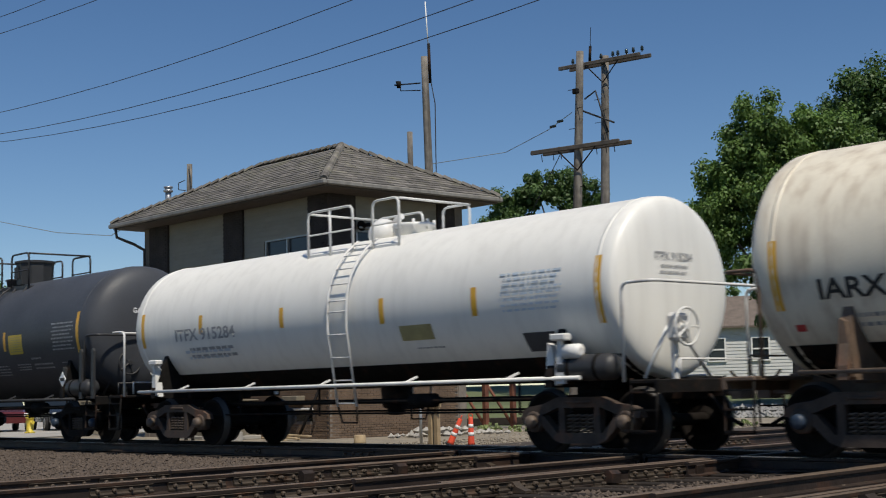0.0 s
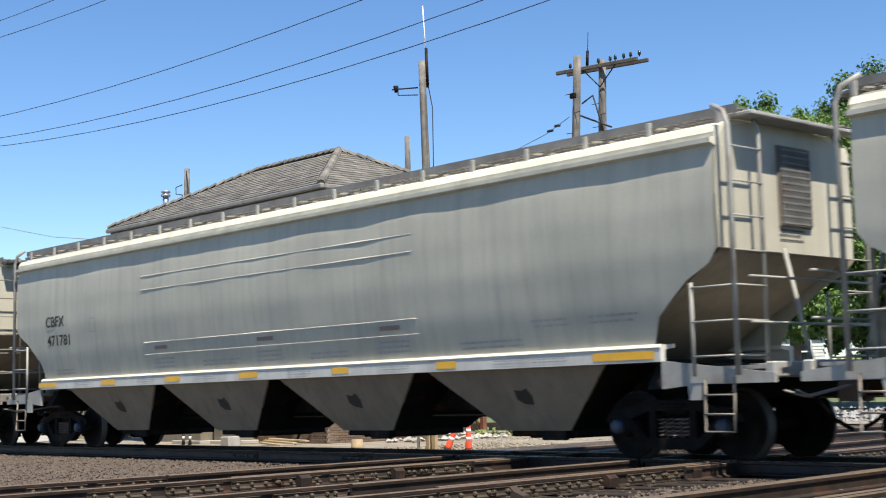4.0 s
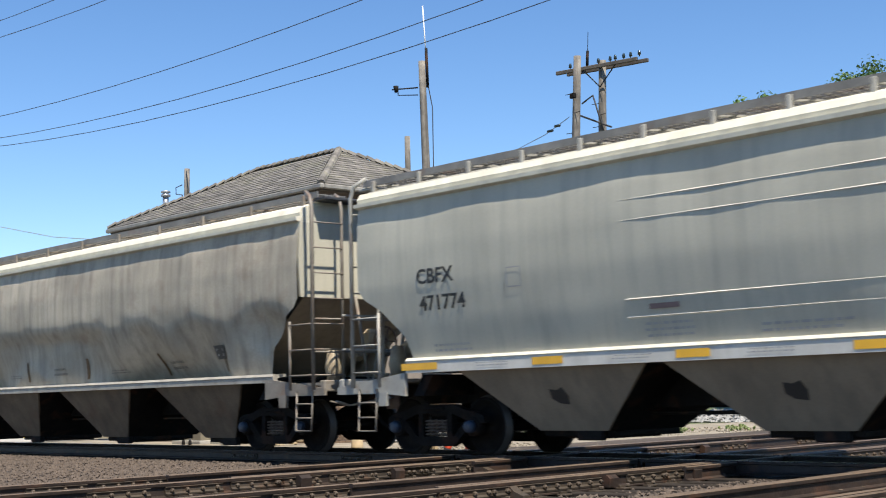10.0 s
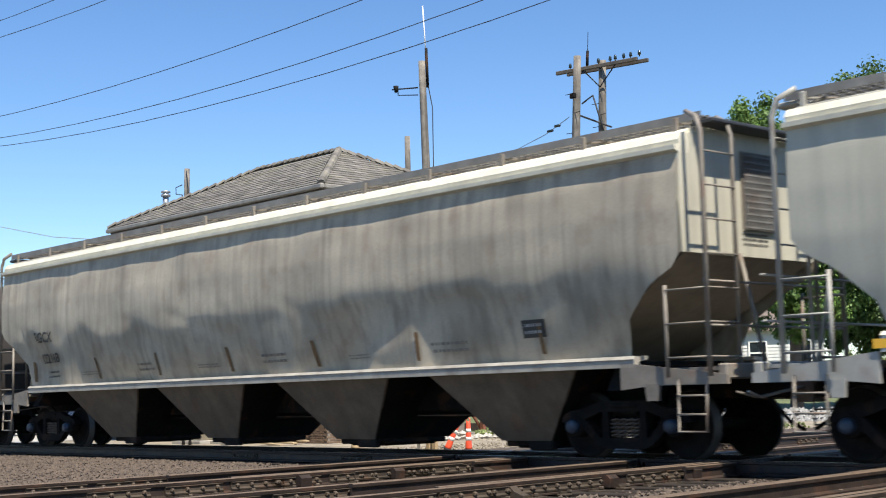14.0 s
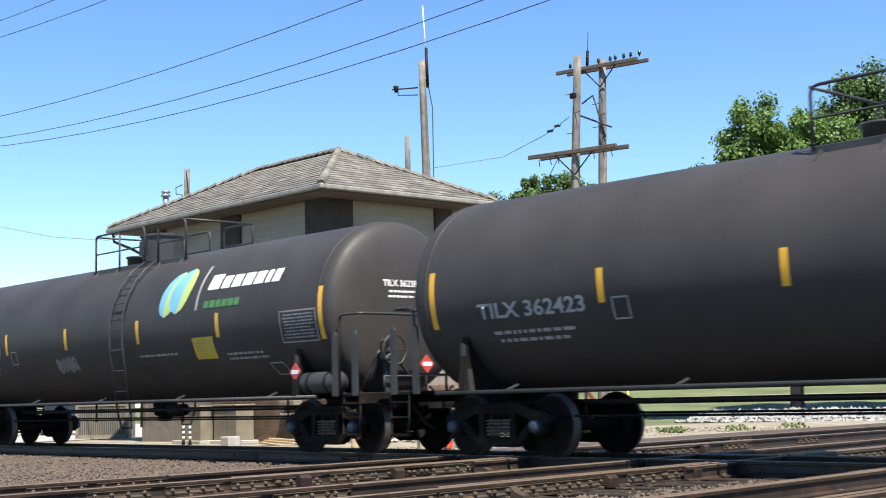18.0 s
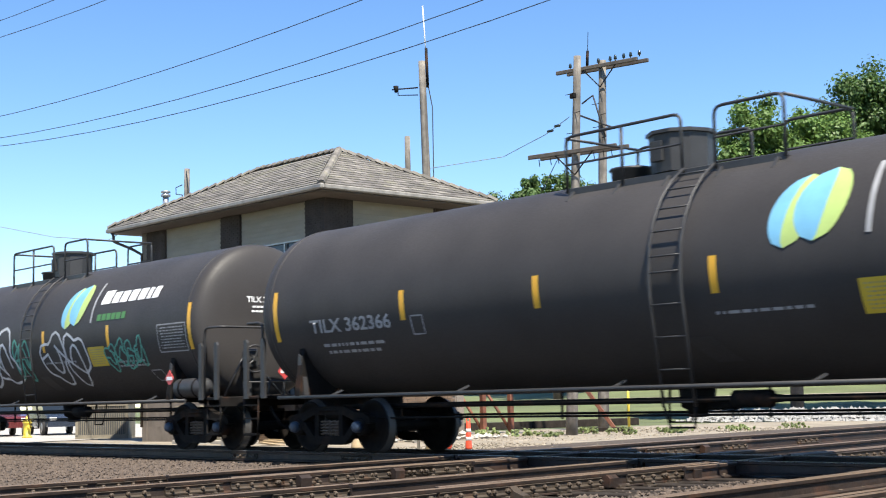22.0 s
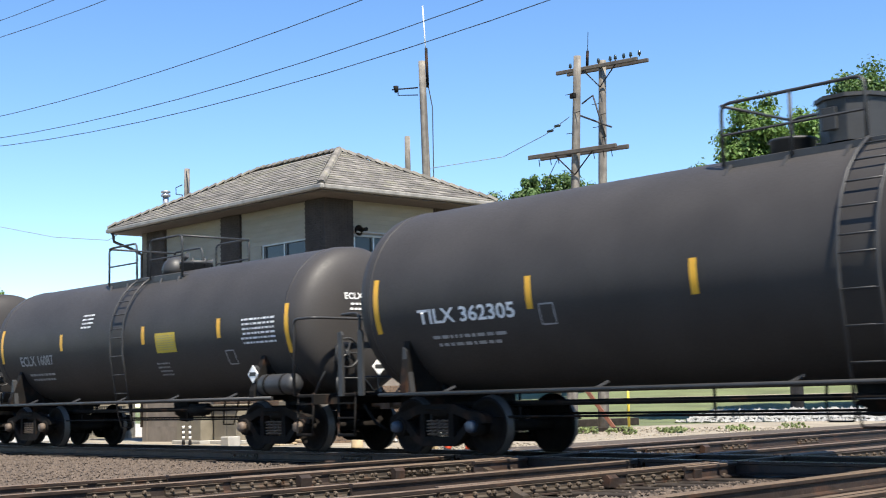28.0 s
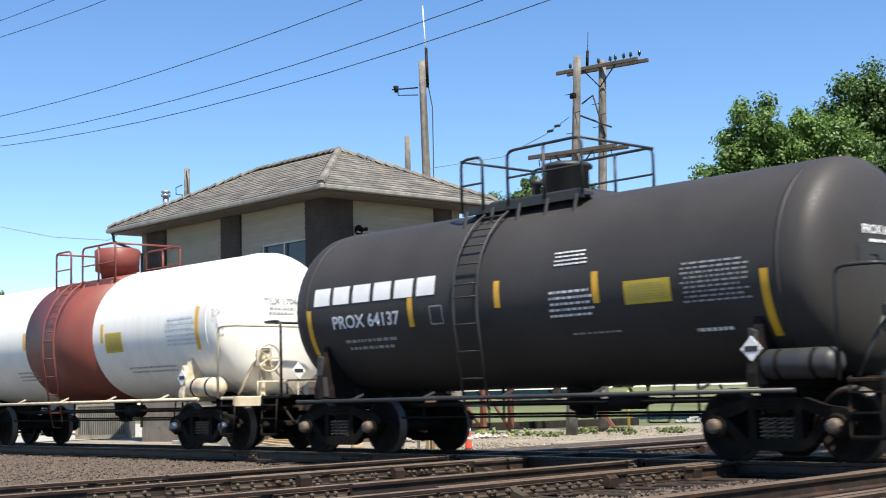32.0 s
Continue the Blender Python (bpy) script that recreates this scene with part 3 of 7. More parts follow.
    for a, c in ((Y0 + 0.32, 8.62), (11.78, Y1)):
        part("brick_pier", Build().box((X1 - 0.16, (a + c) / 2, (F2 + E) / 2), (0.3, c - a, E - F2)), M_DARKBRICK, h)
    for (cx, cy, w2, axis, z0, z1) in ((-32.82, Y0 + 0.16, 2.15, "x", 4.12, 5.54), (X1 - 0.16, 9.4, 1.4, "y", 4.3, 5.62)):
        size = (w2, 0.03, z1 - z0) if axis == "x" else (0.03, w2, z1 - z0)
        win = part("window", Build().box((cx, cy, (z0 + z1) / 2), size), M_GLASS, h, "dark sliding window")
        for k in range(3):
            u = -w2 / 2 + w2 * k / 2
            c2 = (cx + u, cy - 0.05, (z0 + z1) / 2) if axis == "x" else (cx + 0.05, cy + u, (z0 + z1) / 2)
            part("mullion", Build().box(c2, (0.06, 0.08, z1 - z0) if axis == "x" else (0.08, 0.06, z1 - z0)), M_ALU, win)
        for z in (z0, z1):
            c2 = (cx, cy - 0.05, z) if axis == "x" else (cx + 0.05, cy, z)
            part("window_frame", Build().box(c2, (w2 + 0.06, 0.085, 0.06) if axis == "x" else (0.085, w2 + 0.06, 0.06)), M_ALU, win)
    # soffit, gutters, roof planes
    ex0, ex1, ey0, ey1, ez = -41.5, -29.72, 6.67, 13.35, 6.72
    part("soffit", Build().box(((ex0 + ex1) / 2, (ey0 + ey1) / 2, ez - 0.06), (ex1 - ex0 - 0.12, ey1 - ey0 - 0.12, 0.1)), M_SOFFIT, h)
    for c, s in ((((ex0 + ex1) / 2, ey0, ez), (ex1 - ex0 + 0.16, 0.13, 0.14)), (((ex0 + ex1) / 2, ey1, ez), (ex1 - ex0 + 0.16, 0.13, 0.14)), ((ex1, (ey0 + ey1) / 2, ez), (0.13, ey1 - ey0 - 0.14, 0.14)), ((ex0, (ey0 + ey1) / 2, ez), (0.13, ey1 - ey0 - 0.14, 0.14))):
        part("gutter", Build().box(c, s, bevel=0.03), M_FASCIA, h)
    rx0, rx1, ry, rz = -37.54, -33.21, (ey0 + ey1) / 2, 8.53
    base = ez + 0.07
    A, B2, C, D = Vector((ex0, ey0, base)), Vector((ex1, ey0, base)), Vector((ex1, ey1, base)), Vector((ex0, ey1, base))
    P, Q = Vector((rx0, ry, rz)), Vector((rx1, ry, rz))
    roof = part("roof", Build().add([A, B2, C, D, P, Q, A - Vector((0, 0, 0.06)), B2 - Vector((0, 0, 0.06)), C - Vector((0, 0, 0.06)), D - Vector((0, 0, 0.06))],
                                    [(0, 1, 5, 4), (1, 2, 5), (2, 3, 4, 5), (3, 0, 4), (0, 6, 7, 1), (1, 7, 8, 2), (2, 8, 9, 3), (3, 9, 6, 0)]), M_ROOFBED, h)
    sh = Build().box((0.25, 0.15, 0.012), (0.488, 0.3, 0.024)).mesh("shingle")
    sh.materials.append(M_SHINGLE)
    rng = random.Random(9)
    joined = Build()
    made = 0
    for corner, along, topv, width in ((B2, (C - B2), Q, (ey1 - ey0)), (A, (B2 - A), P, (ex1 - ex0))):
        ux = along.normalized()
        n = ux.cross(Vector((0, 0, 1)))
        inward = Vector((-n.x, -n.y, 0))
        rise = rz - base
        run = (rx1 - ex1) * -1 if along is not None and abs(ux.y) > 0.5 else ry - ey0
        slope = math.hypot(run, rise)
        up = (inward * run + Vector((0, 0, rise))) / slope
        nor = ux.cross(up)
        rows = int(slope / 0.24)
        for j in range(rows):
            t = (j * 0.24) / slope
            if abs(ux.y) > 0.5:
                l0, l1 = t * (ry - ey0), width - t * (ry - ey0)
            else:
                l0, l1 = t * (rx0 - ex0), width - t * (ex1 - rx1)
            a = l0 - (0.25 if j % 2 else 0)
            while a < l1 - 0.1:
                lo, hi = max(a, l0 + 0.02), min(a + 0.5, l1 - 0.02)
                if hi - lo > 0.12:
                    m = Matrix((ux, up, nor)).transposed().to_4x4()
                    o = corner + ux * lo + up * (j * 0.24 - 0.03) + nor * (0.012 + rng.uniform(0, 0.008))
                    m = Matrix.Translation(o) @ m @ Matrix.Rotation(radians(-4.2 + rng.uniform(-0.5, 0.5)), 4, "X") @ Matrix.Diagonal(((hi - lo) / 0.5, 1, 1, 1))
                    if made < 295:
                        s = new("shingle", sh)
                        s.parent, s.matrix_local = roof, m
                        made += 1
                    else:
                        bx = Build().box((0.25, 0.15, 0.012), (0.488, 0.3, 0.024))
                        joined.add([m @ Vector(v) for v in bx.v], bx.f)
                a += 0.5
    part("shingle_field", joined, M_SHINGLE, roof)["kind"] = "stuff"
    cap = Build().prism([(-0.11, -0.04), (-0.07, 0.03), (0, 0.055), (0.07, 0.03), (0.11, -0.04)], 0, 0.33, "x").mesh("ridge_cap")
    cap.materials.append(M_SHINGLE)
    for a, c in ((B2, Q), (P, Q), (A, P), (C, Q), (D, P)):
        d = c - a
        k = int(d.length / 0.3)
        q = d.to_track_quat("X", "Z").to_matrix().to_4x4()
        for i in range(k):
            o = new("ridge_cap", cap)
            o.parent, o.matrix_local = roof, Matrix.Translation(a + d * (i / k) + Vector((0, 0, 0.05))) @ q @ Matrix.Rotation(radians(-8 + rng.uniform(-2, 2)), 4, "Y")
    # downpipe, vent, small horn
    part("downpipe", Build().tube([(-41.3, 6.72, 6.68), (-41.3, 6.78, 6.35), (-40.9, 7.2, 6.1), (-40.68, 7.46, 5.9), (-40.68, 7.46, 0.2)], 0.05, 8), M_SOFFIT, h)
    part("horn", Build().lathe([(-0.16, 0.16), (0.0, 0.05), (0.18, 0.06)], 12, "x", (-30.55, 8.75, 5.74)).tube([(-30.7, 8.75, 5.74), (-30.95, 8.75, 5.74)], 0.03, 6), M_FRAME, h)
    part("awning_rail", Build().tube([(-30.62, 8.6, 5.68), (-30.62, 11.7, 5.68)], 0.03, 6), M_ALU, h)
    wall_bricks(h, [(-32.9, -31.5, 0.18, 0.62)], -36.6, X1, G + 0.04, 1.35, ("y", Y0 + 0.008), M_BRICK, 150)
    wall_bricks(h, [], Y0, Y1, G + 0.04, 1.35, ("x", X1 - 0.008), M_BRICK, 140)
    for a, c in ((-40.55, -39.4), (-36.08, -35.04), (-31.7, -30.8)):
        wall_bricks(h, [], a, c, 4.3, 6.62, ("y", Y0 + 0.004), M_DARKBRICK, 0)
    wall_bricks(h, [], Y0, 8.62, 4.3, 6.62, ("x", X1 - 0.004), M_DARKBRICK, 0)
    wall_bricks(h, [], 11.78, Y1, 4.3, 6.62, ("x", X1 - 0.004), M_DARKBRICK, 0)
    return h


tower()
# vent that stands on the roof
v = thing("roof_vent", "grey galvanised vent pipe with a cap on the roof", "vent pipe")
part("pipe", Build().lathe([(7.2, 0.1), (7.9, 0.1)], 14, "z", (-40.05, 8.0, 0)), M_ALU, v)
part("collar", Build().lathe([(7.42, 0.11), (7.44, 0.14), (7.5, 0.14), (7.52, 0.11)], 14, "z", (-40.05, 8.0, 0)), M_ALU, v)
part("cap", Build().lathe([(7.8, 0.1), (7.82, 0.16), (7.88, 0.16), (7.9, 0.11), (7.94, 0.11), (7.95, 0.16), (8.0, 0.15), (8.02, 0.02)], 14, "z", (-40.05, 8.0, 0)), M_ALU, v)


# ---- poles and wires ----
def pole(label, base, tip, r0, r1, group="", extra=None):
    t = thing("utility_pole", label, "utility pole", group)
    n = 10
    pts = [Vector(base).lerp(Vector(tip), i / n) for i in range(n + 1)]
    b = Build().tube(pts, r0 * 0.74, 12, taper=r1 / r0)
    part("shaft", b, M_POLE, t)
    if extra:
        extra(t, Vector(base), Vector(tip))
    return t


def mast_fittings(t, b, e):
    part("whip_antenna", Build().tube([e + Vector((0.1, 0.12, 0.1)), e + Vector((0.04, 0.06, 1.9))], 0.02, 6), M_WHITEP, t, "white whip antenna")
    part("antenna_mount", Build().tube([e + Vector((0.12, 0.14, -0.9)), e + Vector((0.1, 0.12, 0.45))], 0.05, 6), M_FRAME, t)
    part("yagi_antenna", Build().tube([e + Vector((-0.1, -0.1, -0.9)), e + Vector((-0.7, -0.75, -0.95))], 0.025, 6).tube([e + Vector((-0.1, -0.1, -1.15)), e + Vector((-0.55, -0.6, -1.15)), e + Vector((-0.55, -0.6, -0.85))], 0.02, 6).lathe([(-0.12, 0.05), (0.1, 0.09)], 8, "z", tuple(e + Vector((-0.6, -0.65, -0.93)))), M_FRAME, t)
    part("cable", Build().tube([e + Vector((0.13, 0.15, -0.8)), e + Vector((0.22, 0.25, -1.6)), e.lerp(b, 0.35) + Vector((0.15, 0.17, 0)), b + Vector((0.2, 0.2, 0.5))], 0.018, 5), M_WIRE, t)


pole("tall weathered mast pole with a white whip antenna", (-34.05, 14.55, -0.4), (-34.2, 14.35, 12.2), 0.26, 0.15, extra=mast_fittings)
pole("short weathered pole stub behind the tower roof", (-36.44, 15.57, -0.4), (-36.44, 15.57, 10.12), 0.16, 0.13)
pole("short splintered pole with a loop of cable", (-44.27, 11.3, -0.4), (-44.22, 11.39, 9.66), 0.18, 0.14,
     extra=lambda t, b, e: part("cable", Build().tube([e + Vector((-0.1, -0.15, -0.6)), e + Vector((-0.3, -0.3, -0.7)), e + Vector((-0.28, -0.3, -0.95)), e + Vector((-0.05, -0.15, -1.0))], 0.02, 5).tube([e + Vector((0.12, -0.1, -0.1)), e + Vector((0.25, -0.05, -1.2))], 0.015, 5), M_WIRE, t))


def crossarm(t, a, c, pins, mid, drop):
    """A pair of timber arms, braces and insulators."""
    a, c = Vector(a), Vector(c)
    d = (c - a).normalized()
    side = Vector((-d.y, d.x, 0))
    for k in (-1, 1):
        q = (c - a) * (0.03 * k)
        m = Build().box((0, 0, 0), ((c - a).length * 0.97, 0.1, 0.13), bevel=0.015)
        ob = part("crossarm", m, M_ARM, t)
        ob.matrix_local = Matrix.Translation((a + c) / 2 + side * (0.2 * k) + q) @ Matrix.Rotation(math.atan2(d.y, d.x), 4, "Z")
    for u in pins:
        p = a.lerp(c, u)
        part("insulator", Build().lathe([(0.06, 0.02), (0.12, 0.02), (0.12, 0.06), (0.17, 0.05), (0.19, 0.055), (0.26, 0.035), (0.27, 0.005)], 10, "z", tuple(p - side * 0.2)), M_INSUL, t)
    for k in (-1, 1):
        part("arm_brace", Build().tube([mid + d * (0.65 * k) + Vector((0, 0, -0.05)) - side * 0.22, mid + Vector((0, 0, drop)) - side * 0.2], 0.022, 5), M_FRAME, t)


def right_fittings(t, b, e):
    crossarm(t, (-32.4, 19.23, 12.08), (-29.17, 19.88, 12.1), (0.16, 0.5, 0.64, 0.7, 0.8, 0.88, 0.98), Vector((-30.75, 19.56, 12.1)), -0.75)
    part("cable", Build().tube([(-31.5, 19.3, 10.9), (-31.0, 19.3, 11.1), (-30.75, 19.2, 10.6), (-30.5, 19.3, 9.6)], 0.03, 6), M_WIRE, t)
    part("cable", Build().tube([(-31.8, 19.2, 10.6), (-30.3, 19.4, 9.9)], 0.035, 6), M_WIRE, t)
    part("lightning_rod", Build().tube([(-31.35, 19.45, 12.1), (-31.3, 19.45, 12.75)], 0.05, 6).tube([(-31.3, 19.45, 12.7), (-31.25, 19.45, 13.4)], 0.012, 5), M_FRAME, t)
    for i in range(6):
        part("climbing_step", Build().tube([(-30.8, 19.4, 9.2 + 0.4 * i), (-30.8 + (0.3 if i % 2 else -0.3), 19.35, 9.2 + 0.4 * i)], 0.012, 4), M_FRAME, t)


def left_fittings(t, b, e):
    crossarm(t, (-29.4, 14.63, 8.21), (-26.29, 15.27, 8.21), (), Vector((-27.85, 14.95, 8.2)), -0.7)
    for i in range(6):
        p = Vector((-29.2, 14.5, 8.12)).lerp(Vector((-26.5, 15.05, 8.12)), (0.05, 0.2, 0.3, 0.75, 0.87, 0.97)[i])
        part("pin", Build().tube([p, p + Vector((0.03, 0, -0.22))], 0.012, 4), M_FRAME, t)
    for i in range(9):
        part("climbing_step", Build().tube([(-27.85, 14.85, 5.2 + 0.6 * i), (-27.85 + (0.28 if i % 2 else -0.28), 14.8, 5.2 + 0.6 * i)], 0.012, 4), M_FRAME, t)
    part("guy_wire", Build().tube([(-28.3, 14.6, 8.1), (-30.2, 14.1, 5.0)], 0.012, 4), M_WIRE, t)
    part("terminal_box", Build().box((-27.75, 14.72, 9.9), (0.2, 0.12, 0.16), bevel=0.02), M_FRAME, t)


pole("weathered telegraph pole with a double lower crossarm", (-28.2, 14.65, -0.4), (-27.78, 15.01, 11.17), 0.24, 0.15, "telegraph poles", left_fittings)
pole("weathered telegraph pole with insulators on its upper crossarm", (-31.05, 19.29, -0.4), (-30.74, 19.56, 12.3), 0.26, 0.17, "telegraph poles", right_fittings)


def wire(label, pts, r, m=None):
    P = [Vector(p) for p in pts]
    return tagged(part("overhead_wire", Build().tube(P, r, 5), m or M_WIRE), label, "overhead wire", "overhead wires", "structure")


for y, low, z0, sag in ((2.2, -26.5, 12.45, 0.0022), (2.9, -25.1, 12.17, 0.0022), (3.6, -27.0, 9.98, 0.00211), (4.2, -26.0, 9.25, 0.00242), (4.8, -25.1, 9.02, 0.00243)):
    wire("thin black overhead cable running along the track", [(x, y, z0 + sag * (x - low) ** 2) for x in range(-84, 34, 3)], 0.011)
wire("pale drop cable to the tower's eave", [(-90, 7.0, 17.2), (-72, 7.0, 12.4), (-60, 7.0, 9.8), (-50.6, 7.0, 7.88), (-46.1, 7.0, 7.02), (-42.1, 7.0, 6.5), (-41.3, 7.0, 6.66)], 0.014, M_PALEWIRE)
wire("thin guy cable with dark strain insulators", [(-28.0, 14.8, 9.3), (-29.1, 14.9, 8.95), (-31.5, 15.4, 8.65), (-34.1, 14.5, 8.55)], 0.012, M_PALEWIRE)
for a in (0.25, 0.4):
    p = Vector((-28.0, 14.8, 9.3)).lerp(Vector((-29.1, 14.9, 8.95)), a * 2)
    tagged(part("strain_insulator", Build().lathe([(-0.13, 0.02), (-0.1, 0.045), (0.1, 0.045), (0.13, 0.02)], 8, "x", tuple(p)), M_INSUL), "dark strain insulator on a guy cable", "insulator", "strain insulators")


# ---- trees ----
def crown_mesh(name, lobes, leaves, size, seed, material, spread=2.7):
    """Leaves in clumps over lobes (centre, radii); gaps stay between the clumps."""
    rng = np.random.default_rng(seed)
    V, n = [], 0
    for (c, r, clumps) in lobes:
        clumps = round(clumps * spread)
        d = rng.normal(0, 1, (clumps, 3))
        d /= np.linalg.norm(d, axis=1)[:, None]
        cen = np.array(c) + d * np.array(r) * 1.02 * rng.uniform(0.3, 1.03, (clumps, 1))
        for q, out in zip(cen, d):
            k = leaves
            cr = rng.uniform(0.5, 1.0) * min(r) * 0.33
            o = rng.normal(0, 1, (k, 3))
            o /= np.linalg.norm(o, axis=1)[:, None]
            p = q + o * cr * rng.uniform(0.2, 1.2, (k, 1)) * (1.1, 1.1, 1.0)
            nor = o + rng.normal(0, 0.5, (k, 3)) + (0, 0, 0.4)
            nor /= np.linalg.norm(nor, axis=1)[:, None]
            t = np.cross(nor, rng.normal(0, 1, (k, 3)))
            t /= np.linalg.norm(t, axis=1)[:, None]
            b2 = np.cross(nor, t)
            s = (size * rng.uniform(0.6, 1.2, (k, 1)))
            fold = nor * s * 0.25
            V.append(np.stack([p - t * s, p - b2 * s * 0.6 + fold, p + t * s, p + b2 * s * 0.6 + fold], 1).reshape(-1, 3))
            n += k
    V = np.concatenate(V)
    me = bpy.data.meshes.new(name)
    me.vertices.add(len(V))
    me.vertices.foreach_set("co", V.astype(np.float32).ravel())
    me.loops.add(4 * n)
    me.loops.foreach_set("vertex_index", np.arange(4 * n, dtype=np.int32))
    me.polygons.add(n)
    me.polygons.foreach_set("loop_start", np.arange(0, 4 * n, 4, dtype=np.int32))
    me.polygons.foreach_set("loop_total", np.full(n, 4, dtype=np.int32))
    me.update(calc_edges=True)
    me.materials.append(material)
    return me


def tree(label, base, height, r, lobes, leaves, size, seed, material):
    t = thing("tree", label, "tree", loc=base)
    rng = random.Random(seed)
    trunk = [(0, 0, -0.1), (0.05, 0.02, height * 0.2), (-0.05, 0.06, height * 0.4), (0.05, 0.0, height * 0.72)]
    part("trunk", Build().tube(trunk, r, 12, taper=0.35), M_BARK, t)
    for i, (c, rr, k) in enumerate(lobes):
        z0 = height * rng.uniform(0.22, 0.45)
        c = Vector(c)
        p = Vector((0, 0, z0))
        part("limb", Build().tube([p, p.lerp(c, 0.45) + Vector((rng.uniform(-0.3, 0.3), rng.uniform(-0.3, 0.3), 0.3)), c], r * 0.4, 7, taper=0.3), M_BARK, t)
    cr = part("crown", crown_mesh("crown", lobes, leaves, size, seed, material), material, t)
    return t


tree("leafy maple tree with light green crown", (-33.5, 34.3, 0.0), 13.5, 0.3,
     [((-0.9, -0.7, 11.2), (1.5, 1.5, 2.3), 34), ((1.2, 0.8, 10.8), (1.9, 1.9, 2.0), 40), ((-1.8, -1.2, 9.6), (1.6, 1.6, 1.7), 36), ((-2.4, -1.7, 8.2), (1.5, 1.5, 1.6), 34), ((0.3, 0.2, 8.6), (2.5, 2.5, 2.0), 48), ((-0.3, 0, 6.2), (2.6, 2.6, 1.7), 44), ((2.0, 1.2, 7.0), (2.2, 2.2, 1.8), 40), ((0.6, 0.2, 4.5), (2.4, 2.4, 1.5), 40)], 190, 0.1, 21, M_LEAF)
tree("large dark green maple tree shading a house", (-31.9, 40.4, -0.25), 15.5, 0.36,
     [((-0.7, -1.0, 13.2), (1.9, 1.9, 2.2), 44), ((1.6, 0.6, 13.0), (2.2, 2.2, 2.3), 46), ((-2.2, -1.7, 11.6), (1.9, 1.9, 2.0), 42), ((3.6, 1.8, 11.4), (2.6, 2.6, 2.4), 46), ((0.2, -0.6, 10.4), (3.0, 3.0, 2.3), 60), ((-1.6, -1.0, 8.2), (2.8, 2.8, 2.0), 52), ((2.4, 0.8, 8.0), (3.0, 3.0, 2.2), 56), ((0.4, -0.6, 5.9), (3.2, 3.2, 1.5), 54), ((4.6, 2.2, 6.4), (2.6, 2.6, 2.0), 40), ((-1.0, -1.2, 4.2), (2.6, 2.6, 1.5), 44), ((2.2, 0.4, 3.9), (2.8, 2.8, 1.5), 44), ((5.0, 2.4, 4.2), (2.4, 2.4, 1.6), 36)], 190, 0.105, 22, M_LEAF2)
tree("tree with open dark green crown beyond the lawn", (-55.0, 42.5, 0.7), 13.3, 0.25,
     [((-0.6, -0.8, 12.0), (1.3, 1.3, 1.3), 14), ((0.9, 0.8, 11.4), (1.6, 1.6, 1.5), 20), ((-1.8, -1.8, 10.4), (1.7, 1.7, 1.5), 22), ((1.6, 1.6, 9.8), (1.9, 1.9, 1.5), 24), ((0, 0, 8.4), (2.8, 2.8, 2.0), 34), ((0, 0, 5.5), (2.6, 2.6, 2.0), 30)], 120, 0.12, 23, M_LEAF2)
tree("leafy tree across the road", (-87.6, 22.0, -0.3), 10.5, 0.3, [((0, 0, 8.4), (2.2, 2.2, 1.6), 30), ((-1.5, 0.6, 7.2), (2.4, 2.4, 1.6), 30), ((0.5, 0.2, 5.2), (2.6, 2.6, 1.8), 30)], 60, 0.2, 24, M_LEAF)
tree("dark tree behind the white house", (-66.0, 64.0, 0.7), 11.0, 0.3, [((0, 0, 9), (3.0, 3.0, 1.8), 34), ((-3, -2, 7.5), (2.6, 2.6, 2.0), 30), ((3, 2, 7), (3.0, 3.0, 2.2), 34), ((0, 0, 5), (4.0, 4.0, 2.2), 40)], 60, 0.22, 25, M_LEAF2)


def bush(label, at, w, hgt, seed, n=10, size=0.1):
    me = crown_mesh("leaves", [((0, 0, hgt * 0.45), (w, w, hgt * 0.5), n)], 40, size, seed, M_WEED)
    t = thing("bush", label, "bush", loc=at)
    part("leaves", me, M_WEED, t)
    part("stem", Build().tube([(0, 0, -0.05), (0.02, 0.01, hgt * 0.5)], 0.02, 5), M_BARK, t)


for i, (x, y, w, hh) in enumerate(((-30.6, 13.4, 0.35, 0.5), (-29.2, 13.6, 0.45, 0.45), (-27.6, 13.2, 0.3, 0.3), (-26.9, 15.5, 0.5, 0.4), (-25.9, 16.6, 0.45, 0.35), (-26.8, 17.6, 0.5, 0.35), (-25.8, 19.5, 0.5, 0.35), (-25.3, 21.8, 0.45, 0.3), (-28.8, 15.8, 0.4, 0.4))):
    bush("green roadside weeds on the gravel", (x, y, -0.28), w * 1.3, hh * 0.6, 40 + i, 11, 0.045)
for i, (x, y, w, hh) in enumerate(((-46.5, 59.8, 1.1, 1.9), (-52, 55, 0.9, 1.4), (-43.5, 60.5, 1.3, 2.2), (-57.5, 51.0, 1.0, 1.8), (-38, 62, 1.8, 3.0))):
    bush("rounded green shrub in front of the house", (x, y, 1.2), w, hh, 60 + i, 26, 0.16)


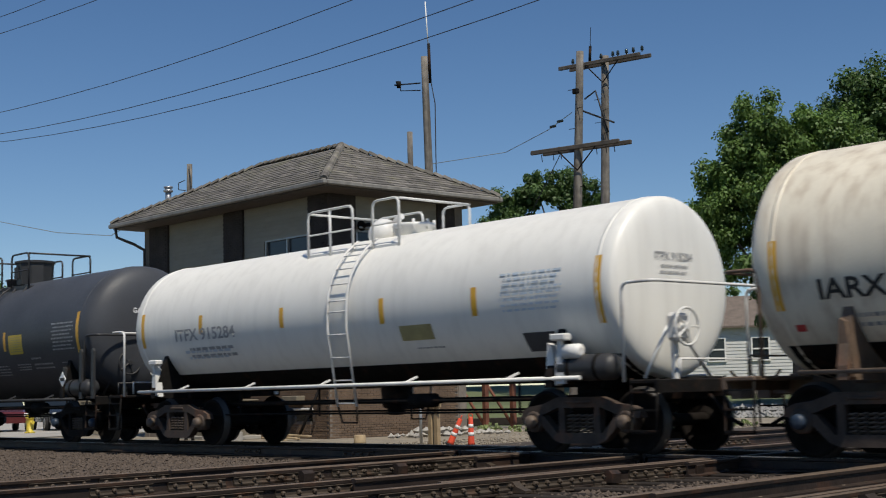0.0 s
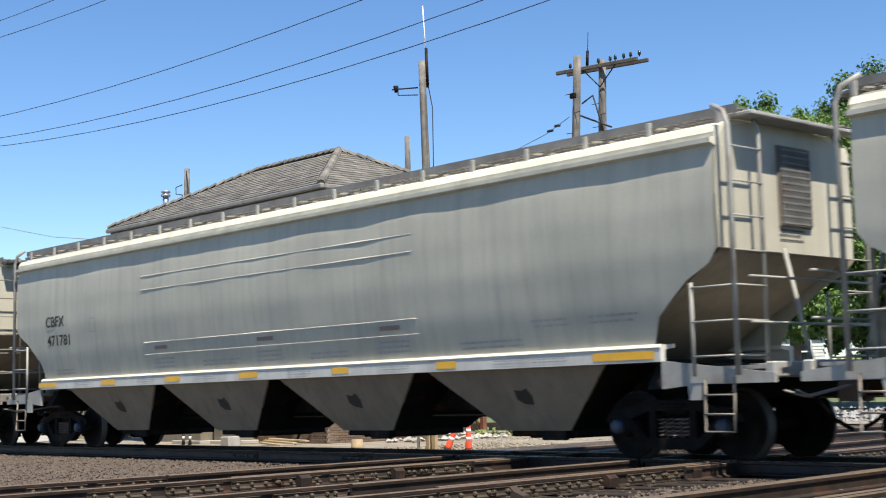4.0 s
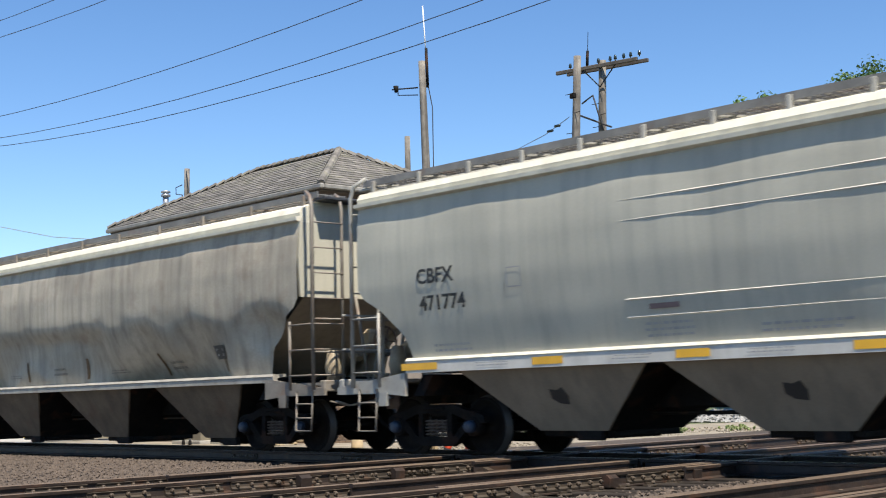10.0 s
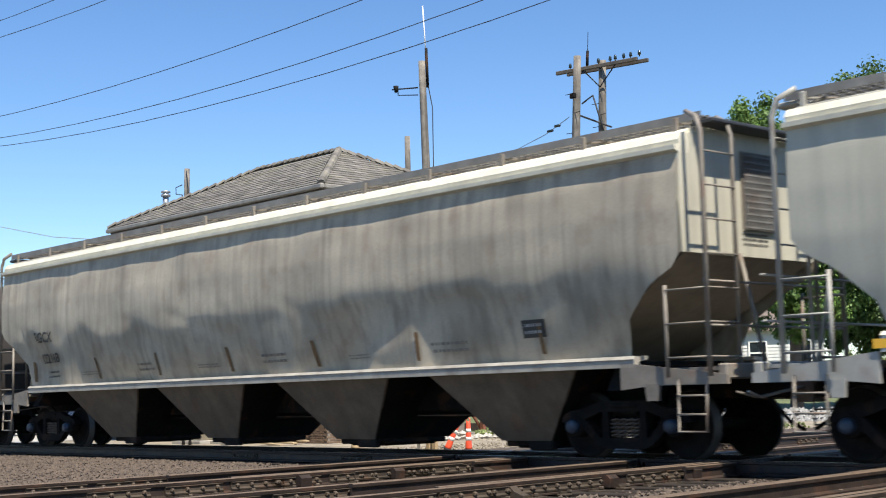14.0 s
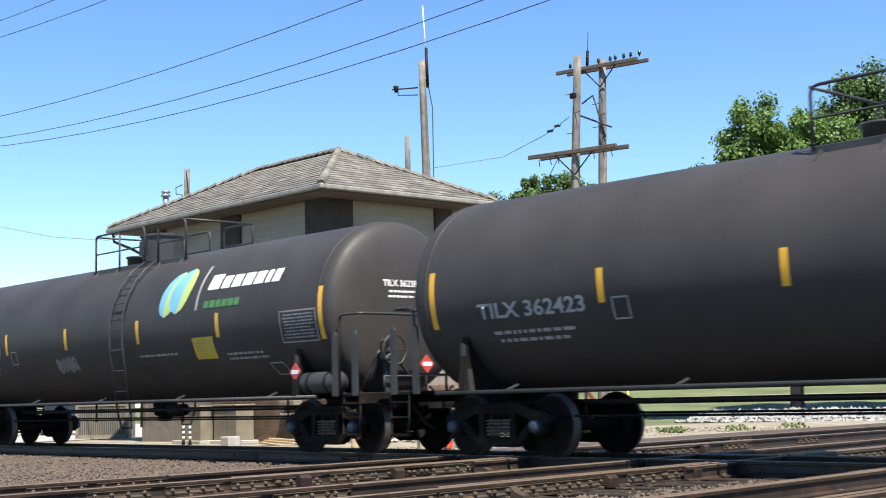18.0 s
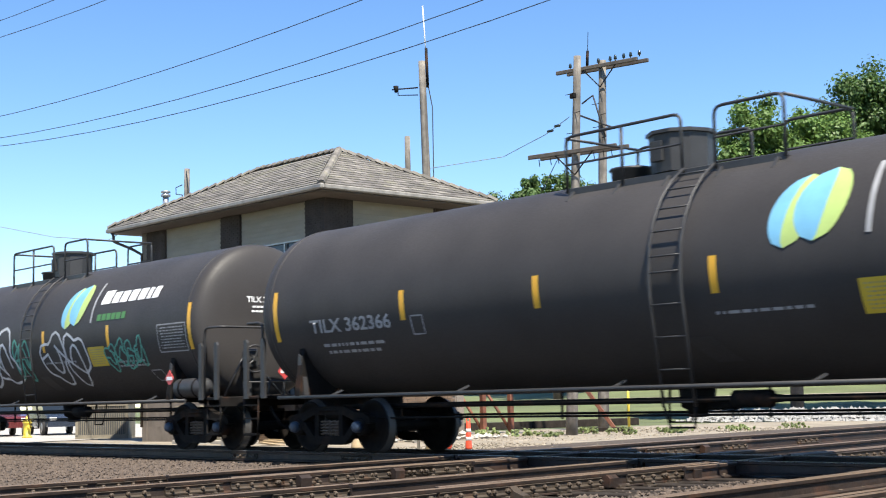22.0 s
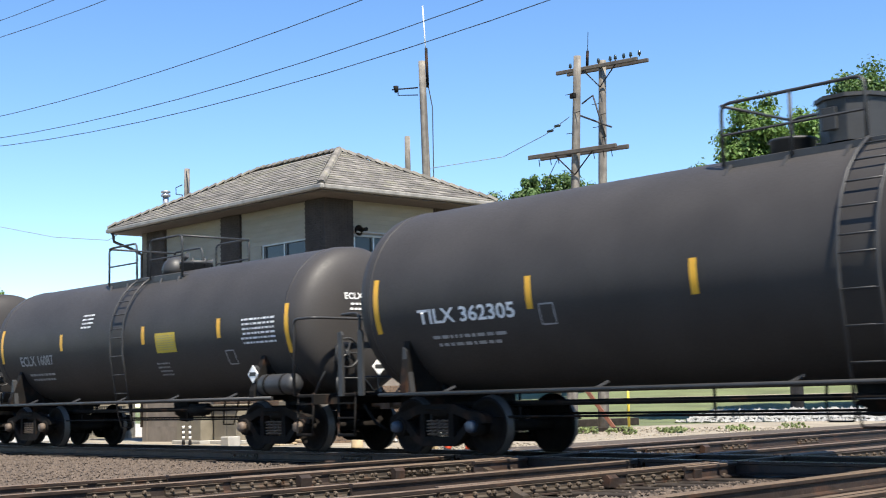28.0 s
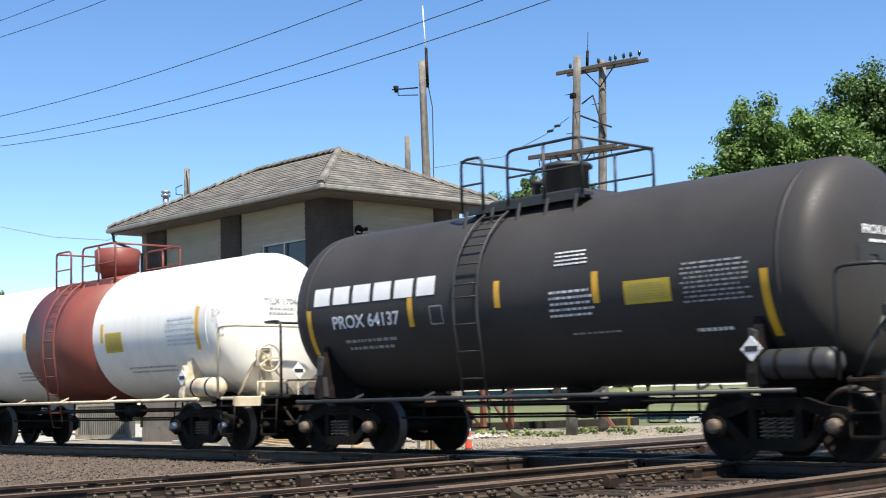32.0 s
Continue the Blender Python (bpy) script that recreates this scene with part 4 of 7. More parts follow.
# ---- far houses and cars ----
def house(label, at, turn, w, d, wall, rise, roof_mat, seed):
    h = thing("house", label, "house", loc=at)
    h.rotation_euler = (0, 0, turn)
    b = Build().box((0, 0, wall / 2), (w, d, wall))
    part("wall", b, M_HOUSE, h)
    part("gable", Build().prism([(-d / 2, wall), (d / 2, wall), (0, wall + rise)], -w / 2, w / 2, "x"), M_HOUSE, h)
    for s in (-1, 1):
        part("roof", Build().prism([(0, wall + rise + 0.15), (s * (d / 2 + 0.4), wall - 0.1), (s * (d / 2 + 0.4), wall - 0.22), (0, wall + rise + 0.02)], -w / 2 - 0.4, w / 2 + 0.4, "x"), roof_mat, h)
    k = 0
    while k * 0.2 < wall:
        part("siding_board", Build().prism([(-d / 2 - 0.03, k * 0.2), (-d / 2 - 0.004, k * 0.2 + 0.19), (-d / 2, k * 0.2)], -w / 2, w / 2, "x"), M_HOUSE, h)
        k += 1
    n = max(2, int(w / 2.6))
    for i in range(n):
        u = -w / 2 + w * (i + 0.5) / n
        win = part("window", Build().box((u, -d / 2 - 0.05, wall * 0.62), (0.95, 0.04, 1.3)), M_GLASS, h)
        for dx in (-0.52, 0.52):
            part("window_frame", Build().box((u + dx, -d / 2 - 0.07, wall * 0.62), (0.1, 0.08, 1.5)), M_WHITEP, win)
        for dz in (-0.7, 0.0, 0.7):
            part("window_frame", Build().box((u, -d / 2 - 0.075, wall * 0.62 + dz), (1.1, 0.08, 0.09)), M_WHITEP, win)


house("white clapboard house with brown roof among trees", (-53.0, 57.0, 0.75), math.atan2(6.0, 8.3), 10.5, 7.0, 4.0, 1.8, M_HROOF, 1)
house("white clapboard house with brown roof behind shrubs", (-40.5, 66.0, 0.78), math.atan2(6.0, 8.3), 10.0, 7.0, 4.0, 1.8, M_HROOF, 2)


def parked_car(label, at, turn, paint):
    c = thing("car", label, "car", "parked cars", loc=at)
    c.rotation_euler = (0, 0, turn)
    body = [(-2.2, 0.35), (-2.25, 0.75), (-2.1, 0.92), (-1.3, 0.98), (1.0, 0.95), (2.0, 0.82), (2.25, 0.65), (2.25, 0.35)]
    part("body", Build().prism(body, -0.88, 0.88, "y"), paint, c)
    part("cabin", Build().prism([(-1.7, 0.95), (-1.25, 1.45), (0.2, 1.48), (1.0, 0.95)], -0.76, 0.76, "y"), M_GLASS, c)
    part("roof", Build().box((-0.5, 0, 1.48), (1.5, 1.46, 0.05), bevel=0.02), paint, c)
    for x in (-1.4, 1.4):
        for y in (-0.85, 0.85):
            w = part("wheel", Build().lathe([(-0.1, 0.05), (-0.1, 0.32), (0.1, 0.32), (0.1, 0.05)], 16, "y", (x, y, 0.32)), M_TYRE, c)
            part("rim", Build().lathe([(-0.115, 0.02), (-0.11, 0.2), (0.11, 0.2), (0.115, 0.02)], 12, "y", (x, y, 0.32)), M_ALU, w)
    for y in (-0.65, 0.65):
        part("headlight", Build().box((2.22, y, 0.68), (0.08, 0.3, 0.14), bevel=0.02), M_WHITEP, c)
        part("tail_light", Build().box((-2.2, y, 0.76), (0.08, 0.26, 0.16), bevel=0.02), M_PLACARD, c)


for at, paint, lab in (((-58.2, 7.9, -0.235), M_CARGREY, "charcoal parked saloon car"), ((-57.2, 10.0, -0.235), M_CARRED, "maroon parked saloon car"), ((-56.0, 12.1, -0.235), M_CARPAINT, "dark blue parked saloon car")):
    parked_car(lab, at, math.radians(-14), paint)

# ---- small things beside the track ----
hy = thing("fire_hydrant", "yellow fire hydrant on the concrete", "fire hydrant", loc=(-51.5, 8.6, -0.235))
part("barrel", Build().lathe([(0, 0.2), (0.05, 0.2), (0.06, 0.14), (0.55, 0.14), (0.58, 0.18), (0.62, 0.18), (0.7, 0.14), (0.78, 0.05), (0.84, 0.04), (0.85, 0.005)], 16, "z"), M_YPIPE, hy)
part("nozzle", Build().lathe([(-0.26, 0.07), (0.26, 0.07)], 10, "x", (0, 0, 0.42)), M_YPIPE, hy)

mc = thing("equipment_cabinet", "low tan cabinet with a dark grille front", "cabinet", loc=(-45.95, 9.0, -0.26))
part("frame", Build().box((0, 0, 0.08), (1.9, 1.2, 0.16)).box((0, 0, 1.22), (1.9, 1.2, 0.08)).box((-0.9, 0, 0.65), (0.1, 1.2, 1.1)).box((0.9, 0, 0.65), (0.1, 1.2, 1.1)), M_TAN, mc)
part("grille", Build().box((0, 0, 0.65), (1.7, 1.12, 1.06)), M_GRILLE, mc)
for i in range(22):
    part("grille_bar", Build().box((-0.82 + 1.64 * i / 21, -0.575, 0.65), (0.02, 0.02, 1.04)), M_TAN, mc)
mc.rotation_euler = (0, 0, 0.85)
for dx, w, hh, dy in ((0.0, 1.35, 0.98, 0.0), (1.42, 1.2, 1.0, 0.35)):
    cb = thing("relay_cabinet", "tan metal relay cabinet on a concrete base", "cabinet", "relay cabinets", loc=(-35.75 + dx, 6.5 + dy, -0.26))
    part("body", Build().box((0, 0, 0.1 + hh / 2), (w, 0.6, hh), bevel=0.02), M_TAN, cb)
    part("roof", Build().box((0, 0, 0.12 + hh), (w + 0.1, 0.7, 0.05), bevel=0.015), M_TAN, cb)
    part("base", Build().box((0, 0, 0.05), (w + 0.2, 0.8, 0.12), bevel=0.02), M_CONC, cb)
    part("seam", Build().box((0.1, -0.303, 0.1 + hh / 2), (0.02, 0.01, hh * 0.9)), M_GRILLE, cb)
for dx in (0.0, 0.36):
    mk = thing("marker_post", "short post with black and white bands", "marker post", "marker posts", loc=(-35.3 + dx, 5.75, -0.26))
    for k in range(6):
        part("band", Build().lathe([(0.1 + 0.075 * k, 0.04), (0.175 + 0.075 * k, 0.04)], 10, "z"), M_WHITEP if k % 2 else M_INK, mk)
    part("foot", Build().lathe([(0, 0.05), (0.1, 0.05)], 10, "z"), M_FRAME, mk)
gp = thing("steel_post", "dark leaning steel post against the brick wall", "post", loc=(-31.0, 6.9, -0.26))
part("shaft", Build().tube([(-0.25, -0.1, 0), (0.0, 0.55, 1.5)], 0.04, 6), M_FRAME, gp)
wb = thing("concrete_block", "pale concrete block on the gravel", "block", loc=(-32.3, 5.4, -0.26))
part("block", Build().box((0, 0, 0.13), (0.4, 0.4, 0.28), bevel=0.02), M_CONC, wb)
for k in range(3):
    pl = thing("loose_plank", "loose tan plank lying beside the wall", "plank", "loose planks", loc=(-31.5 + 0.15 * k, 6.2 + 0.18 * k, -0.22 + 0.05 * k))
    part("plank", Build().box((0, 0, 0), (1.3, 0.16, 0.05), (0, 3, 12 * k - 8), bevel=0.008), M_LUMBER, pl)
st = thing("tree_stump", "short cut wooden stump on the gravel", "stump", loc=(-27.3, 5.85, -0.28))
part("stump", Build().lathe([(0, 0.17), (0.05, 0.15), (0.2, 0.145), (0.22, 0.13)], 14, "z"), M_LUMBER, st)


def channelizer(at, lean, turn):
    c = thing("channelizer_post", "orange-red plastic traffic post with white bands", "traffic post", "traffic posts", loc=at)
    c.rotation_euler = (lean, 0, turn)
    part("tube", Build().lathe([(0.02, 0.09), (0.08, 0.075), (0.62, 0.05), (0.64, 0.04), (0.645, 0.002)], 14, "z"), M_ORANGE, c)
    for z in (0.22, 0.4):
        part("band", Build().lathe([(z, 0.071 - 0.046 * (z - 0.08) + 0.004), (z + 0.08, 0.071 - 0.046 * z + 0.004)], 14, "z"), M_WHITEP, c)
    part("handle", Build().tube([(0.045 * math.cos(t), 0, 0.67 + 0.05 * math.sin(t)) for t in (i * math.pi / 5 for i in range(10))], 0.012, 5, closed=True), M_ORANGE, c)
    part("foot", Build().box((0, 0, 0.015), (0.24, 0.24, 0.03), bevel=0.01), M_TYRE, c)


channelizer((-22.75, 5.4, -0.26), 0.0, 0.5)
channelizer((-23.3, 5.25, -0.24), -0.42, -0.85)
br = thing("wooden_barricade", "raw timber barricade posts with a plank", "barricade", loc=(-23.7, 5.15, -0.28))
for dx in (-0.1, 0.1):
    part("post", Build().box((dx, 0.0, 0.45), (0.13, 0.1, 0.9), bevel=0.01), M_LUMBER, br)
part("plank", Build().box((-0.15, -0.06, 0.98), (0.9, 0.05, 0.2), bevel=0.008), M_LUMBER, br)
pp = thing("conduit_post", "thin grey conduit post standing in the gravel", "post", loc=(-24.05, 5.05, -0.28))
part("shaft", Build().tube([(0, 0, 0), (0, 0, 1.1)], 0.035, 8), M_ALU, pp)
for x, y in ((-32.65, 15.3), (-32.5, 16.4)):
    rp = thing("rusty_post", "red rusty steel post with a diagonal brace", "post", "rusty posts", loc=(x, y, -0.3))
    part("post", Build().box((0, 0, 1.1), (0.16, 0.16, 2.2), bevel=0.01), M_RUST, rp)
    part("brace", Build().tube([(-0.1, 0.0, 0.2), (-1.0, -0.3, 1.6)], 0.05, 6), M_RUST, rp)
yb = thing("yellow_bollard", "yellow steel pipe standing by the pole", "bollard", loc=(-33.6, 23.6, -0.3))
part("pipe", Build().lathe([(0, 0.05), (1.3, 0.05), (1.34, 0.02)], 10, "z"), M_YPIPE, yb)
rf = thing("trestle", "red rusty slanting steel frame between the poles", "steel frame", loc=(-29.6, 17.4, -0.3))
part("strut", Build().box((0, 0, 0.9), (0.12, 0.12, 1.9), (0, -35, 30), bevel=0.01), M_RUST, rf)
part("foot_beam", Build().box((0.2, 0.1, 0.1), (1.6, 0.16, 0.16), (0, 0, 30), bevel=0.01), M_TIE, rf)
for (a, c) in (((-38.5, 17.5), (-36.9, 21.8)), ((-36.9, 21.9), (-35.9, 26.8))):
    kb = tagged(new("timber_kerb"), "dark old timber beam edging the lawn", "timber beam", "timber beams")
    kb.location = ((a[0] + c[0]) / 2, (a[1] + c[1]) / 2, -0.3)
    L = math.dist(a, c)
    part("beam", Build().box((0, 0, 0.14), (L, 0.25, 0.28), (0, 0, math.degrees(math.atan2(c[1] - a[1], c[0] - a[0]))), bevel=0.02), M_TIE, kb)
scatter_stones("rubble", "pale broken concrete rubble beside the tower", [(-29.8, -28.5, 8.5, 12.5, -0.24, 60), (-29.5, -28.8, 9, 11, -0.12, 25)], 8, M_CONC, 0.13)


# ---- the train ----
def tank_skin(r, zc, side=-1):
    """u along the tank, v metres round the skin from its widest line, lift off it."""
    return lambda u, v, lift=0.006: (u if side < 0 else -u, side * (r + lift) * math.cos(v / r), zc + (r + lift) * math.sin(v / r))


def decal(skin, u0, u1, v0, v1, slant=0.0, n=6, m=1, lift=0.006, b=None):
    b = b or Build()
    vs = [skin(u0 + (u1 - u0) * i / m + slant * j / n, v0 + (v1 - v0) * j / n, lift) for j in range(n + 1) for i in range(m + 1)]
    fs = [(j * (m + 1) + i, j * (m + 1) + i + 1, (j + 1) * (m + 1) + i + 1, (j + 1) * (m + 1) + i) for j in range(n) for i in range(m)]
    return b.add(vs, fs, True)


def ellipse(skin, u, v, ru, rv, tilt=0.0, lo=0.0, hi=1.0, b=None, lift=0.006, bow=0.0):
    """A slice of a leaning oval, from the share lo to the share hi of its width."""
    b = b or Build()
    n = 14
    vs = []
    for j in range(n + 1):
        q = -1 + 2 * j / n
        w = math.sqrt(max(0.0, 1 - q * q)) * ru
        mid = tilt * q * rv
        for s in (lo, hi):
            vs.append(skin(u + mid - w + 2 * w * s + bow * (1 - q * q), v + q * rv, lift))
    return b.add(vs, [(2 * j, 2 * j + 1, 2 * j + 3, 2 * j + 2) for j in range(n)], True)


def ring_path(skin, pts, width, b=None, lift=0.008):
    """A painted line along points (u, v) on the skin, one strip."""
    b = b or Build()
    fine = []
    for (u0, v0), (u1, v1) in zip(pts, pts[1:]):
        n = max(1, math.ceil(math.hypot(u1 - u0, v1 - v0) / 0.1))
        fine += [(u0 + (u1 - u0) * k / n, v0 + (v1 - v0) * k / n) for k in range(n)]
    fine.append(pts[-1])
    vs = []
    for i, (u, v) in enumerate(fine):
        a, c = fine[max(0, i - 1)], fine[min(len(fine) - 1, i + 1)]
        d = Vector((c[0] - a[0], c[1] - a[1]))
        w = Vector((-d.y, d.x)).normalized() * width / 2
        vs += [skin(u - w.x, v - w.y, lift + 0.0002 * (i % 7)), skin(u + w.x, v + w.y, lift + 0.0002 * (i % 7))]
    return b.add(vs, [(2 * i, 2 * i + 1, 2 * i + 3, 2 * i + 2) for i in range(len(fine) - 1)], True)


def scrawl(skin, u, v, w, h, seed, width=0.045):
    """Loops of spray paint in one run, which spell nothing."""
    rng = random.Random(seed)
    k = max(2, round(w / (h * 0.7)))
    pts = []
    for i in range(k):
        cu, cv = u + w * (i + 0.5) / k, v + h / 2 + rng.uniform(-0.1, 0.1) * h
        ru, rv = w / k * rng.uniform(0.45, 0.62), h * rng.uniform(0.38, 0.5)
        p1, p2, a = rng.uniform(0, 6), rng.uniform(0, 6), rng.uniform(0.15, 0.3)
        for j in range(25):
            t = 3.1 + 2 * math.pi * j / 24
            q = 1 + a * math.sin(3 * t + p1) + 0.5 * a * math.sin(5 * t + p2)
            pts.append((cu + ru * q * math.cos(t), cv + rv * q * math.sin(t)))
        pts += [(cu + ru * 0.5 * math.sin(4 * s + p1), cv + rv * 0.6 * math.cos(5 * s + p2)) for s in (j / 8 for j in range(9))]
    return ring_path(skin, pts, width)


def lettering(name, words, skin, u, v, height, width, material, parent):
    """Words in the built-in font, pressed on to the skin; u, v is the lower left corner, width the length of the line."""
    cu = bpy.data.curves.new(name, "FONT")
    cu.body, cu.size, cu.resolution_u, cu.offset = words, 1.0, 3, 0.022
    tmp = bpy.data.objects.new(name, cu)
    scene.collection.objects.link(tmp)
    me = bpy.data.meshes.new_from_object(tmp)
    bpy.data.objects.remove(tmp)
    bm = bmesh.new()
    bm.from_mesh(me)
    xs, ys = [q.co.x for q in bm.verts], [q.co.y for q in bm.verts]
    for k in range(1, 6):
        y = min(ys) + (max(ys) - min(ys)) * k / 6
        bmesh.ops.bisect_plane(bm, geom=bm.verts[:] + bm.edges[:] + bm.faces[:], plane_co=(0, y, 0), plane_no=(0, 1, 0))
    sx, sy = width / (max(xs) - min(xs)), height / (max(ys) - min(ys))
    for q in bm.verts:
        q.co = skin(u + (q.co.x - min(xs)) * sx, v + (q.co.y - min(ys)) * sy, 0.008)
    bm.to_mesh(me)
    bm.free()
    me.materials.clear()
    me.materials.append(material)
    return part(name, me, material, parent)


def small_print(skin, u, v, w, h, rows, seed, b=None):
    """Lines of print too small to read, as broken bars."""
    rng = random.Random(seed)
    b = b or Build()
    pitch = h / rows
    for i in range(rows):
        x = u + rng.uniform(0, 0.08) * w
        while x < u + w * rng.uniform(0.85, 1.0):
            l = rng.uniform(0.03, 0.13) * w
            decal(skin, x, min(x + l, u + w), v + h - (i + 0.7) * pitch, v + h - (i + 0.28) * pitch, n=1, b=b, lift=0.008)
            x += l + 0.02 * w + 0.01
    return b


def block_word(car, material, skin, u, v, w, h, widths, slant=0.0, first=1.0):
    """A trade name as a row of plain blocks, one for each letter."""
    tot = sum(widths) + 0.22 * (len(widths) - 1)
    x = u
    for i, k in enumerate(widths):
        l = w * k / tot
        part("trade_name_block", decal(skin, x, x + l, v, v + h * (first if i == 0 else 1.0), slant=slant, n=4, lift=0.008), material, car)
        x += l + 0.22 * w / tot


# -- trucks, shared by all cars --
def wheelset_mesh():
    b = Build()
    for s in (-1, 1):
        prof = [(0.66, 0.02), (0.66, 0.14), (0.70, 0.16), (0.715, 0.36), (0.665, 0.385), (0.66, 0.49), (0.69, 0.49), (0.70, 0.457), (0.80, 0.45), (0.80, 0.39), (0.745, 0.36), (0.75, 0.15), (0.80, 0.13), (0.80, 0.02)]
        b.lathe([(s * a, r) for a, r in prof], 28, "y")
    b.lathe([(-1.06, 0.075), (-0.82, 0.075), (-0.8, 0.09), (0.8, 0.09), (0.82, 0.075), (1.06, 0.075)], 12, "y")
    return b.mesh("wheelset")


ME_WHEELS = wheelset_mesh()
ME_WHEELS.materials.append(M_WHEEL)
ME_WHEELS.materials.append(M_TREAD)
for p in ME_WHEELS.polygons:
    c = p.center
    if 0.68 < abs(c.y) < 0.81 and math.hypot(c.x, c.z) > 0.44:
        p.material_index = 1


def side_frame_mesh():
    b = Build()
    # upper chord, lower chord and columns, with the window for the springs left open
    up = [(-1.16, 0.52), (-1.12, 0.62), (-0.98, 0.68), (-0.72, 0.71), (-0.42, 0.81), (0.42, 0.81), (0.72, 0.71), (0.98, 0.68), (1.12, 0.62), (1.16, 0.52), (1.02, 0.50), (0.80, 0.53), (0.42, 0.66), (-0.42, 0.66), (-0.80, 0.53), (-1.02, 0.50)]
    low = [(-0.88, 0.53), (-0.70, 0.55), (-0.44, 0.30), (0.44, 0.30), (0.70, 0.55), (0.88, 0.53), (0.50, 0.20), (0.36, 0.15), (-0.36, 0.15), (-0.50, 0.20)]
    for poly in (up, low):
        b.prism(poly, -0.07, 0.07, "y")
    for x in (-0.34, 0.34):
        b.prism([(x - 0.06, 0.29), (x + 0.06, 0.29), (x + 0.05, 0.67), (x - 0.05, 0.67)], -0.065, 0.065, "y")
    b.box((0, -0.012, 0.735), (0.5, 0.16, 0.05), bevel=0.015)
    for x in (-0.89, 0.89):
        b.lathe([(-0.1, 0.12), (-0.09, 0.155), (0.09, 0.155), (0.1, 0.12)], 16, "y", (x, 0, 0.46))
    return b.mesh("side_frame")


def spring_mesh():
    b = Build()
    for x in (-0.2, -0.07, 0.07, 0.2):
        pts = [(x + 0.052 * math.cos(t), 0.052 * math.sin(t), 0.30 + 0.26 * i / 40) for i, t in ((i, i * 2 * math.pi / 8) for i in range(41))]
        b.tube(pts, 0.014, 5)
    return b.mesh("spring_nest")


def truck_mesh():
    b = Build()
    b.prism([(-1.0, 0.62), (-0.9, 0.55), (-0.3, 0.48), (0.3, 0.48), (0.9, 0.55), (1.0, 0.62), (1.0, 0.68), (0.4, 0.72), (-0.4, 0.72), (-1.0, 0.68)], -0.18, 0.18, "x")
    b.lathe([(0.70, 0.2), (0.80, 0.2)], 16, "z")
    for s in (-1, 1):
        b.box((s * 0.42, 0, 0.42), (0.08, 1.3, 0.12), bevel=0.02)
        for y in (-0.72, 0.72):
            b.box((s * 0.38, y, 0.42), (0.06, 0.1, 0.34), (0, s * 12, 0), bevel=0.01)
    b.tube([(-0.4, 0.15, 0.3), (0.4, 0.15, 0.3)], 0.03, 6)
    return b.mesh("truck")


ME_TRUCK, ME_SIDE, ME_SPRING = truck_mesh(), side_frame_mesh(), spring_mesh()
ME_CAPB = Build().lathe([(-0.115, 0.03), (-0.11, 0.085), (-0.06, 0.1), (0.0, 0.1)], 14, "y").mesh("bearing_cap")
ME_CAPB.materials.append(M_CAP)
ME_CAPR = Build().lathe([(-0.115, 0.03), (-0.11, 0.085), (-0.06, 0.1), (0.0, 0.1)], 14, "y").mesh("bearing_cap")
ME_CAPR.materials.append(M_SPRING)
ME_SIDER = ME_SIDE.copy()
WHEELS = []


def trucks(car, half, rusty=False, caps=None, shift=0.0):
    for s in (-1, 1):
        t = part("truck", ME_TRUCK, M_TRUCK, car, loc=(s * half + shift, 0, 0))
        for y in (-1, 1):
            f = part("side_frame", ME_SIDER if rusty else ME_SIDE, M_TRUCK_RUST if rusty else M_TRUCK, t, loc=(0, y * 1.0, 0))
            part("spring_nest", ME_SPRING, M_SPRING, t, loc=(0, y * 1.0, 0))
            for x in (-1, 1):
                cp = part("bearing_cap", caps or ME_CAPB, M_CAP, t, loc=(x * 0.889, y * 1.09, 0.457))
                if y > 0:
                    cp.rotation_euler = (0, 0, math.pi)
        for x in (-1, 1):
            w = part("wheelset", ME_WHEELS, M_WHEEL, t, loc=(x * 0.889, 0, 0.457))
            WHEELS.append((car, w))


def coupler_mesh():
    b = Build()
    b.box((-0.38, 0, 0.87), (0.55, 0.14, 0.17), bevel=0.02)
    b.prism([(-0.12, -0.14), (0.06, -0.16), (0.14, -0.05), (0.02, -0.02), (0.0, 0.06), (0.12, 0.1), (0.06, 0.16), (-0.12, 0.14)], 0.74, 1.0, "z")
    b.tube([(-0.1, 0.0, 1.0), (-0.14, -0.1, 1.12)], 0.02, 5)
    return b.mesh("coupler")


ME_COUPLER = coupler_mesh()
ME_HOSE = Build().tube([(-0.35, -0.3, 0.85), (-0.2, -0.32, 0.72), (-0.02, -0.28, 0.5), (0.16, -0.2, 0.38)], 0.028, 7).mesh("air_hose")
M_COUPLER = mat("rusty_coupler_steel", (0.13, 0.085, 0.06), 0.65, var=0.3, rust=0.4, bump=0.25)


def couplers(car, half):
    for s in (-1, 1):
        c = part("coupler", ME_COUPLER, M_COUPLER, car, loc=(s * (half - 0.05), 0, 0))
        h = part("air_hose", ME_HOSE, M_FRAME, car, "black rubber air hose", loc=(s * (half - 0.1), 0, 0))
        if s < 0:
            c.rotation_euler = h.rotation_euler = (0, 0, math.pi)


def brake_wheel_mesh():
    b = Build()
    b.tube([(0, 0.26 * math.cos(t), 0.26 * math.sin(t)) for t in (2 * math.pi * i / 20 for i in range(20))], 0.02, 6, closed=True)
    for i in range(5):
        t = 2 * math.pi * i / 5
        b.tube([(0, 0, 0), (0, 0.26 * math.cos(t), 0.26 * math.sin(t))], 0.014, 5)
    b.lathe([(-0.12, 0.05), (0.03, 0.05)], 10, "x")
    return b.mesh("brake_wheel")


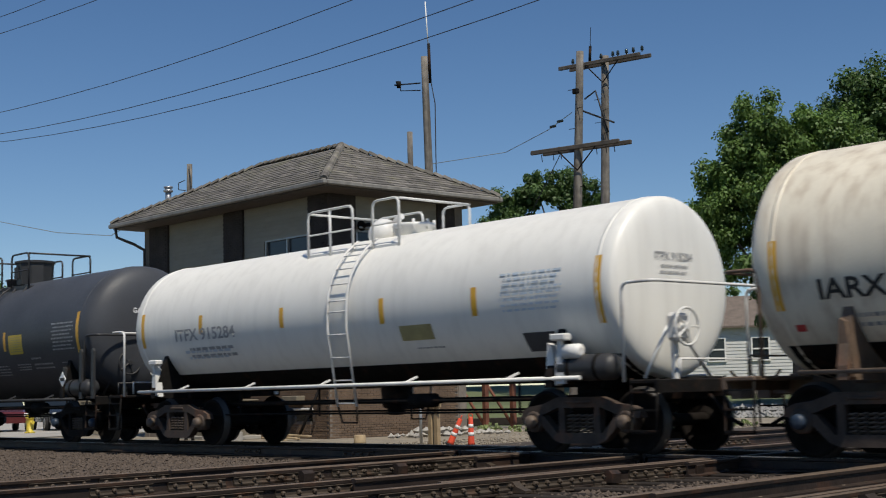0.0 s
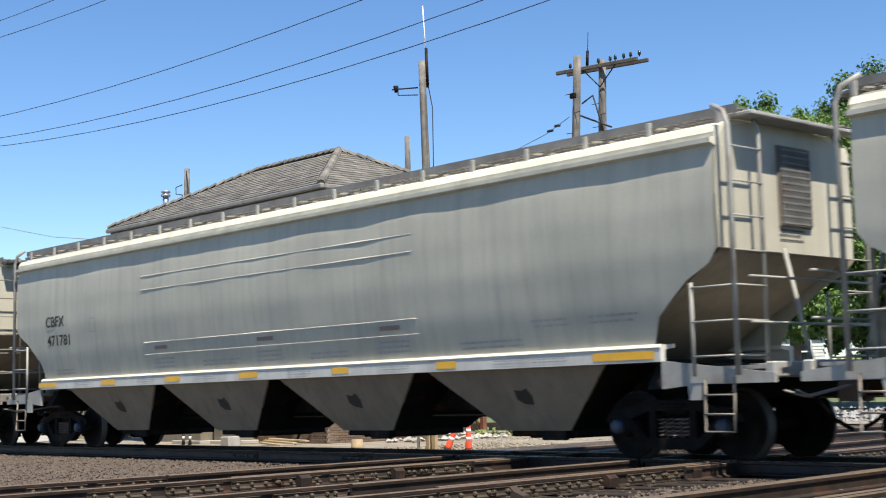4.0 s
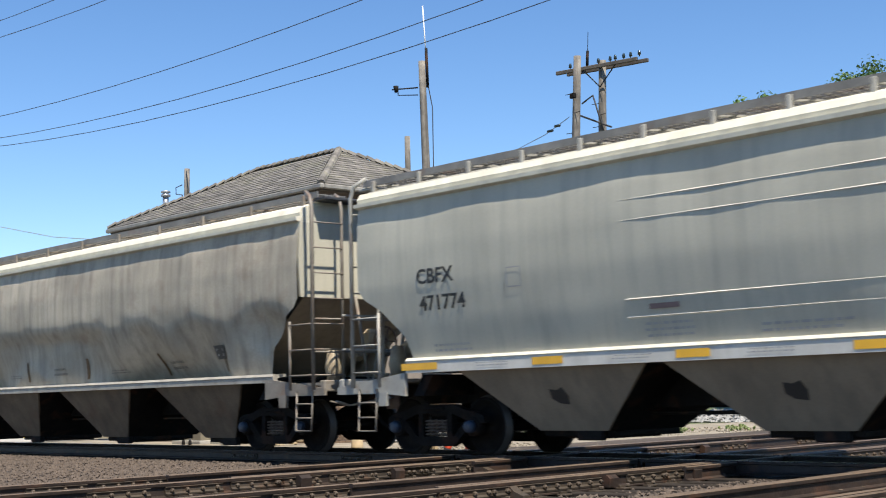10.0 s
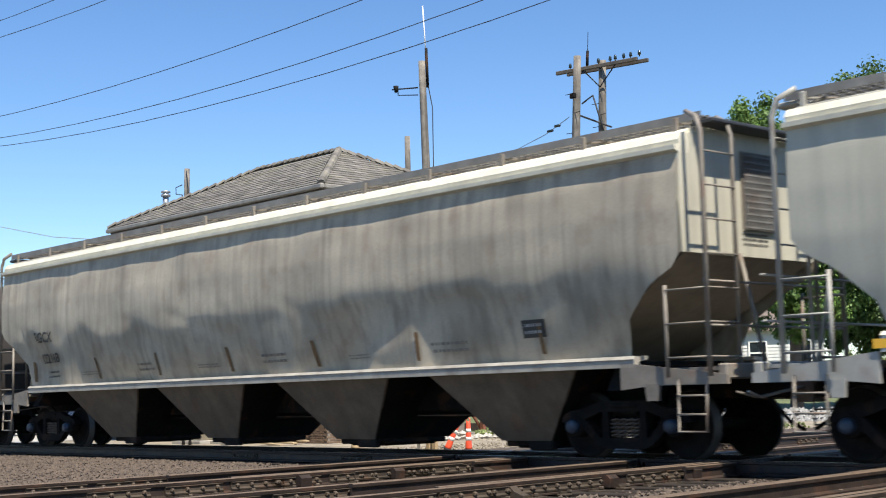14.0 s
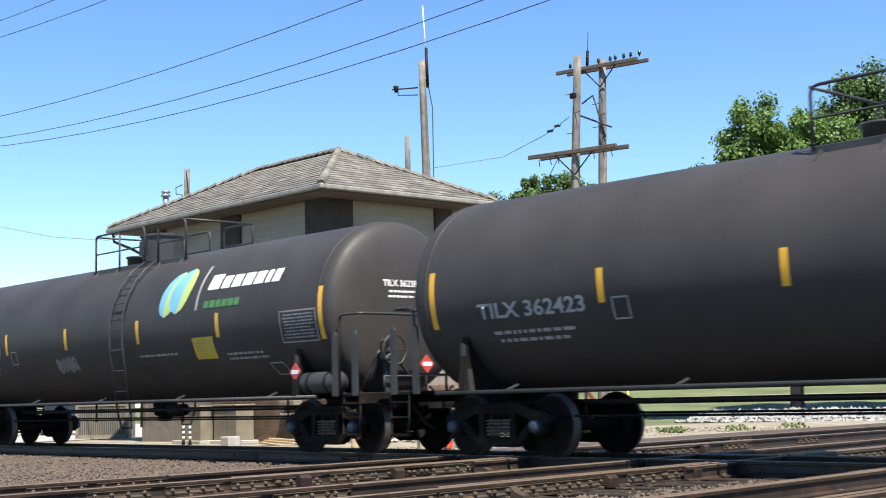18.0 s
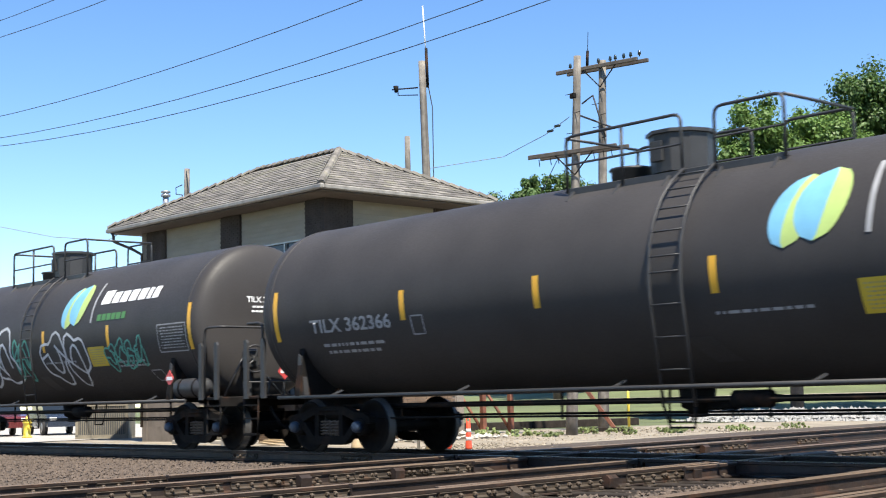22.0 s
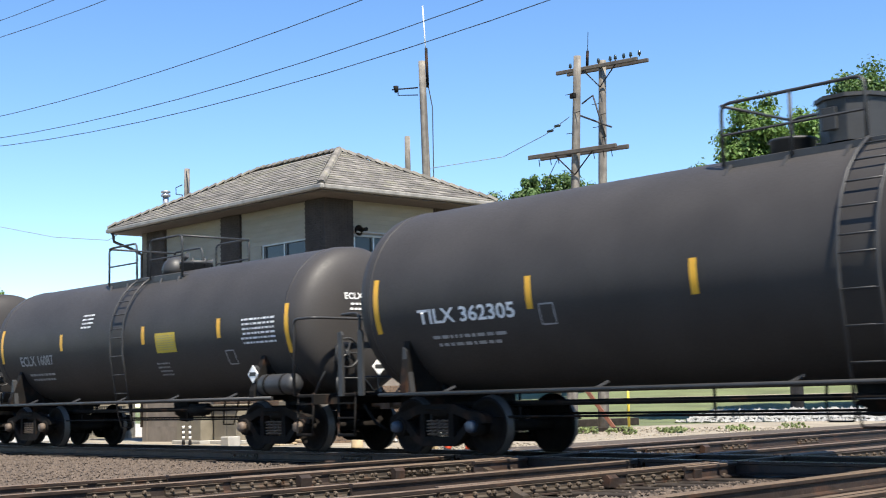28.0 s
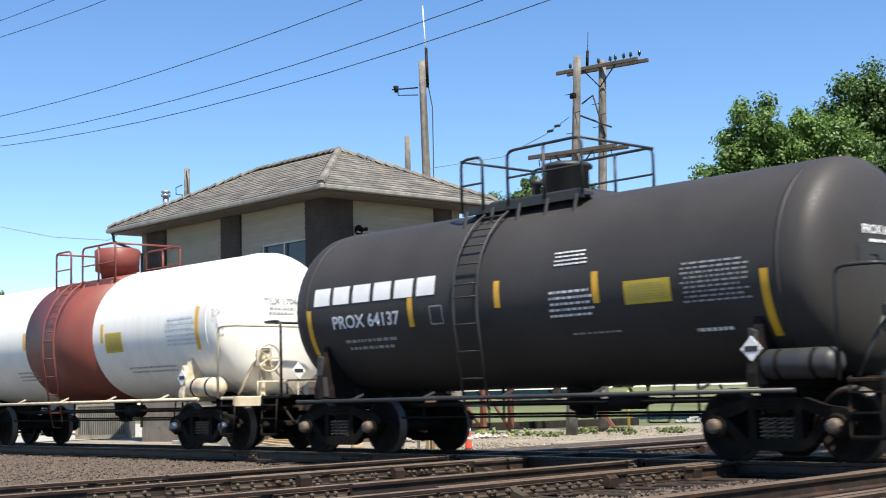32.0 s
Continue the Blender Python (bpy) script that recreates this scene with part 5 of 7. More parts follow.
ME_BRAKEWHEEL = brake_wheel_mesh()


def rung_ladder(car, x, w, bottom, top, y, mat_, side, n, curve, tuck=0.2):
    """A ladder that follows a tank's side: two stiles tucked in below the belly line, and rungs as sub-parts."""
    knee = top - 0.35
    out = lambda z: y - tuck * max(0.0, (knee - z) / (knee - bottom))
    b = Build()
    for dx in (-w / 2, w / 2):
        b.tube([(x + dx, side * out(bottom), bottom), (x + dx, side * y, knee), (x + dx, side * y, top)] + [(x + dx, side * p[0], p[1]) for p in curve], 0.022, 6)
    lad = part("ladder", b, mat_, car)
    rung = Build().tube([(-w / 2, 0, 0), (w / 2, 0, 0)], 0.013, 6).mesh("rung")
    rung.materials.append(mat_)
    for i in range(n):
        z = bottom + 0.06 + (top - bottom - 0.1) * i / (n - 1)
        part("rung", rung, mat_, lad, loc=(x, side * out(z), z))
    for p, q in zip([(y, top)] + curve[:-1], curve):
        part("rung", rung, mat_, lad, loc=(x, side * (p[0] + q[0]) / 2, (p[1] + q[1]) / 2))
    return lad


def bow_rail(path, r=0.024, n=6):
    """A handrail with rounded corners."""
    pts = []
    p = [Vector(q) for q in path]
    for i, q in enumerate(p):
        if 0 < i < len(p) - 1:
            a, c = (p[i - 1] - q), (p[i + 1] - q)
            k = min(0.13, a.length * 0.4, c.length * 0.4)
            a, c = a.normalized() * k, c.normalized() * k
            pts += [q + a * (1 - t) ** 2 + c * t ** 2 for t in (0, 0.33, 0.67, 1)]
        else:
            pts.append(q)
    return Build().tube(pts, r, n)


def tank_car(name, label, x0, L, r, zc, seam, skin_mat, fit_mat, bands, bar_z, top, ladder_x, marks, red_caps=False, deep_head=0.55, rusty=False, end_mark=True, extra=None, placard=None, frame_mat=None, tall_ends=False, belt=None, deck=0.2, dark_belly=False, top_mat=None, stain=False, truck_in=2.15, truck_shift=0.0, sharp=0.74, tank_mat=None, posts="both", brake=True, rail_z=2.35):
    car = thing("tank_car", label, "tank car", "freight train", loc=(x0, 0, 0))
    frame_mat, top_mat = frame_mat or M_FRAME, top_mat or fit_mat
    # shell with dished heads
    prof = [(-seam - deep_head * math.sin(radians(a)) ** sharp, r * math.cos(radians(a)) ** sharp) for a in range(90, 0, -9)]
    prof += [(-seam, r), (-seam + 0.05, r + 0.004), (-seam + 0.1, r)]
    k = max(4, round(seam / 1.2))
    prof += [(-seam + 0.1 + (2 * seam - 0.2) * i / k, r) for i in range(1, k)]
    prof += [(-a, q) for a, q in prof[:13][::-1]]
    shell = part("tank_shell", Build().lathe([(a, max(q, 0.001)) for a, q in prof], 56, "x", (0, 0, zc)), skin_mat, car)
    if belt:
        part("painted_band", Build().lathe([(belt[0], r + 0.006), (belt[1], r + 0.006)], 56, "x", (0, 0, zc)), M_RED, car, "faded red painted belt")
    # near-black sheet over the lowest quarter of the shell
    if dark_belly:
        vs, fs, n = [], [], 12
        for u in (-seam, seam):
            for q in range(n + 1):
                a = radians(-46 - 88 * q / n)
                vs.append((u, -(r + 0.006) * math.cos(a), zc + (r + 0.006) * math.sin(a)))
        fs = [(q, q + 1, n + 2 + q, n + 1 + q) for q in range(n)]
        part("dark_belly", Build().add(vs, fs, True), M_FRAME, shell, "near-black belly sheet")
    for s in (-1, 1):
        for a in (seam - 0.12,):
            part("weld_seam", Build().lathe([(s * a - 0.03, r + 0.002), (s * a, r + 0.009), (s * a + 0.03, r + 0.002)], 56, "x", (0, 0, zc)), skin_mat, shell)
    # stub sills, bolster cradles, side bars
    half = L / 2
    tc = half - truck_in
    for s in (-1, 1):
        b = Build().box((s * (half - 1.75), 0, 0.9), (2.5, 0.36, 0.32), bevel=0.02)
        b.box((s * (tc + 0.1), 0, 1.02), (0.5, 1.5, 0.22), bevel=0.03)
        part("stub_sill", b, frame_mat, car)
        b = Build()
        poly = [(-1.52, 0.95), (1.52, 0.95), (1.52, 1.12)] + [(rr * math.cos(radians(a)), zc + rr * math.sin(radians(a))) for rr in (r - 0.02,) for a in range(-25, -156, -13)] + [(-1.52, 1.12)]
        b.prism(poly, s * tc - 0.07, s * tc + 0.07, "x")
        part("cradle", b, frame_mat if not tall_ends else fit_mat, car)
        for y in (-1, 1):
            b = Build().prism([(s * tc - 0.12, 0.98), (s * tc + 0.12, 0.98), (s * tc + 0.02, zc - 0.82), (s * tc - 0.06, zc - 0.78)], y * 1.40 - 0.05, y * 1.40 + 0.05, "y")
            part("cradle_horn", b, fit_mat, car)
    for y in (-1, 1):
        part("side_bar", Build().tube([(-tc - 0.6, y * 1.5, bar_z), (tc + 0.6, y * 1.5, bar_z)], 0.032, 7), fit_mat, car)
        for i in range(5):
            u = -tc + 0.9 + (2 * tc - 1.8) * i / 4
            part("bar_bracket", Build().tube([(u, y * 1.5, bar_z), (u + 0.1, y * 1.3, bar_z + 0.1)], 0.022, 5), fit_mat, car)
    # brake gear under the belly
    part("brake_pipe", Build().tube([(-tc, -0.5, 0.8), (tc, -0.5, 0.8)], 0.045, 6).tube([(-tc + 0.8, -0.75, 0.6), (tc - 0.8, -0.75, 0.6)], 0.018, 5).tube([(-tc + 0.8, 0.5, 0.62), (tc - 1, 0.5, 0.62)], 0.02, 5), M_FRAME, car)
    for i in range(4):
        u = -tc + 1.6 + (2 * tc - 3.2) * i / 3
        part("pipe_hanger", Build().tube([(u, -0.5, 0.55), (u, -0.5, zc - r + 0.05)], 0.022, 5), M_FRAME, car)
    b = Build().lathe([(0.55, 0.02), (0.56, 0.14), (0.66, 0.16), (0.7, 0.24), (zc - r + 0.08, 0.28)], 14, "z", (0.3, 0, 0))
    b.box((0.75, 0, 0.72), (0.5, 0.14, 0.14), bevel=0.02)
    part("bottom_outlet", b, M_FRAME, car)
    sk = {y: tank_skin(r, zc, y) for y in (-1, 1)}
    for y in (-1, 1):
        for u, v0, v1 in bands:
            part("reflector", decal(sk[y], u - 0.06, u + 0.06, v0, v1, n=8), M_YELLOW, car)
    # platform, rails and fittings on top
    px0, px1, kind, *box_shift = top
    zt = zc + r
    zd = zt - deck
    yp = 0.82
    for y in (-1, 1):
        b = Build().prism([(y * 0.58, zd - 0.02), (y * yp, zd - 0.02), (y * yp, zd + 0.03), (y * 0.58, zd + 0.03)], px0, px1, "x")
        for i in range(5):
            u = px0 + 0.12 + (px1 - px0 - 0.24) * i / 4
            b.tube([(u, y * yp, zd), (u, y * (r * 0.62), zc + r * 0.77)], 0.028, 5)
        b.prism([(y * (yp - 0.03), zd - 0.07), (y * yp, zd - 0.07), (y * yp, zd + 0.06), (y * (yp - 0.03), zd + 0.06)], px0, px1, "x")
        part("platform", b, top_mat, car)
    H = 0.84
    for y in (-1, 1):
        e = y * yp
        gap0, gap1 = (ladder_x - 0.28, ladder_x + 0.28)
        for a, c2 in ((px0, gap0 if gap0 > px0 + 0.4 else None), (gap1 if gap1 < px1 - 0.4 else None, px1)):
            if a is None or c2 is None:
                continue
            part("platform_railing", bow_rail([(a, e, zd), (a, e, zd + H), (c2, e, zd + H), (c2, e, zd)]), top_mat, car)
            part("platform_railing", Build().tube([(a, e, zd + H * 0.5), (c2, e, zd + H * 0.5)], 0.018, 5), top_mat, car)
            if c2 - a > 1.3:
                part("platform_post", Build().tube([((a + c2) / 2, e, zd), ((a + c2) / 2, e, zd + H)], 0.024, 6), top_mat, car)
    for u in (px0, px1):
        part("platform_railing", bow_rail([(u, -yp, zd + H * 0.98), (u, yp, zd + H * 0.98)]), top_mat, car)
    mid = (px0 + px1) / 2 + sum(box_shift)
    if kind == "box":
        part("valve_housing", Build().lathe([(zt - 0.04, 0.45), (zt + 0.5, 0.47)], 10, "z", (mid, 0, 0), smooth=False), top_mat, car)
        part("housing_lid", Build().lathe([(zt + 0.5, 0.47), (zt + 0.51, 0.51), (zt + 0.56, 0.51), (zt + 0.58, 0.4), (zt + 0.6, 0.02)], 10, "z", (mid, 0, 0), smooth=False), top_mat, car)
        part("housing_port", Build().box((mid - 0.1, -0.44, zt + 0.26), (0.22, 0.06, 0.3), bevel=0.01), M_INK, car)
        part("manway", Build().lathe([(zt - 0.05, 0.3), (zt + 0.12, 0.3), (zt + 0.14, 0.34), (zt + 0.17, 0.32), (zt + 0.18, 0.05)], 20, "z", (mid - 0.95, 0, 0)), top_mat, car)
    elif kind == "bonnet":
        part("protective_bonnet", Build().lathe([(zt - 0.05, 0.36), (zt + 0.1, 0.38), (zt + 0.14, 0.5), (zt + 0.62, 0.52), (zt + 0.66, 0.47), (zt + 0.67, 0.02)], 28, "z", (mid, 0, 0)), M_RED, car)
    elif kind == "dome":
        part("pressure_dome", Build().lathe([(zt - 0.05, 0.27), (zt + 0.08, 0.29)] + [(zt + 0.08 + 0.29 * math.sin(radians(a)), max(0.002, 0.29 * math.cos(radians(a)))) for a in range(10, 91, 16)], 24, "z", (mid - 0.1, 0, 0)), top_mat, car)
        b = Build().lathe([(zt - 0.05, 0.32), (zt + 0.1, 0.32), (zt + 0.12, 0.36), (zt + 0.18, 0.36), (zt + 0.2, 0.02)], 24, "z", (mid + 0.75, 0, 0))
        for i in range(8):
            t = i * math.pi / 4
            b.lathe([(zt + 0.05, 0.025), (zt + 0.24, 0.025)], 6, "z", (mid + 0.75 + 0.34 * math.cos(t), 0.34 * math.sin(t), 0))
        part("manway", b, top_mat, car)
        b = Build().tube([(mid + 0.25, 0, zt), (mid + 0.25, 0, zt + 0.3), (mid + 0.4, 0, zt + 0.36)], 0.06, 8)
        part("relief_valve", b, top_mat, car)
    else:
        b = Build()
        foot = [(px0 - 0.05, 0.62, zt - 0.16), (px1 + 0.05, 0.62, zt - 0.16), (px1 - 0.35, 0.5, zt + 0.1), (px0 + 0.35, 0.5, zt + 0.1)]
        b.add([(u, q * v, z) for q in (-1, 1) for u, v, z in foot], [(0, 1, 2, 3), (4, 5, 6, 7), (3, 2, 6, 7), (0, 3, 7, 4), (1, 2, 6, 5)])
        part("crash_skirt", b, top_mat, car)
        part("valve_housing", Build().lathe([(zt + 0.05, 0.34), (zt + 0.5, 0.34), (zt + 0.52, 0.4), (zt + 0.56, 0.4), (zt + 0.6, 0.34), (zt + 0.61, 0.02)], 24, "z", (mid + 0.25, 0, 0)), top_mat, car)
        part("relief_valve", Build().lathe([(zt + 0.05, 0.06), (zt + 0.35, 0.06), (zt + 0.37, 0.1), (zt + 0.45, 0.1), (zt + 0.47, 0.02)], 12, "z", (mid - 0.5, 0.1, 0)), top_mat, car)
    # ladders
    curve = [((r + 0.09) * math.cos(radians(a)), zc + (r + 0.09) * math.sin(radians(a))) for a in range(12, 61, 12)]
    for y in (-1, 1):
        rung_ladder(car, ladder_x * -y, 0.52, 0.72, zc, r + 0.09, top_mat, y, 5, curve)
        part("ladder_step", Build().tube([(ladder_x * -y - 0.26, y * (r - 0.11), 0.74), (ladder_x * -y - 0.2, y * (r - 0.16), 0.45), (ladder_x * -y + 0.2, y * (r - 0.16), 0.45), (ladder_x * -y + 0.26, y * (r - 0.11), 0.74)], 0.018, 6), M_FRAME, car)
    step_mat = M_FRAME
    # ends: walkway, handrails, steps, brake gear
    for s in (-1, 1):
        e = s * (half - 0.62)
        part("end_platform", Build().box((e, 0, 1.0), (0.5, 2.9, 0.06), bevel=0.015).box((e + s * 0.22, 0, 0.93), (0.06, 2.9, 0.16)), fit_mat if tall_ends else frame_mat, car)
        b = bow_rail([(e - s * 0.35, -1.42, 1.0), (e - s * 0.35, -1.42, rail_z), (e + s * 0.2, -1.42, rail_z), (e + s * 0.2, 1.42, rail_z), (e - s * 0.35, 1.42, rail_z), (e - s * 0.35, 1.42, 1.0)])
        if posts != "none":
            b.tube([(e + s * 0.2, 0.5, 1.0), (e + s * 0.2, 0.5, rail_z + 0.12)], 0.024, 6)
        part("end_handrail", b, fit_mat, car)
        if posts == "both":
            for y in (-1.46, 1.46):
                for dx in (-0.42, 0.12):
                    part("end_post", Build().prism([(e + s * dx - 0.06, 0.98), (e + s * dx + 0.06, 0.98), (e + s * dx + 0.055, 2.0), (e + s * dx + 0.02, 2.06), (e + s * dx - 0.055, 2.04)], y - 0.025, y + 0.025, "y"), fit_mat, car)
        part("end_handrail", Build().tube([(e + s * 0.2, -0.9, 1.05), (e + s * 0.2, -0.9, 1.3), (e + s * 0.2, 0.9, 1.3), (e + s * 0.2, 0.9, 1.05)], 0.02, 6), fit_mat, car)
        for y in (-1, 1):
            st = Build().tube([(e - 0.22, y * 1.42, 1.05), (e - 0.22, y * 1.46, 0.32), (e + 0.22, y * 1.46, 0.32), (e + 0.22, y * 1.42, 1.05)], 0.02, 6)
            st = part("sill_step", st, step_mat, car)
            for z in (0.345, 0.62, 0.86):
                part("tread", Build().box((e, y * 1.45, z), (0.44, 0.06, 0.025)), step_mat, st)
    if brake:
        part("brake_stand", Build().box((half - 0.78, -0.55, 1.45), (0.08, 0.1, 0.95), bevel=0.01).box((half - 0.72, -0.55, 1.75), (0.2, 0.3, 0.4), bevel=0.05), fit_mat, car)
        part("brake_wheel", ME_BRAKEWHEEL.copy(), fit_mat, car, loc=(half - 0.55, -0.55, 1.75))
    if tank_mat:
        part("air_reservoir", Build().lathe([(-0.55, 0.03), (-0.52, 0.14), (-0.44, 0.19), (0.44, 0.19), (0.52, 0.14), (0.55, 0.03)], 18, "x", (tc + 0.6, -1.32, 1.22)), tank_mat, car)
        part("reservoir_strap", Build().lathe([(-0.28, 0.196), (-0.22, 0.196)], 18, "x", (tc + 0.6, -1.32, 1.22)).lathe([(0.22, 0.196), (0.28, 0.196)], 18, "x", (tc + 0.6, -1.32, 1.22)), M_FRAME, car)
    part("brake_cylinder", Build().lathe([(-0.35, 0.05), (-0.33, 0.12), (0.25, 0.12), (0.3, 0.06), (0.6, 0.03)], 14, "x", (1.6, -0.45, 0.8)), M_FRAME, car)
    if brake:
        b = Build().tube([(half - 1.0, -0.95, 1.05), (half - 0.75, -0.62, 1.9)], 0.028, 6).tube([(half - 0.75, -0.62, 1.9), (half - 0.75, 0.2, 1.05)], 0.028, 6)
        part("brake_brace", b, fit_mat, car)
    # placards
    pm = {"red": M_PLACARD, "white": M_LETTER}.get(placard, M_LETTER)
    if placard:
        q, u = 0.16, tc
        stripe = M_LETTER if placard == "red" else M_INK
        hold = part("placard_holder", Build().prism([(u, 1.42 - q), (u + q, 1.42), (u, 1.42 + q), (u - q, 1.42)], -1.49, -1.475, "y"), pm, car, "diamond-shaped hazard placard")
        part("placard_stripe", Build().box((u, -1.493, 1.42), (0.2, 0.004, 0.07)), stripe, hold)
        u = half - 0.36
        hold = part("placard_holder", Build().prism([(0.0, 1.5 - q), (q, 1.5), (0.0, 1.5 + q), (-q, 1.5)], u, u + 0.015, "x"), pm, car)
        part("placard_bracket", Build().tube([(u - 0.02, 0, 1.0), (u - 0.02, 0, 1.5)], 0.018, 5), fit_mat, car)
        part("placard_stripe", Build().box((u + 0.018, 0, 1.5), (0.004, 0.2, 0.07)), stripe, hold)
    else:
        # capped white valve posts over the trucks instead of placards
        for u in (-tc, tc + 0.2):
            part("valve_post", Build().prism([(u - 0.09, 1.0), (u + 0.09, 1.0), (u + 0.04, 1.62), (u - 0.02, 1.62)], -1.5, -1.44, "y").box((u + 0.02, -1.47, 1.66), (0.3, 0.16, 0.1), bevel=0.02), fit_mat, car)
        part("control_valve", Build().lathe([(-0.16, 0.05), (-0.14, 0.11), (0.12, 0.11), (0.15, 0.05)], 14, "x", (tc + 0.42, -1.42, 1.45)), fit_mat, car)
    # lettering
    if marks:
        lettering("reporting_mark", marks["words"], sk[-1], marks["u"], marks["v"], marks["h"], marks["w"], marks["mat"], car)
        part("small_print", small_print(sk[-1], marks["u"] + 0.2, marks["v"] - 0.42, marks["w"] * 0.8, 0.26, 2, 7), M_BLUEGREY if skin_mat == M_WHITETANK else M_FADED, car)
    def head(y, z, lift=0.006):
        rr = min(0.999, math.hypot(y, z) / r)
        return (seam + deep_head * (1 - rr ** (2 / sharp)) ** (sharp / 2) + lift, y, zc + z)

    if end_mark:
        em = M_FADED if skin_mat in (M_WHITETANK, M_CREAMTANK) else M_LETTER
        lettering("end_mark", marks["words"], head, -0.5, 0.36, 0.12, 0.85, em, car)
        part("end_print", small_print(head, -0.4, 0.14, 0.62, 0.18, 2, 17), em, car)
    if stain:
        b = Build()
        for k, (y, z, w, h) in enumerate(((-0.6, 0.1, 0.95, 0.12), (-0.62, -0.02, 0.26, 0.14), (-0.1, 0.0, 0.3, 0.12), (0.1, 0.16, 0.35, 0.08), (-0.2, 0.04, 0.12, 0.08))):
            decal(head, y, y + w, z, z + h, slant=-0.04, n=3, m=5, lift=0.01 + 0.001 * k, b=b)
        part("tar_stain", b, M_INK, shell, "ragged black stain on the head")
    couplers(car, half)
    trucks(car, tc, rusty, ME_CAPR if red_caps else None, truck_shift)
    if extra:
        extra(car, sk[-1])
    return car


def hopper_car(name, label, at, mark, grimy, seed, L=21.77):
    car = thing("hopper_car", label, "hopper car", "freight train", loc=(at, 0, 0))
    rng = random.Random(seed)
    skin_mat = M_GRIME if grimy else M_HOPPER
    fit, base = (M_FITGRIME, 1.36) if grimy else (M_LADDER, 1.5)
    half, end = L / 2, 10.1 if grimy else (9.8 if seed == 1 else 9.98)
    ladder_at, sill_end = ({1: 10.5, -1: 10.2}, 9.2) if grimy else ({1: end + 0.24, -1: end + 0.2}, end - 1.02)
    dent = {3: 0.5, 4: 0.3, 6: 0.42, 8: 0.25}.get(seed, 0.3)

    def fold(x):
        """The height at which a dented sheet breaks inwards."""
        q = Vector((x * 0.42 + seed * 9.7, seed * 2.0, 0))
        return 2.3 + 0.42 * (1 - 2.4 * abs(noise.noise(q))) + 0.1 * noise.noise(Vector((x * 1.7, seed * 5.0, 1)))

    def surf(x, z):
        """Half the car's width on the side sheet, with its buckles."""
        near = min(1.0, (end - abs(x)) / 0.6) if abs(x) < end else 0.0
        top = min(1.0, max(0.0, (4.05 - z) / 0.25))
        if grimy:
            w = float(np.interp(z, [1.36, 2.2, 2.8, 3.3, 3.75, 4.05], [1.52, 1.57, 1.605, 1.61, 1.58, 1.53]))
            zb = fold(x) * near + 2.2 * (1 - near)
            w -= dent * min(1.3, max(0.4, 0.75 + 1.2 * noise.noise(Vector((x * 0.55, seed * 3.0, z * 0.5))))) * max(0.0, zb - z) * min(1.0, max(0.0, (zb - z) / 0.3))
            w -= dent * 0.3 * max(0.0, 0.22 - abs(noise.noise(Vector((x * 0.5 + z * 0.55, seed * 4.1, z * 0.7))))) * min(1.0, max(0.0, (2.9 - z) / 0.4)) * near
            d = 0.02 * noise.noise(Vector((x * 0.8 + seed * 7.3, 5, z * 0.9))) + 0.007 * noise.noise(Vector((x * 3.0 + seed, 2, z * 1.5)))
        else:
            w = float(np.interp(z, [1.5, 2.1, 2.7, 3.3, 3.75, 4.05], [1.42, 1.53, 1.595, 1.61, 1.595, 1.56]))
            d = 0.012 * noise.noise(Vector((x * 0.7 + seed * 7.3, 5, z * 0.8))) + 0.005 * noise.noise(Vector((x * 2.1 + seed * 3.1, 5, z * 1.3)))
        return w + d * near * top

    def wide(z):
        return surf(11.0, z)

    def floor_at(x):
        return float(np.interp(abs(x) * 10.1 / end, [0, 8.9, 9.05, 9.55, 10.0, 10.1], [base, base, 1.9, 2.32, 2.55, 2.7]))

    # side sheets, a little buckled between the posts
    for s in (-1, 1):
        xs = sorted({round(-end + 2 * end * i / 150, 3) for i in range(151)} | {q * end / 10.1 for q in (-9.05, 9.05, -8.9, 8.9)})
        n, vs, fs = 34 if s < 0 and grimy else 20, [], []
        for x in xs:
            lo = floor_at(x)
            for j in range(n + 1):
                z = lo + (4.05 - lo) * j / n
                vs.append((x, s * surf(x, z), z))
        for i in range(len(xs) - 1):
            fs += [(i * (n + 1) + j, (i + 1) * (n + 1) + j, (i + 1) * (n + 1) + j + 1, i * (n + 1) + j + 1) for j in range(n)]
        part("side_sheet", Build().add(vs, fs, True), skin_mat, car)
        # roof edge, side sill
        e = wide(4.05)
        part("roof_edge", Build().prism([(s * (e - 0.01), 4.03), (s * (e + 0.09), 4.06), (s * (e + 0.095), 4.12), (s * (e + 0.005), 4.14), (s * (e + 0.015), 4.2), (s * (e - 0.05), 4.3), (s * (e - 0.2), 4.3), (s * (e - 0.2), 4.03)], -end - 0.02, end + 0.02, "x"), M_TRIM, car)
        sy = 1.5 if grimy else wide(1.5) + 0.1
        part("side_sill", Build().prism([(s * (sy - a), base + z) for a, z in ((0.1, -0.19 + 0.08 * grimy), (0, -0.19 + 0.08 * grimy), (0, -0.01), (0.03, 0.03), (0.3, 0.05), (0.3, 0), (0.1, -0.03))], -8.9, sill_end, "x"), M_GRIMESILL if grimy else M_SILL, car)
        part("sill_lip", Build().prism([(s * (sy + a), base + z) for a, z in ((0.004, -0.015), (0.012, 0), (-0.03, 0.045), (-0.05, 0.036))], -8.9, sill_end, "x"), M_GRIMESILL if grimy else M_TRIM, car)
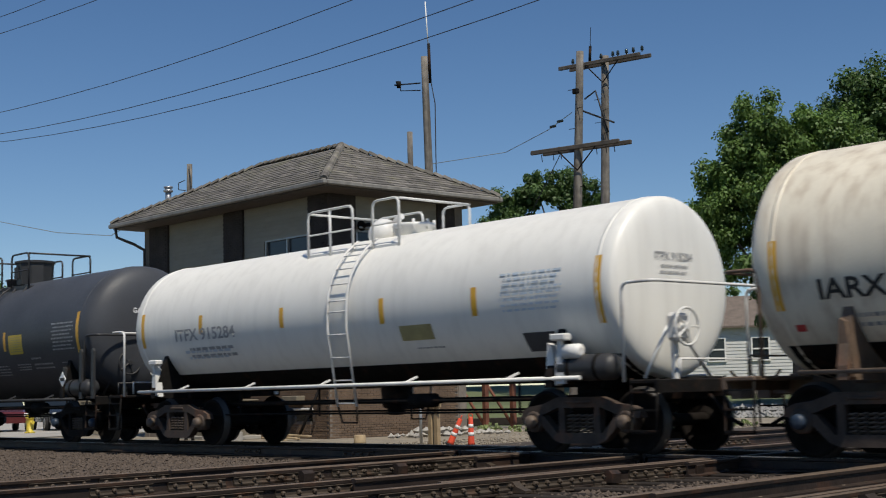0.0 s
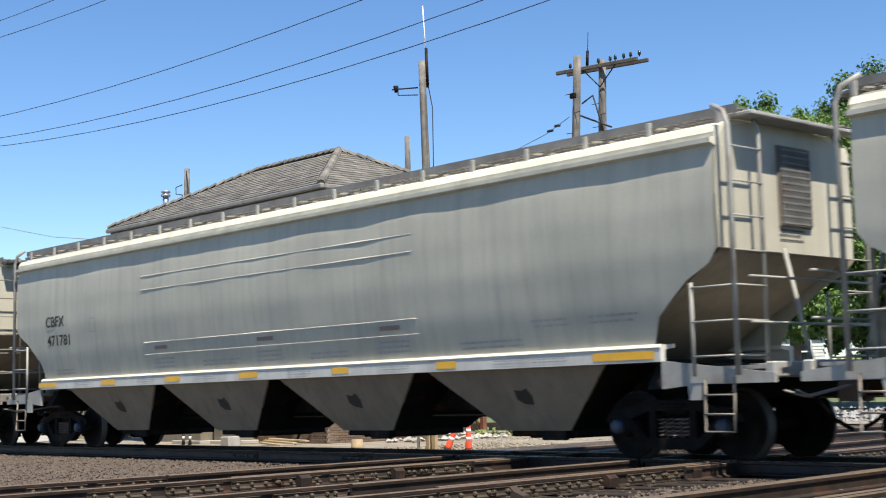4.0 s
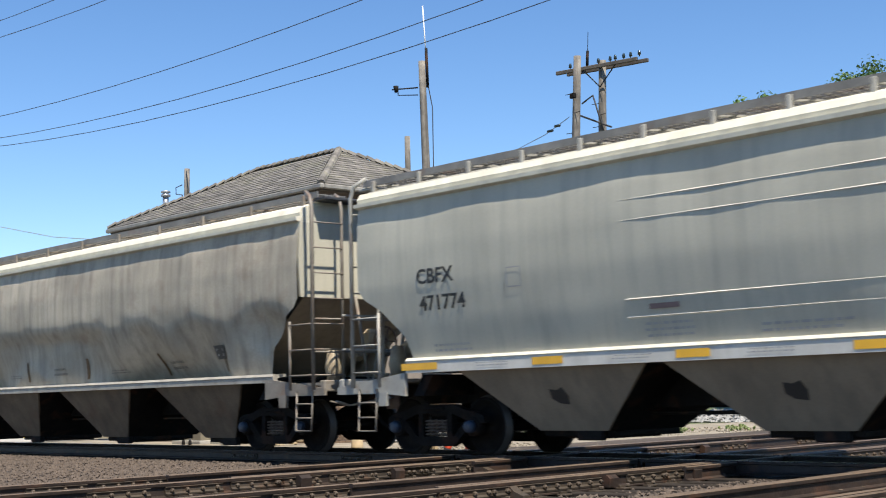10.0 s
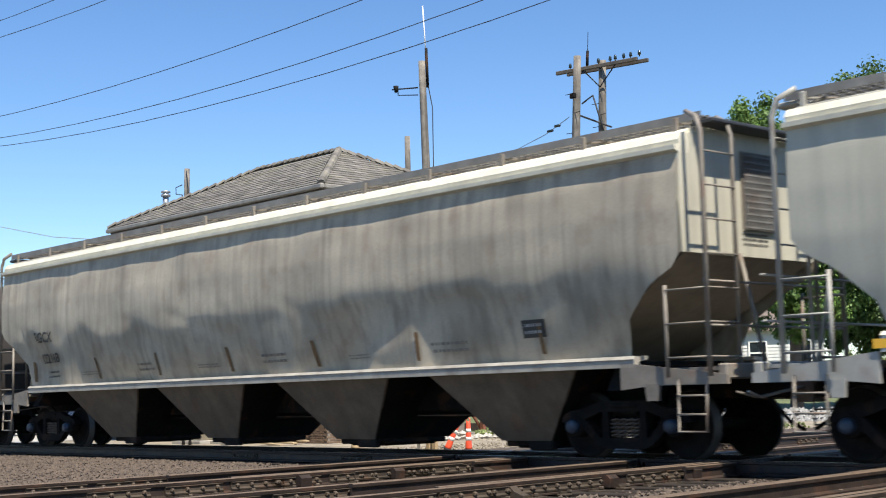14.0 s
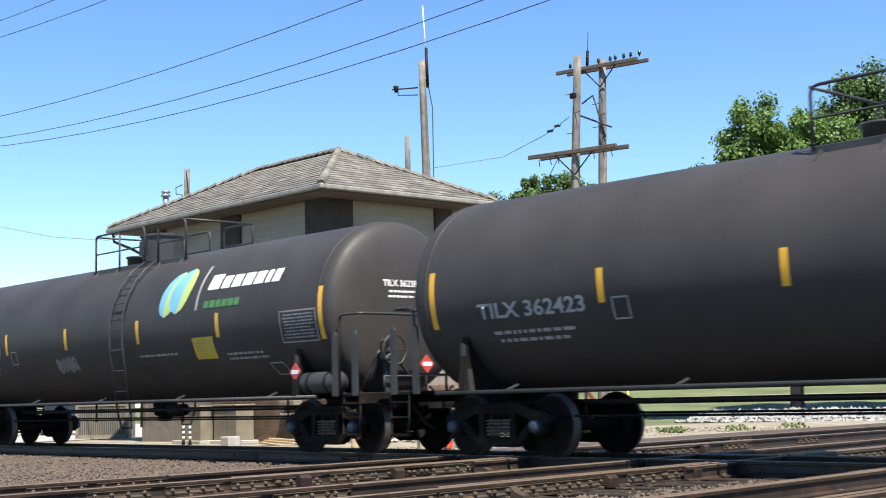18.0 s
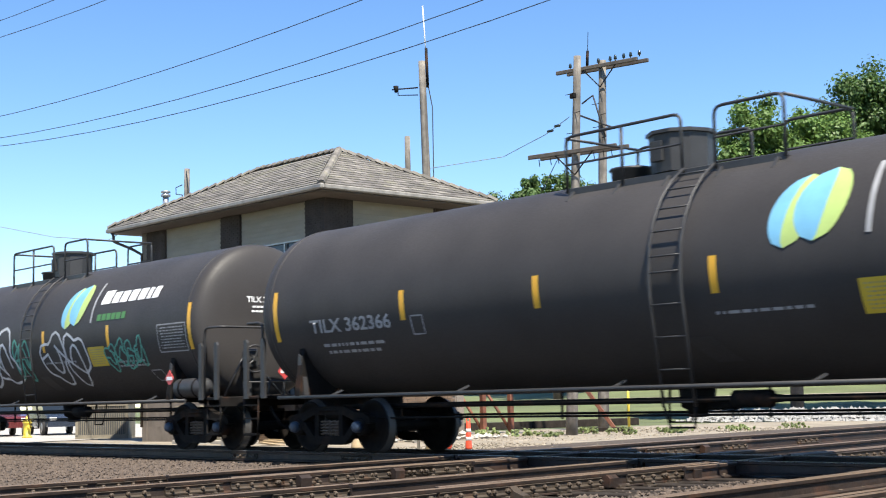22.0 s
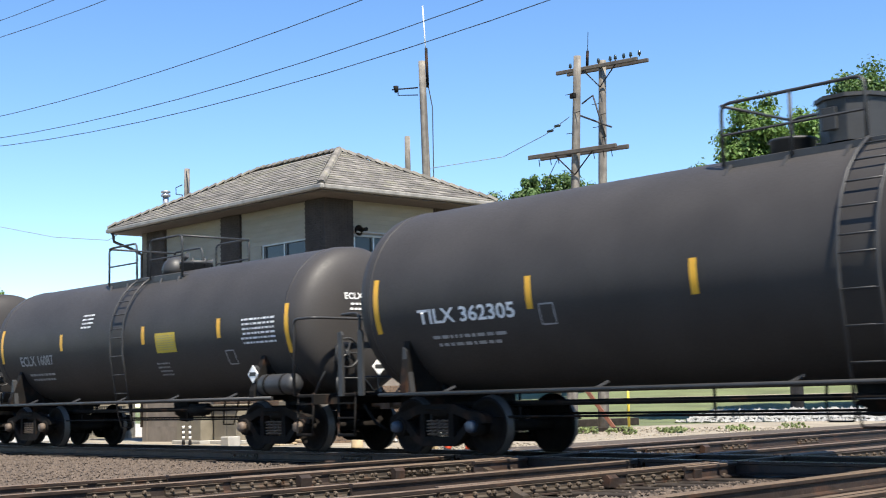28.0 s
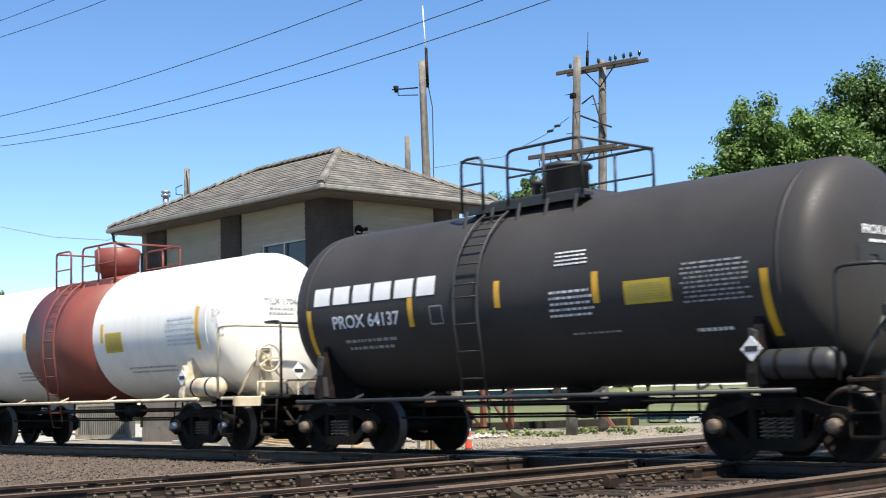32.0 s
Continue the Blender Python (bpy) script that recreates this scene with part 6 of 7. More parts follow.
        for i in range(13 if grimy else 18):
            u = -9.9 + 19.8 * i / (12 if grimy else 17)
            part("walkway_post", Build().box((u, s * 1.3, 4.39), (0.075, 0.05, 0.3), bevel=0.01).tube([(u, s * 1.3, 4.46), (u + 0.35, s * 0.85, 4.46)], 0.018, 5), fit, car)
        g = Build()
        for y in (0.66, 0.81, 0.96, 1.11):
            g.box((0, s * y, 4.52), (2 * end + 0.4, 0.02, 0.035))
        for k in range(140):
            g.box((-end - 0.15 + (2 * end + 0.3) * k / 139, s * 0.96, 4.522), (0.045, 0.6, 0.02))
        part("walkway", g.prism([(s * 1.27, 4.465), (s * 1.285, 4.465), (s * 1.285, 4.575), (s * 1.27, 4.575)], -end - 0.2, end + 0.2, "x"), M_WALK, car, "grey steel grating walkway")
    roof = [(-1.4, 4.28)] + [(1.42 * math.sin(radians(a)), 4.28 + 0.22 * math.cos(radians(a))) for a in range(-80, 81, 16)] + [(1.4, 4.28)]
    part("roof", Build().prism(roof, -end, end, "x", True), M_TRIM, car)
    for i in range(3):
        part("hatch_cover", Build().prism([(-0.3, 4.47), (0.3, 4.47), (0.26, 4.56), (-0.26, 4.56)], -9 + 6.2 * i, -3.2 + 6.2 * i, "x"), M_LADDER, car)
    # ends
    for s in (-1, 1):
        out = [(-1.54, 2.72), (1.54, 2.72), (1.58, 3.4), (1.54, 4.05), (1.35, 4.3), (0.7, 4.42), (-0.7, 4.42), (-1.35, 4.3), (-1.54, 4.05), (-1.58, 3.4)]
        part("end_sheet", Build().prism(out, s * (end - 0.04), s * (end + 0.02), "x"), M_HOPPER, car)
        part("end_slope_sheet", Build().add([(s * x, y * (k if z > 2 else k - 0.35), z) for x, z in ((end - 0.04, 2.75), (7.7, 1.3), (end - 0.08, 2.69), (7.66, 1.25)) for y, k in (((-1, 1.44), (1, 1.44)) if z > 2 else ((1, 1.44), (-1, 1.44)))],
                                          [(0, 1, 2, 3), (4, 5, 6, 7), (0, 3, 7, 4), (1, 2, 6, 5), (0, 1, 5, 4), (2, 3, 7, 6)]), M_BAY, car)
        g = Build().box((s * (end + 0.2), 0, 4.44), (0.36, 2.5, 0.06), bevel=0.015)
        part("roof_step", g, M_FITTING if grimy else M_LADDER, car)
        g = Build()
        for k in range(12):
            g.box((s * (end + 0.07), -0.18 + 0.06 * k, 3.62), (0.025, 0.02, 1.05)).box((s * (end + 0.075), 0.15, 3.12 + 0.09 * k), (0.02, 0.7, 0.02))
        panel = part("end_grating", g, M_WALK, car, "dark steel mesh panel on the car's end")
        part("backing", Build().box((s * (end + 0.035), 0.15, 3.62), (0.02, 0.74, 1.1)), M_FITGRIME, panel)
        sk_end = lambda u, v, lift=0.006: (s * (end + 0.02 + lift), u, v)
        part("end_print", small_print(sk_end, -0.25, 2.86, 0.6, 0.2, 3, seed), M_INK, car)
        part("end_sill", Build().box((s * 10.62, 0, 1.16), (0.14, 2.96, 0.2), bevel=0.02).box((s * 9.9, 0, 1.2), (1.5, 2.7, 0.05)), fit, car)
        for y0 in (-1.5, 1.44):
            part("shear_plate", Build().prism([(s * 8.95, 0.95), (s * 9.5, 1.0), (s * 10.7, 1.0), (s * 10.7, 1.12), (s * 8.95, 1.32)], y0, y0 + 0.06, "y"), fit, car)
        part("center_sill", Build().box((s * 9.1, 0, 0.98), (3.1, 0.36, 0.34), bevel=0.02), M_FRAME, car)
        part("body_bolster", Build().prism([(-1.4, 0.95), (1.4, 0.95), (1.2, 1.28), (-1.2, 1.28)], s * 8.62, s * 8.86, "x"), M_FRAME, car)
        for y in (-1, 1):
            stl, lx = Build(), ladder_at[s]
            for yy, rr in ((1.57, 0.036), (0.92, 0.03)):
                stl.tube([(s * lx, y * yy, 1.1), (s * lx, y * yy, 4.25), (s * (lx - 0.08), y * (yy - 0.02), 4.45), (s * (lx - 0.3), y * (yy - 0.1), 4.56)], rr, 6)
            stl.tube([(s * (lx - 0.68), y * 1.57, 1.1), (s * (lx - 0.68), y * 1.57, 2.3)], 0.026, 6)
            lad = part("corner_ladder", stl, fit, car)
            rung = Build().tube([(0, -0.325, 0), (0, 0.325, 0)], 0.014, 6).mesh("rung")
            rung.materials.append(fit)
            for k in range(7):
                part("rung", rung, fit, lad, loc=(s * (lx + 0.02), y * 1.245, 1.35 + 0.44 * k))
            rng2 = Build().tube([(-0.34, 0, 0), (0.34, 0, 0)], 0.014, 6).mesh("rung")
            rng2.materials.append(fit)
            for k in range(3):
                part("rung", rng2, fit, lad, loc=(s * (lx - 0.34), y * 1.58, 1.35 + 0.44 * k))
            x0, x1 = s * (lx - 0.55), s * (lx - 0.1)
            st = part("sill_step", Build().tube([(x0, y * 1.52, 1.08), (x0, y * 1.55, 0.4), (x1, y * 1.55, 0.4), (x1, y * 1.52, 1.08)], 0.018, 6), M_FITGRIME, car)
            for z in (0.62, 0.86):
                part("tread", Build().tube([(x0, y * 1.545, z), (x1, y * 1.545, z)], 0.014, 6), M_FITGRIME, st)
        for z in (2.32, 1.75):
            part("end_rail", Build().tube([(s * 10.45, -1.57, z), (s * 10.5, 1.57, z)], 0.018, 6), fit, car)
        part("end_post", Build().tube([(s * 10.5, -0.35, 1.2), (s * 10.15, -0.35, 2.75)], 0.03, 6), fit, car)
        part("uncoupling_lever", Build().tube([(s * 10.8, -1.45, 0.9), (s * 10.85, -1.1, 0.82), (s * 10.85, -0.1, 0.95)], 0.016, 5), fit, car)
        part("jacking_lug", Build().prism([(s * 9.5 - 0.09, 0.8), (s * 9.5 + 0.09, 0.8), (s * 9.5 + 0.12, 1.02), (s * 9.5 - 0.12, 1.02)], -1.52, -1.46, "y"), fit, car)
    # brake gear at one end
    q = 1 if seed in (4, 6, 7) else -1
    part("brake_wheel", ME_BRAKEWHEEL.copy(), M_COUPLER, car, loc=(10.42 * q, 0.1, 1.95)).rotation_euler = (0, 0, math.pi if q < 0 else 0)
    part("brake_valve", Build().box((q * 10.2, 0.0, 1.98), (0.3, 0.34, 0.4), bevel=0.08).box((q * 10.15, -0.35, 1.75), (0.25, 0.3, 0.3), bevel=0.08).lathe([(1.2, 0.1), (1.5, 0.16), (1.8, 0.1)], 12, "z", (q * 10.0, -0.75, 0)), M_BRAKETAN, car)
    part("brake_rod", Build().tube([(q * 10.25, 0.1, 2.9), (q * 10.2, 0.1, 1.9), (q * 10.15, 0.0, 1.1)], 0.025, 5), M_LADDER, car)
    # discharge bays
    zb0, hb, wb = (0.24, 0.52, 1.56) if grimy else (0.39, 0.66, 1.86)
    ztop = 1.27 if grimy else 1.33
    for c in (-5.63, -1.77, 2.38, 6.5) if grimy else (-5.95, -1.98, 2.02, 6.05):
        for y in (-1, 1):
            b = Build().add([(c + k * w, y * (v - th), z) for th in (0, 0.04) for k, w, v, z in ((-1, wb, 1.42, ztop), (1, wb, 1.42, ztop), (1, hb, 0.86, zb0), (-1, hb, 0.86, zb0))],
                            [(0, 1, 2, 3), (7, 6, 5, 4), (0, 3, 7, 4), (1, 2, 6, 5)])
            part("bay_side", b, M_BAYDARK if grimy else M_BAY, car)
        # down-facing bay slopes, with their shade put into a near-black colour
        for q in (-1, 1):
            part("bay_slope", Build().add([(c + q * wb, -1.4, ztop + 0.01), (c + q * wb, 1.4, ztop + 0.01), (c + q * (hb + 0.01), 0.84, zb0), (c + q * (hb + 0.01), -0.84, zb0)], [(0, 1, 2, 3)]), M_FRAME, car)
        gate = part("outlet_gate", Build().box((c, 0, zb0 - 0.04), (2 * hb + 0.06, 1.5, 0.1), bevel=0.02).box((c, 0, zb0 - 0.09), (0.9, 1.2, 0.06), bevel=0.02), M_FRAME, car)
        part("gate_box", Build().box((c + 0.3, -0.8, zb0 - 0.06), (0.5, 0.12, 0.16), bevel=0.02), M_FRAME, gate)
        if not grimy:
            part("bay_patch", Build().add([(c + a, -(0.86 + 0.56 * (z - zb0) / (ztop - zb0)) - 0.006, z) for a, z in ((-0.12, 1.0), (0.02, 0.98), (0.14, 1.02), (0.2, 0.9), (0.17, 0.77), (-0.02, 0.79), (-0.14, 0.86))], [(0, 1, 2, 3, 4, 5, 6)]), M_INK, car, "black oily patch")
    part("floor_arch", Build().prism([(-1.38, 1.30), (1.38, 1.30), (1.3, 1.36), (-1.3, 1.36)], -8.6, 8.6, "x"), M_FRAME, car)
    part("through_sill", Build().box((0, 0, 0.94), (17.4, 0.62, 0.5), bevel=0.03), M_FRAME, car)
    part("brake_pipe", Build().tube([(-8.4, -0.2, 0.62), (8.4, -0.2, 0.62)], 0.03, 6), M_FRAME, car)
    skin = lambda u, v, lift=0.006: (u, -(surf(u, v) + lift * 0.6), v)
    wall = lambda u, v, lift=0.006: (u, -(sy + lift), v)
    if grimy:
        lettering("reporting_mark", mark[0], lambda u, v, lift=0: skin(u, v, 0.056), -8.38, 2.36, 0.24, 0.86, M_INK, car)
        lettering("car_number", mark[1], lambda u, v, lift=0: skin(u, v, 0.034), -8.42, 1.9, 0.22, 1.1, M_INK, car)
        part("small_print", small_print(lambda u, v, lift=0: skin(u, v, 0.034), -8.3, 1.55, 0.9, 0.2, 2, seed), M_INK, car)
        for u in (-8.82, -5.9, -3.3, -0.8, 1.9, 4.7, 7.4):
            part("reflector_strip", decal(lambda a, v, lift=0: skin(a, v, 0.032), u, u + 0.08, 1.5, 1.95, slant=-0.02, n=4), M_AMBERRUST, car)
        pu = 8.0 if seed < 5 else 7.05
        panel = part("data_panel", decal(skin, pu, pu + 0.5, 1.74, 2.0, n=3, lift=0.032), M_INK, car)
        part("panel_print", small_print(lambda u, v, lift=0: skin(u, v, 0.04), pu + 0.04, 1.77, 0.4, 0.2, 2, seed), M_FADED, panel)
        for i in range(6):
            u = -6.5 + i * 2.3
            part("small_print", small_print(lambda a, v, lift=0: skin(a, v, 0.034), u, 1.58, 0.8, 0.1 + 0.12 * (i % 2), 2, seed + i), M_FITGRIME, car)
    else:
        lettering("reporting_mark", mark[0], lambda u, v, lift=0: skin(u, v, 0.02), -8.5, 2.68, 0.24, 0.86, M_INK, car)
        lettering("car_number", mark[1], lambda u, v, lift=0: skin(u, v, 0.02), -8.48, 2.26, 0.24, 1.05, M_INK, car)
        part("outlined_square", ring_path(lambda u, v, lift=0: skin(u, v, 0.02), [(-6.5, 2.5), (-6.22, 2.5), (-6.22, 2.78), (-6.5, 2.78), (-6.5, 2.5)], 0.02), M_FADED, car)
        for v in (3.5, 3.22, 2.16, 1.92):
            part("stiffener", Build().prism([(-wide(v) + 0.02, v - 0.025), (-wide(v) - 0.012, v), (-wide(v) + 0.02, v + 0.025)], -4.3, 4.12, "x"), M_SILL, car)
        for u, v in ((-3.9, 1.98), (-0.3, 1.98), (3.2, 1.98)):
            part("maroon_notice", decal(skin, u, u + 0.5, v + 0.03, v + 0.1, n=2, lift=0.03), M_REDL, car)
            part("small_print", small_print(lambda a, b2, lift=0: skin(a, b2, 0.02), u - 0.15, 1.62, 0.85, 0.24, 3, seed), M_FADED, car)
        for u, w in ((5.2, 1.0), (6.6, 0.8), (7.7, 0.9), (-8.3, 0.9), (-2.2, 1.3), (1.2, 1.2), (5.0, 1.4)):
            part("small_print", small_print(lambda a, b2, lift=0: skin(a, b2, 0.02), u, 1.6 + 0.25 * (u > 6), w, 0.16, 2, seed + int(u * 3)), M_FADED, car)
        for u, w in ((-9.0, 0.85), (-6.1, 0.6), (-3.5, 0.55), (-0.9, 0.6), (1.9, 0.45), (4.55, 0.45), (end - 2.2, 1.08)):
            part("reflector", decal(wall, u, u + w, 1.35, 1.46, n=1), M_YELLOW, car)
        for u in (-7.3, -4.6, -2.4, 0.6, 3.2, 5.8, 6.6):
            part("sill_print", small_print(wall, u, 1.36, 0.7, 0.08, 2, int(u * 10)), M_FADED, car)
    couplers(car, half)
    trucks(car, half - (2.28 if grimy else 2.14), False, None)
    return car


# -- the cars, from the head of the train to its tail --
def notice(car, sk, u, v, w, h, seed):
    p = part("notice", decal(sk, u, u + w, v, v + h), M_SIGNY, car, "yellow notice with black print")
    part("notice_print", small_print(sk, u + 0.05, v + 0.04, w - 0.1, h - 0.08, 7, seed), M_OLIVE, p)


def data_block(car, sk, u, v, w, h, seed, m=None, rows=6):
    part("data_print", small_print(sk, u, v, w, h, rows, seed), m or M_FADED, car)


def ethanol_paint(paint):
    def go(car, skin):
        sk = (lambda u, v, lift=0.006: skin(u + 0.3 * (u > 0.9), v, lift)) if paint.get("aft") else skin
        part("logo", ellipse(sk, 3.0, 0.6, 0.33, 0.5, 0.26, 0.0, 0.42), M_LBLUE, car, "blue and lime oval emblem")
        part("logo", ellipse(sk, 3.0, 0.6, 0.33, 0.5, 0.26, 0.36, 1.0, lift=0.008), M_LGREEN, car)
        part("logo", ellipse(sk, 3.38, 0.65, 0.36, 0.5, 0.18, 0.0, 0.66, lift=0.010), M_LBLUE, car)
        part("logo", ellipse(sk, 3.38, 0.65, 0.36, 0.5, 0.18, 0.6, 1.0, lift=0.012), M_LGREEN, car)
        part("logo_bar", ring_path(sk, [(4.04, 0.18), (4.06, 0.62), (4.08, 1.14)], 0.075), M_FADED, car)
        block_word(car, M_LETTER, sk, 4.33, 0.56, 2.35, 0.26, [1.25, 0.9, 0.95, 1.0, 0.95, 0.5, 0.75], 0.05, first=1.25)
        block_word(car, M_GREENL, sk, 4.3, 0.2, 1.2, 0.14, [0.9, 0.95, 0.9, 0.9, 1.0, 0.9], 0.02)
        notice(car, sk, 3.85, -0.78, 0.72, 0.44, 3)
        data_block(car, sk, 6.87, -0.52, 0.93, 0.46, 5, M_FADED, rows=8)
        part("panel_outline", ring_path(sk, [(6.81, -0.57), (7.86, -0.57), (7.86, -0.02), (6.81, -0.02), (6.81, -0.57)], 0.025), M_FADED, car)
        data_block(car, sk, 4.9, -0.86, 1.3, 0.2, 8, rows=2)
        data_block(car, sk, 1.7, -0.68, 1.5, 0.1, 9, rows=1)
        part("outlined_square", ring_path(sk, [(-4.1, -0.6), (-3.82, -0.6), (-3.82, -0.3), (-4.1, -0.3), (-4.1, -0.6)], 0.025), M_FADED, car)
        part("outlined_square", ring_path(sk, [(6.22, -1.22), (6.6, -1.22), (6.52, -0.95), (6.12, -0.95), (6.22, -1.22)], 0.025), M_FADED, car)
        part("tilted_notice", decal(sk, 1.42, 1.85, -1.4, -0.95, slant=-0.3), M_SIGNY if paint.get("low_notice") else M_FITTING, car)
        if paint.get("tags"):
            part("graffiti", scrawl(sk, -3.85, -1.05, 2.3, 1.05, 11, width=0.06), M_SILVER, car, "pale spray-painted loops")
            part("graffiti", scrawl(sk, -1.55, -1.15, 1.75, 1.45, 12, width=0.07), M_SILVER, car)
            part("graffiti", scrawl(sk, 1.75, -1.1, 2.0, 1.2, 13, width=0.06), M_SILVER, car)
            part("graffiti", scrawl(sk, 4.6, -0.85, 1.6, 0.6, 14), M_TEAL, car, "teal spray-painted loops")
            part("graffiti", scrawl(sk, 0.2, -1.05, 0.8, 0.95, 15, width=0.06), M_TEAL, car)
            part("graffiti", scrawl(sk, -4.95, -1.05, 1.1, 0.7, 16, width=0.06), M_TEAL, car)
            part("graffiti", scrawl(sk, -7.6, -0.52, 0.55, 0.32, 17), M_TEAL, car)
            part("graffiti", scrawl(sk, -6.5, -1.35, 2.2, 0.42, 19, width=0.05), M_BRAKETAN, car, "faint brown spray-painted loops")
        if paint.get("smudge"):
            part("graffiti", scrawl(sk, -1.9, -0.85, 0.9, 0.3, 18, width=0.08), M_WALK, car)
    return go


CARS = []
TANKN = 18.625
BANDS = [(-7.74, -0.56, 0.33), (8.0, -0.56, 0.36), (-4.28, -0.36, 0.12), (-1.31, -0.36, 0.11), (1.82, -0.37, 0.11), (4.78, -0.37, 0.09)]


def square(car, sk, u, v, a=0.28, m=None):
    part("outlined_square", ring_path(sk, [(u, v), (u + a, v), (u + a, v + a), (u, v + a), (u, v)], 0.025), m or M_FADED, car)


def white_marks(car, sk):
    data_block(car, sk, 4.32, -0.3, 1.3, 0.62, 21, M_BLUEGREY, rows=8)
    part("olive_notice", decal(sk, 1.93, 2.72, -0.62, -0.36), M_OLIVE, car, "faded olive notice")
    data_block(car, sk, 2.17, -0.8, 0.7, 0.07, 24, M_FADED, rows=1)
    part("dark_panel", decal(sk, 4.67, 5.32, -0.95, -0.62), M_NAVY, car, "dark blue panel")
    data_block(car, sk, -4.63, -0.72, 1.7, 0.3, 22, rows=2)


def cream_marks(car, sk):
    data_block(car, sk, -3.0, -0.9, 2.5, 0.5, 23, M_INK, rows=2)
    part("maroon_notice", decal(sk, -6.6, -6.46, -0.97, -0.87), M_PLACARD, car)


def navy_marks(car, sk):
    notice(car, sk, 1.93, -0.42, 0.72, 0.46, 31)
    data_block(car, sk, 4.15, -0.42, 1.05, 0.66, 32, M_FADED, rows=8)
    for k, (u, v, w, h, n) in enumerate(((-2.2, -0.98, 0.85, 0.3, 4), (0.85, -0.98, 0.8, 0.32, 4), (2.1, -0.85, 0.75, 0.2, 3), (3.0, -0.85, 0.95, 0.2, 2), (2.95, -0.6, 0.55, 0.1, 1), (4.4, -0.72, 0.3, 0.05, 1))):
        data_block(car, sk, u, v, w, h, 33 + k, M_FADED, rows=n)


def ecl_marks(car, sk):
    notice(car, sk, 1.36, -0.42, 0.76, 0.4, 41)
    data_block(car, sk, 4.42, -0.4, 1.14, 0.52, 42, M_LETTER)
    data_block(car, sk, -1.83, 0.22, 0.5, 0.36, 43, M_LETTER, rows=4)
    data_block(car, sk, 1.2, -0.95, 0.5, 0.35, 44, rows=4)
    square(car, sk, 3.83, -0.75)


def prox_marks(kind):
    def go(car, sk):
        u, v, w, h = ((-4.24, 0.12, 3.17, 0.32), (-4.22, 0.06, 2.49, 0.26), (-4.60, 0.06, 3.13, 0.3))[kind]
        block_word(car, M_LETTER, sk, u, v, w, h, [1, 1, 1.05, 1, 1.05, 1])
        square(car, sk, (-1.3, -1.75, -1.6)[kind], -0.4)
        if kind == 0:
            part("white_panel", decal(sk, 0.62, 1.32, -0.27, -0.14), M_LETTER, car)
            data_block(car, sk, 0.62, -0.6, 0.72, 0.26, 54, M_LETTER, rows=3)
            notice(car, sk, 2.05, -0.4, 0.74, 0.36, 52)
            data_block(car, sk, 3.55, -0.42, 1.1, 0.56, 51, M_FADED, rows=8)
        elif kind == 1:
            notice(car, sk, 1.52, -0.4, 0.75, 0.36, 52)
            data_block(car, sk, 3.4, -0.48, 1.1, 0.5, 52, M_INK)
            data_block(car, sk, -2.66, 0.5, 0.64, 0.26, 55, M_LETTER, rows=4)
        else:
            notice(car, sk, 2.38, -0.36, 0.8, 0.32, 52)
            data_block(car, sk, 3.33, -0.42, 1.1, 0.56, 53, M_FADED, rows=9)
            data_block(car, sk, 1.07, 0.26, 0.64, 0.24, 55, M_LETTER, rows=4)
            data_block(car, sk, 0.95, -0.48, 0.86, 0.42, 58, M_LETTER, rows=5)
        data_block(car, sk, 1.2, -0.76, 1.1, 0.07, 56, rows=1)
        data_block(car, sk, 3.45, -0.85, 0.6, 0.12, 57, M_LETTER, rows=1)
    return go


def red_white_marks(car, sk):
    notice(car, sk, 1.95, -0.42, 0.7, 0.42, 61)
    data_block(car, sk, 4.4, -0.4, 1.1, 0.6, 62, M_BLUEGREY, rows=7)
    data_block(car, sk, 2.6, -0.95, 1.0, 0.2, 63, M_FADED, rows=2)
    data_block(car, sk, 3.6, -0.95, 1.0, 0.2, 64, M_FADED, rows=2)
    data_block(car, sk, -2.6, -1.0, 1.0, 0.3, 65, M_FADED, rows=3)


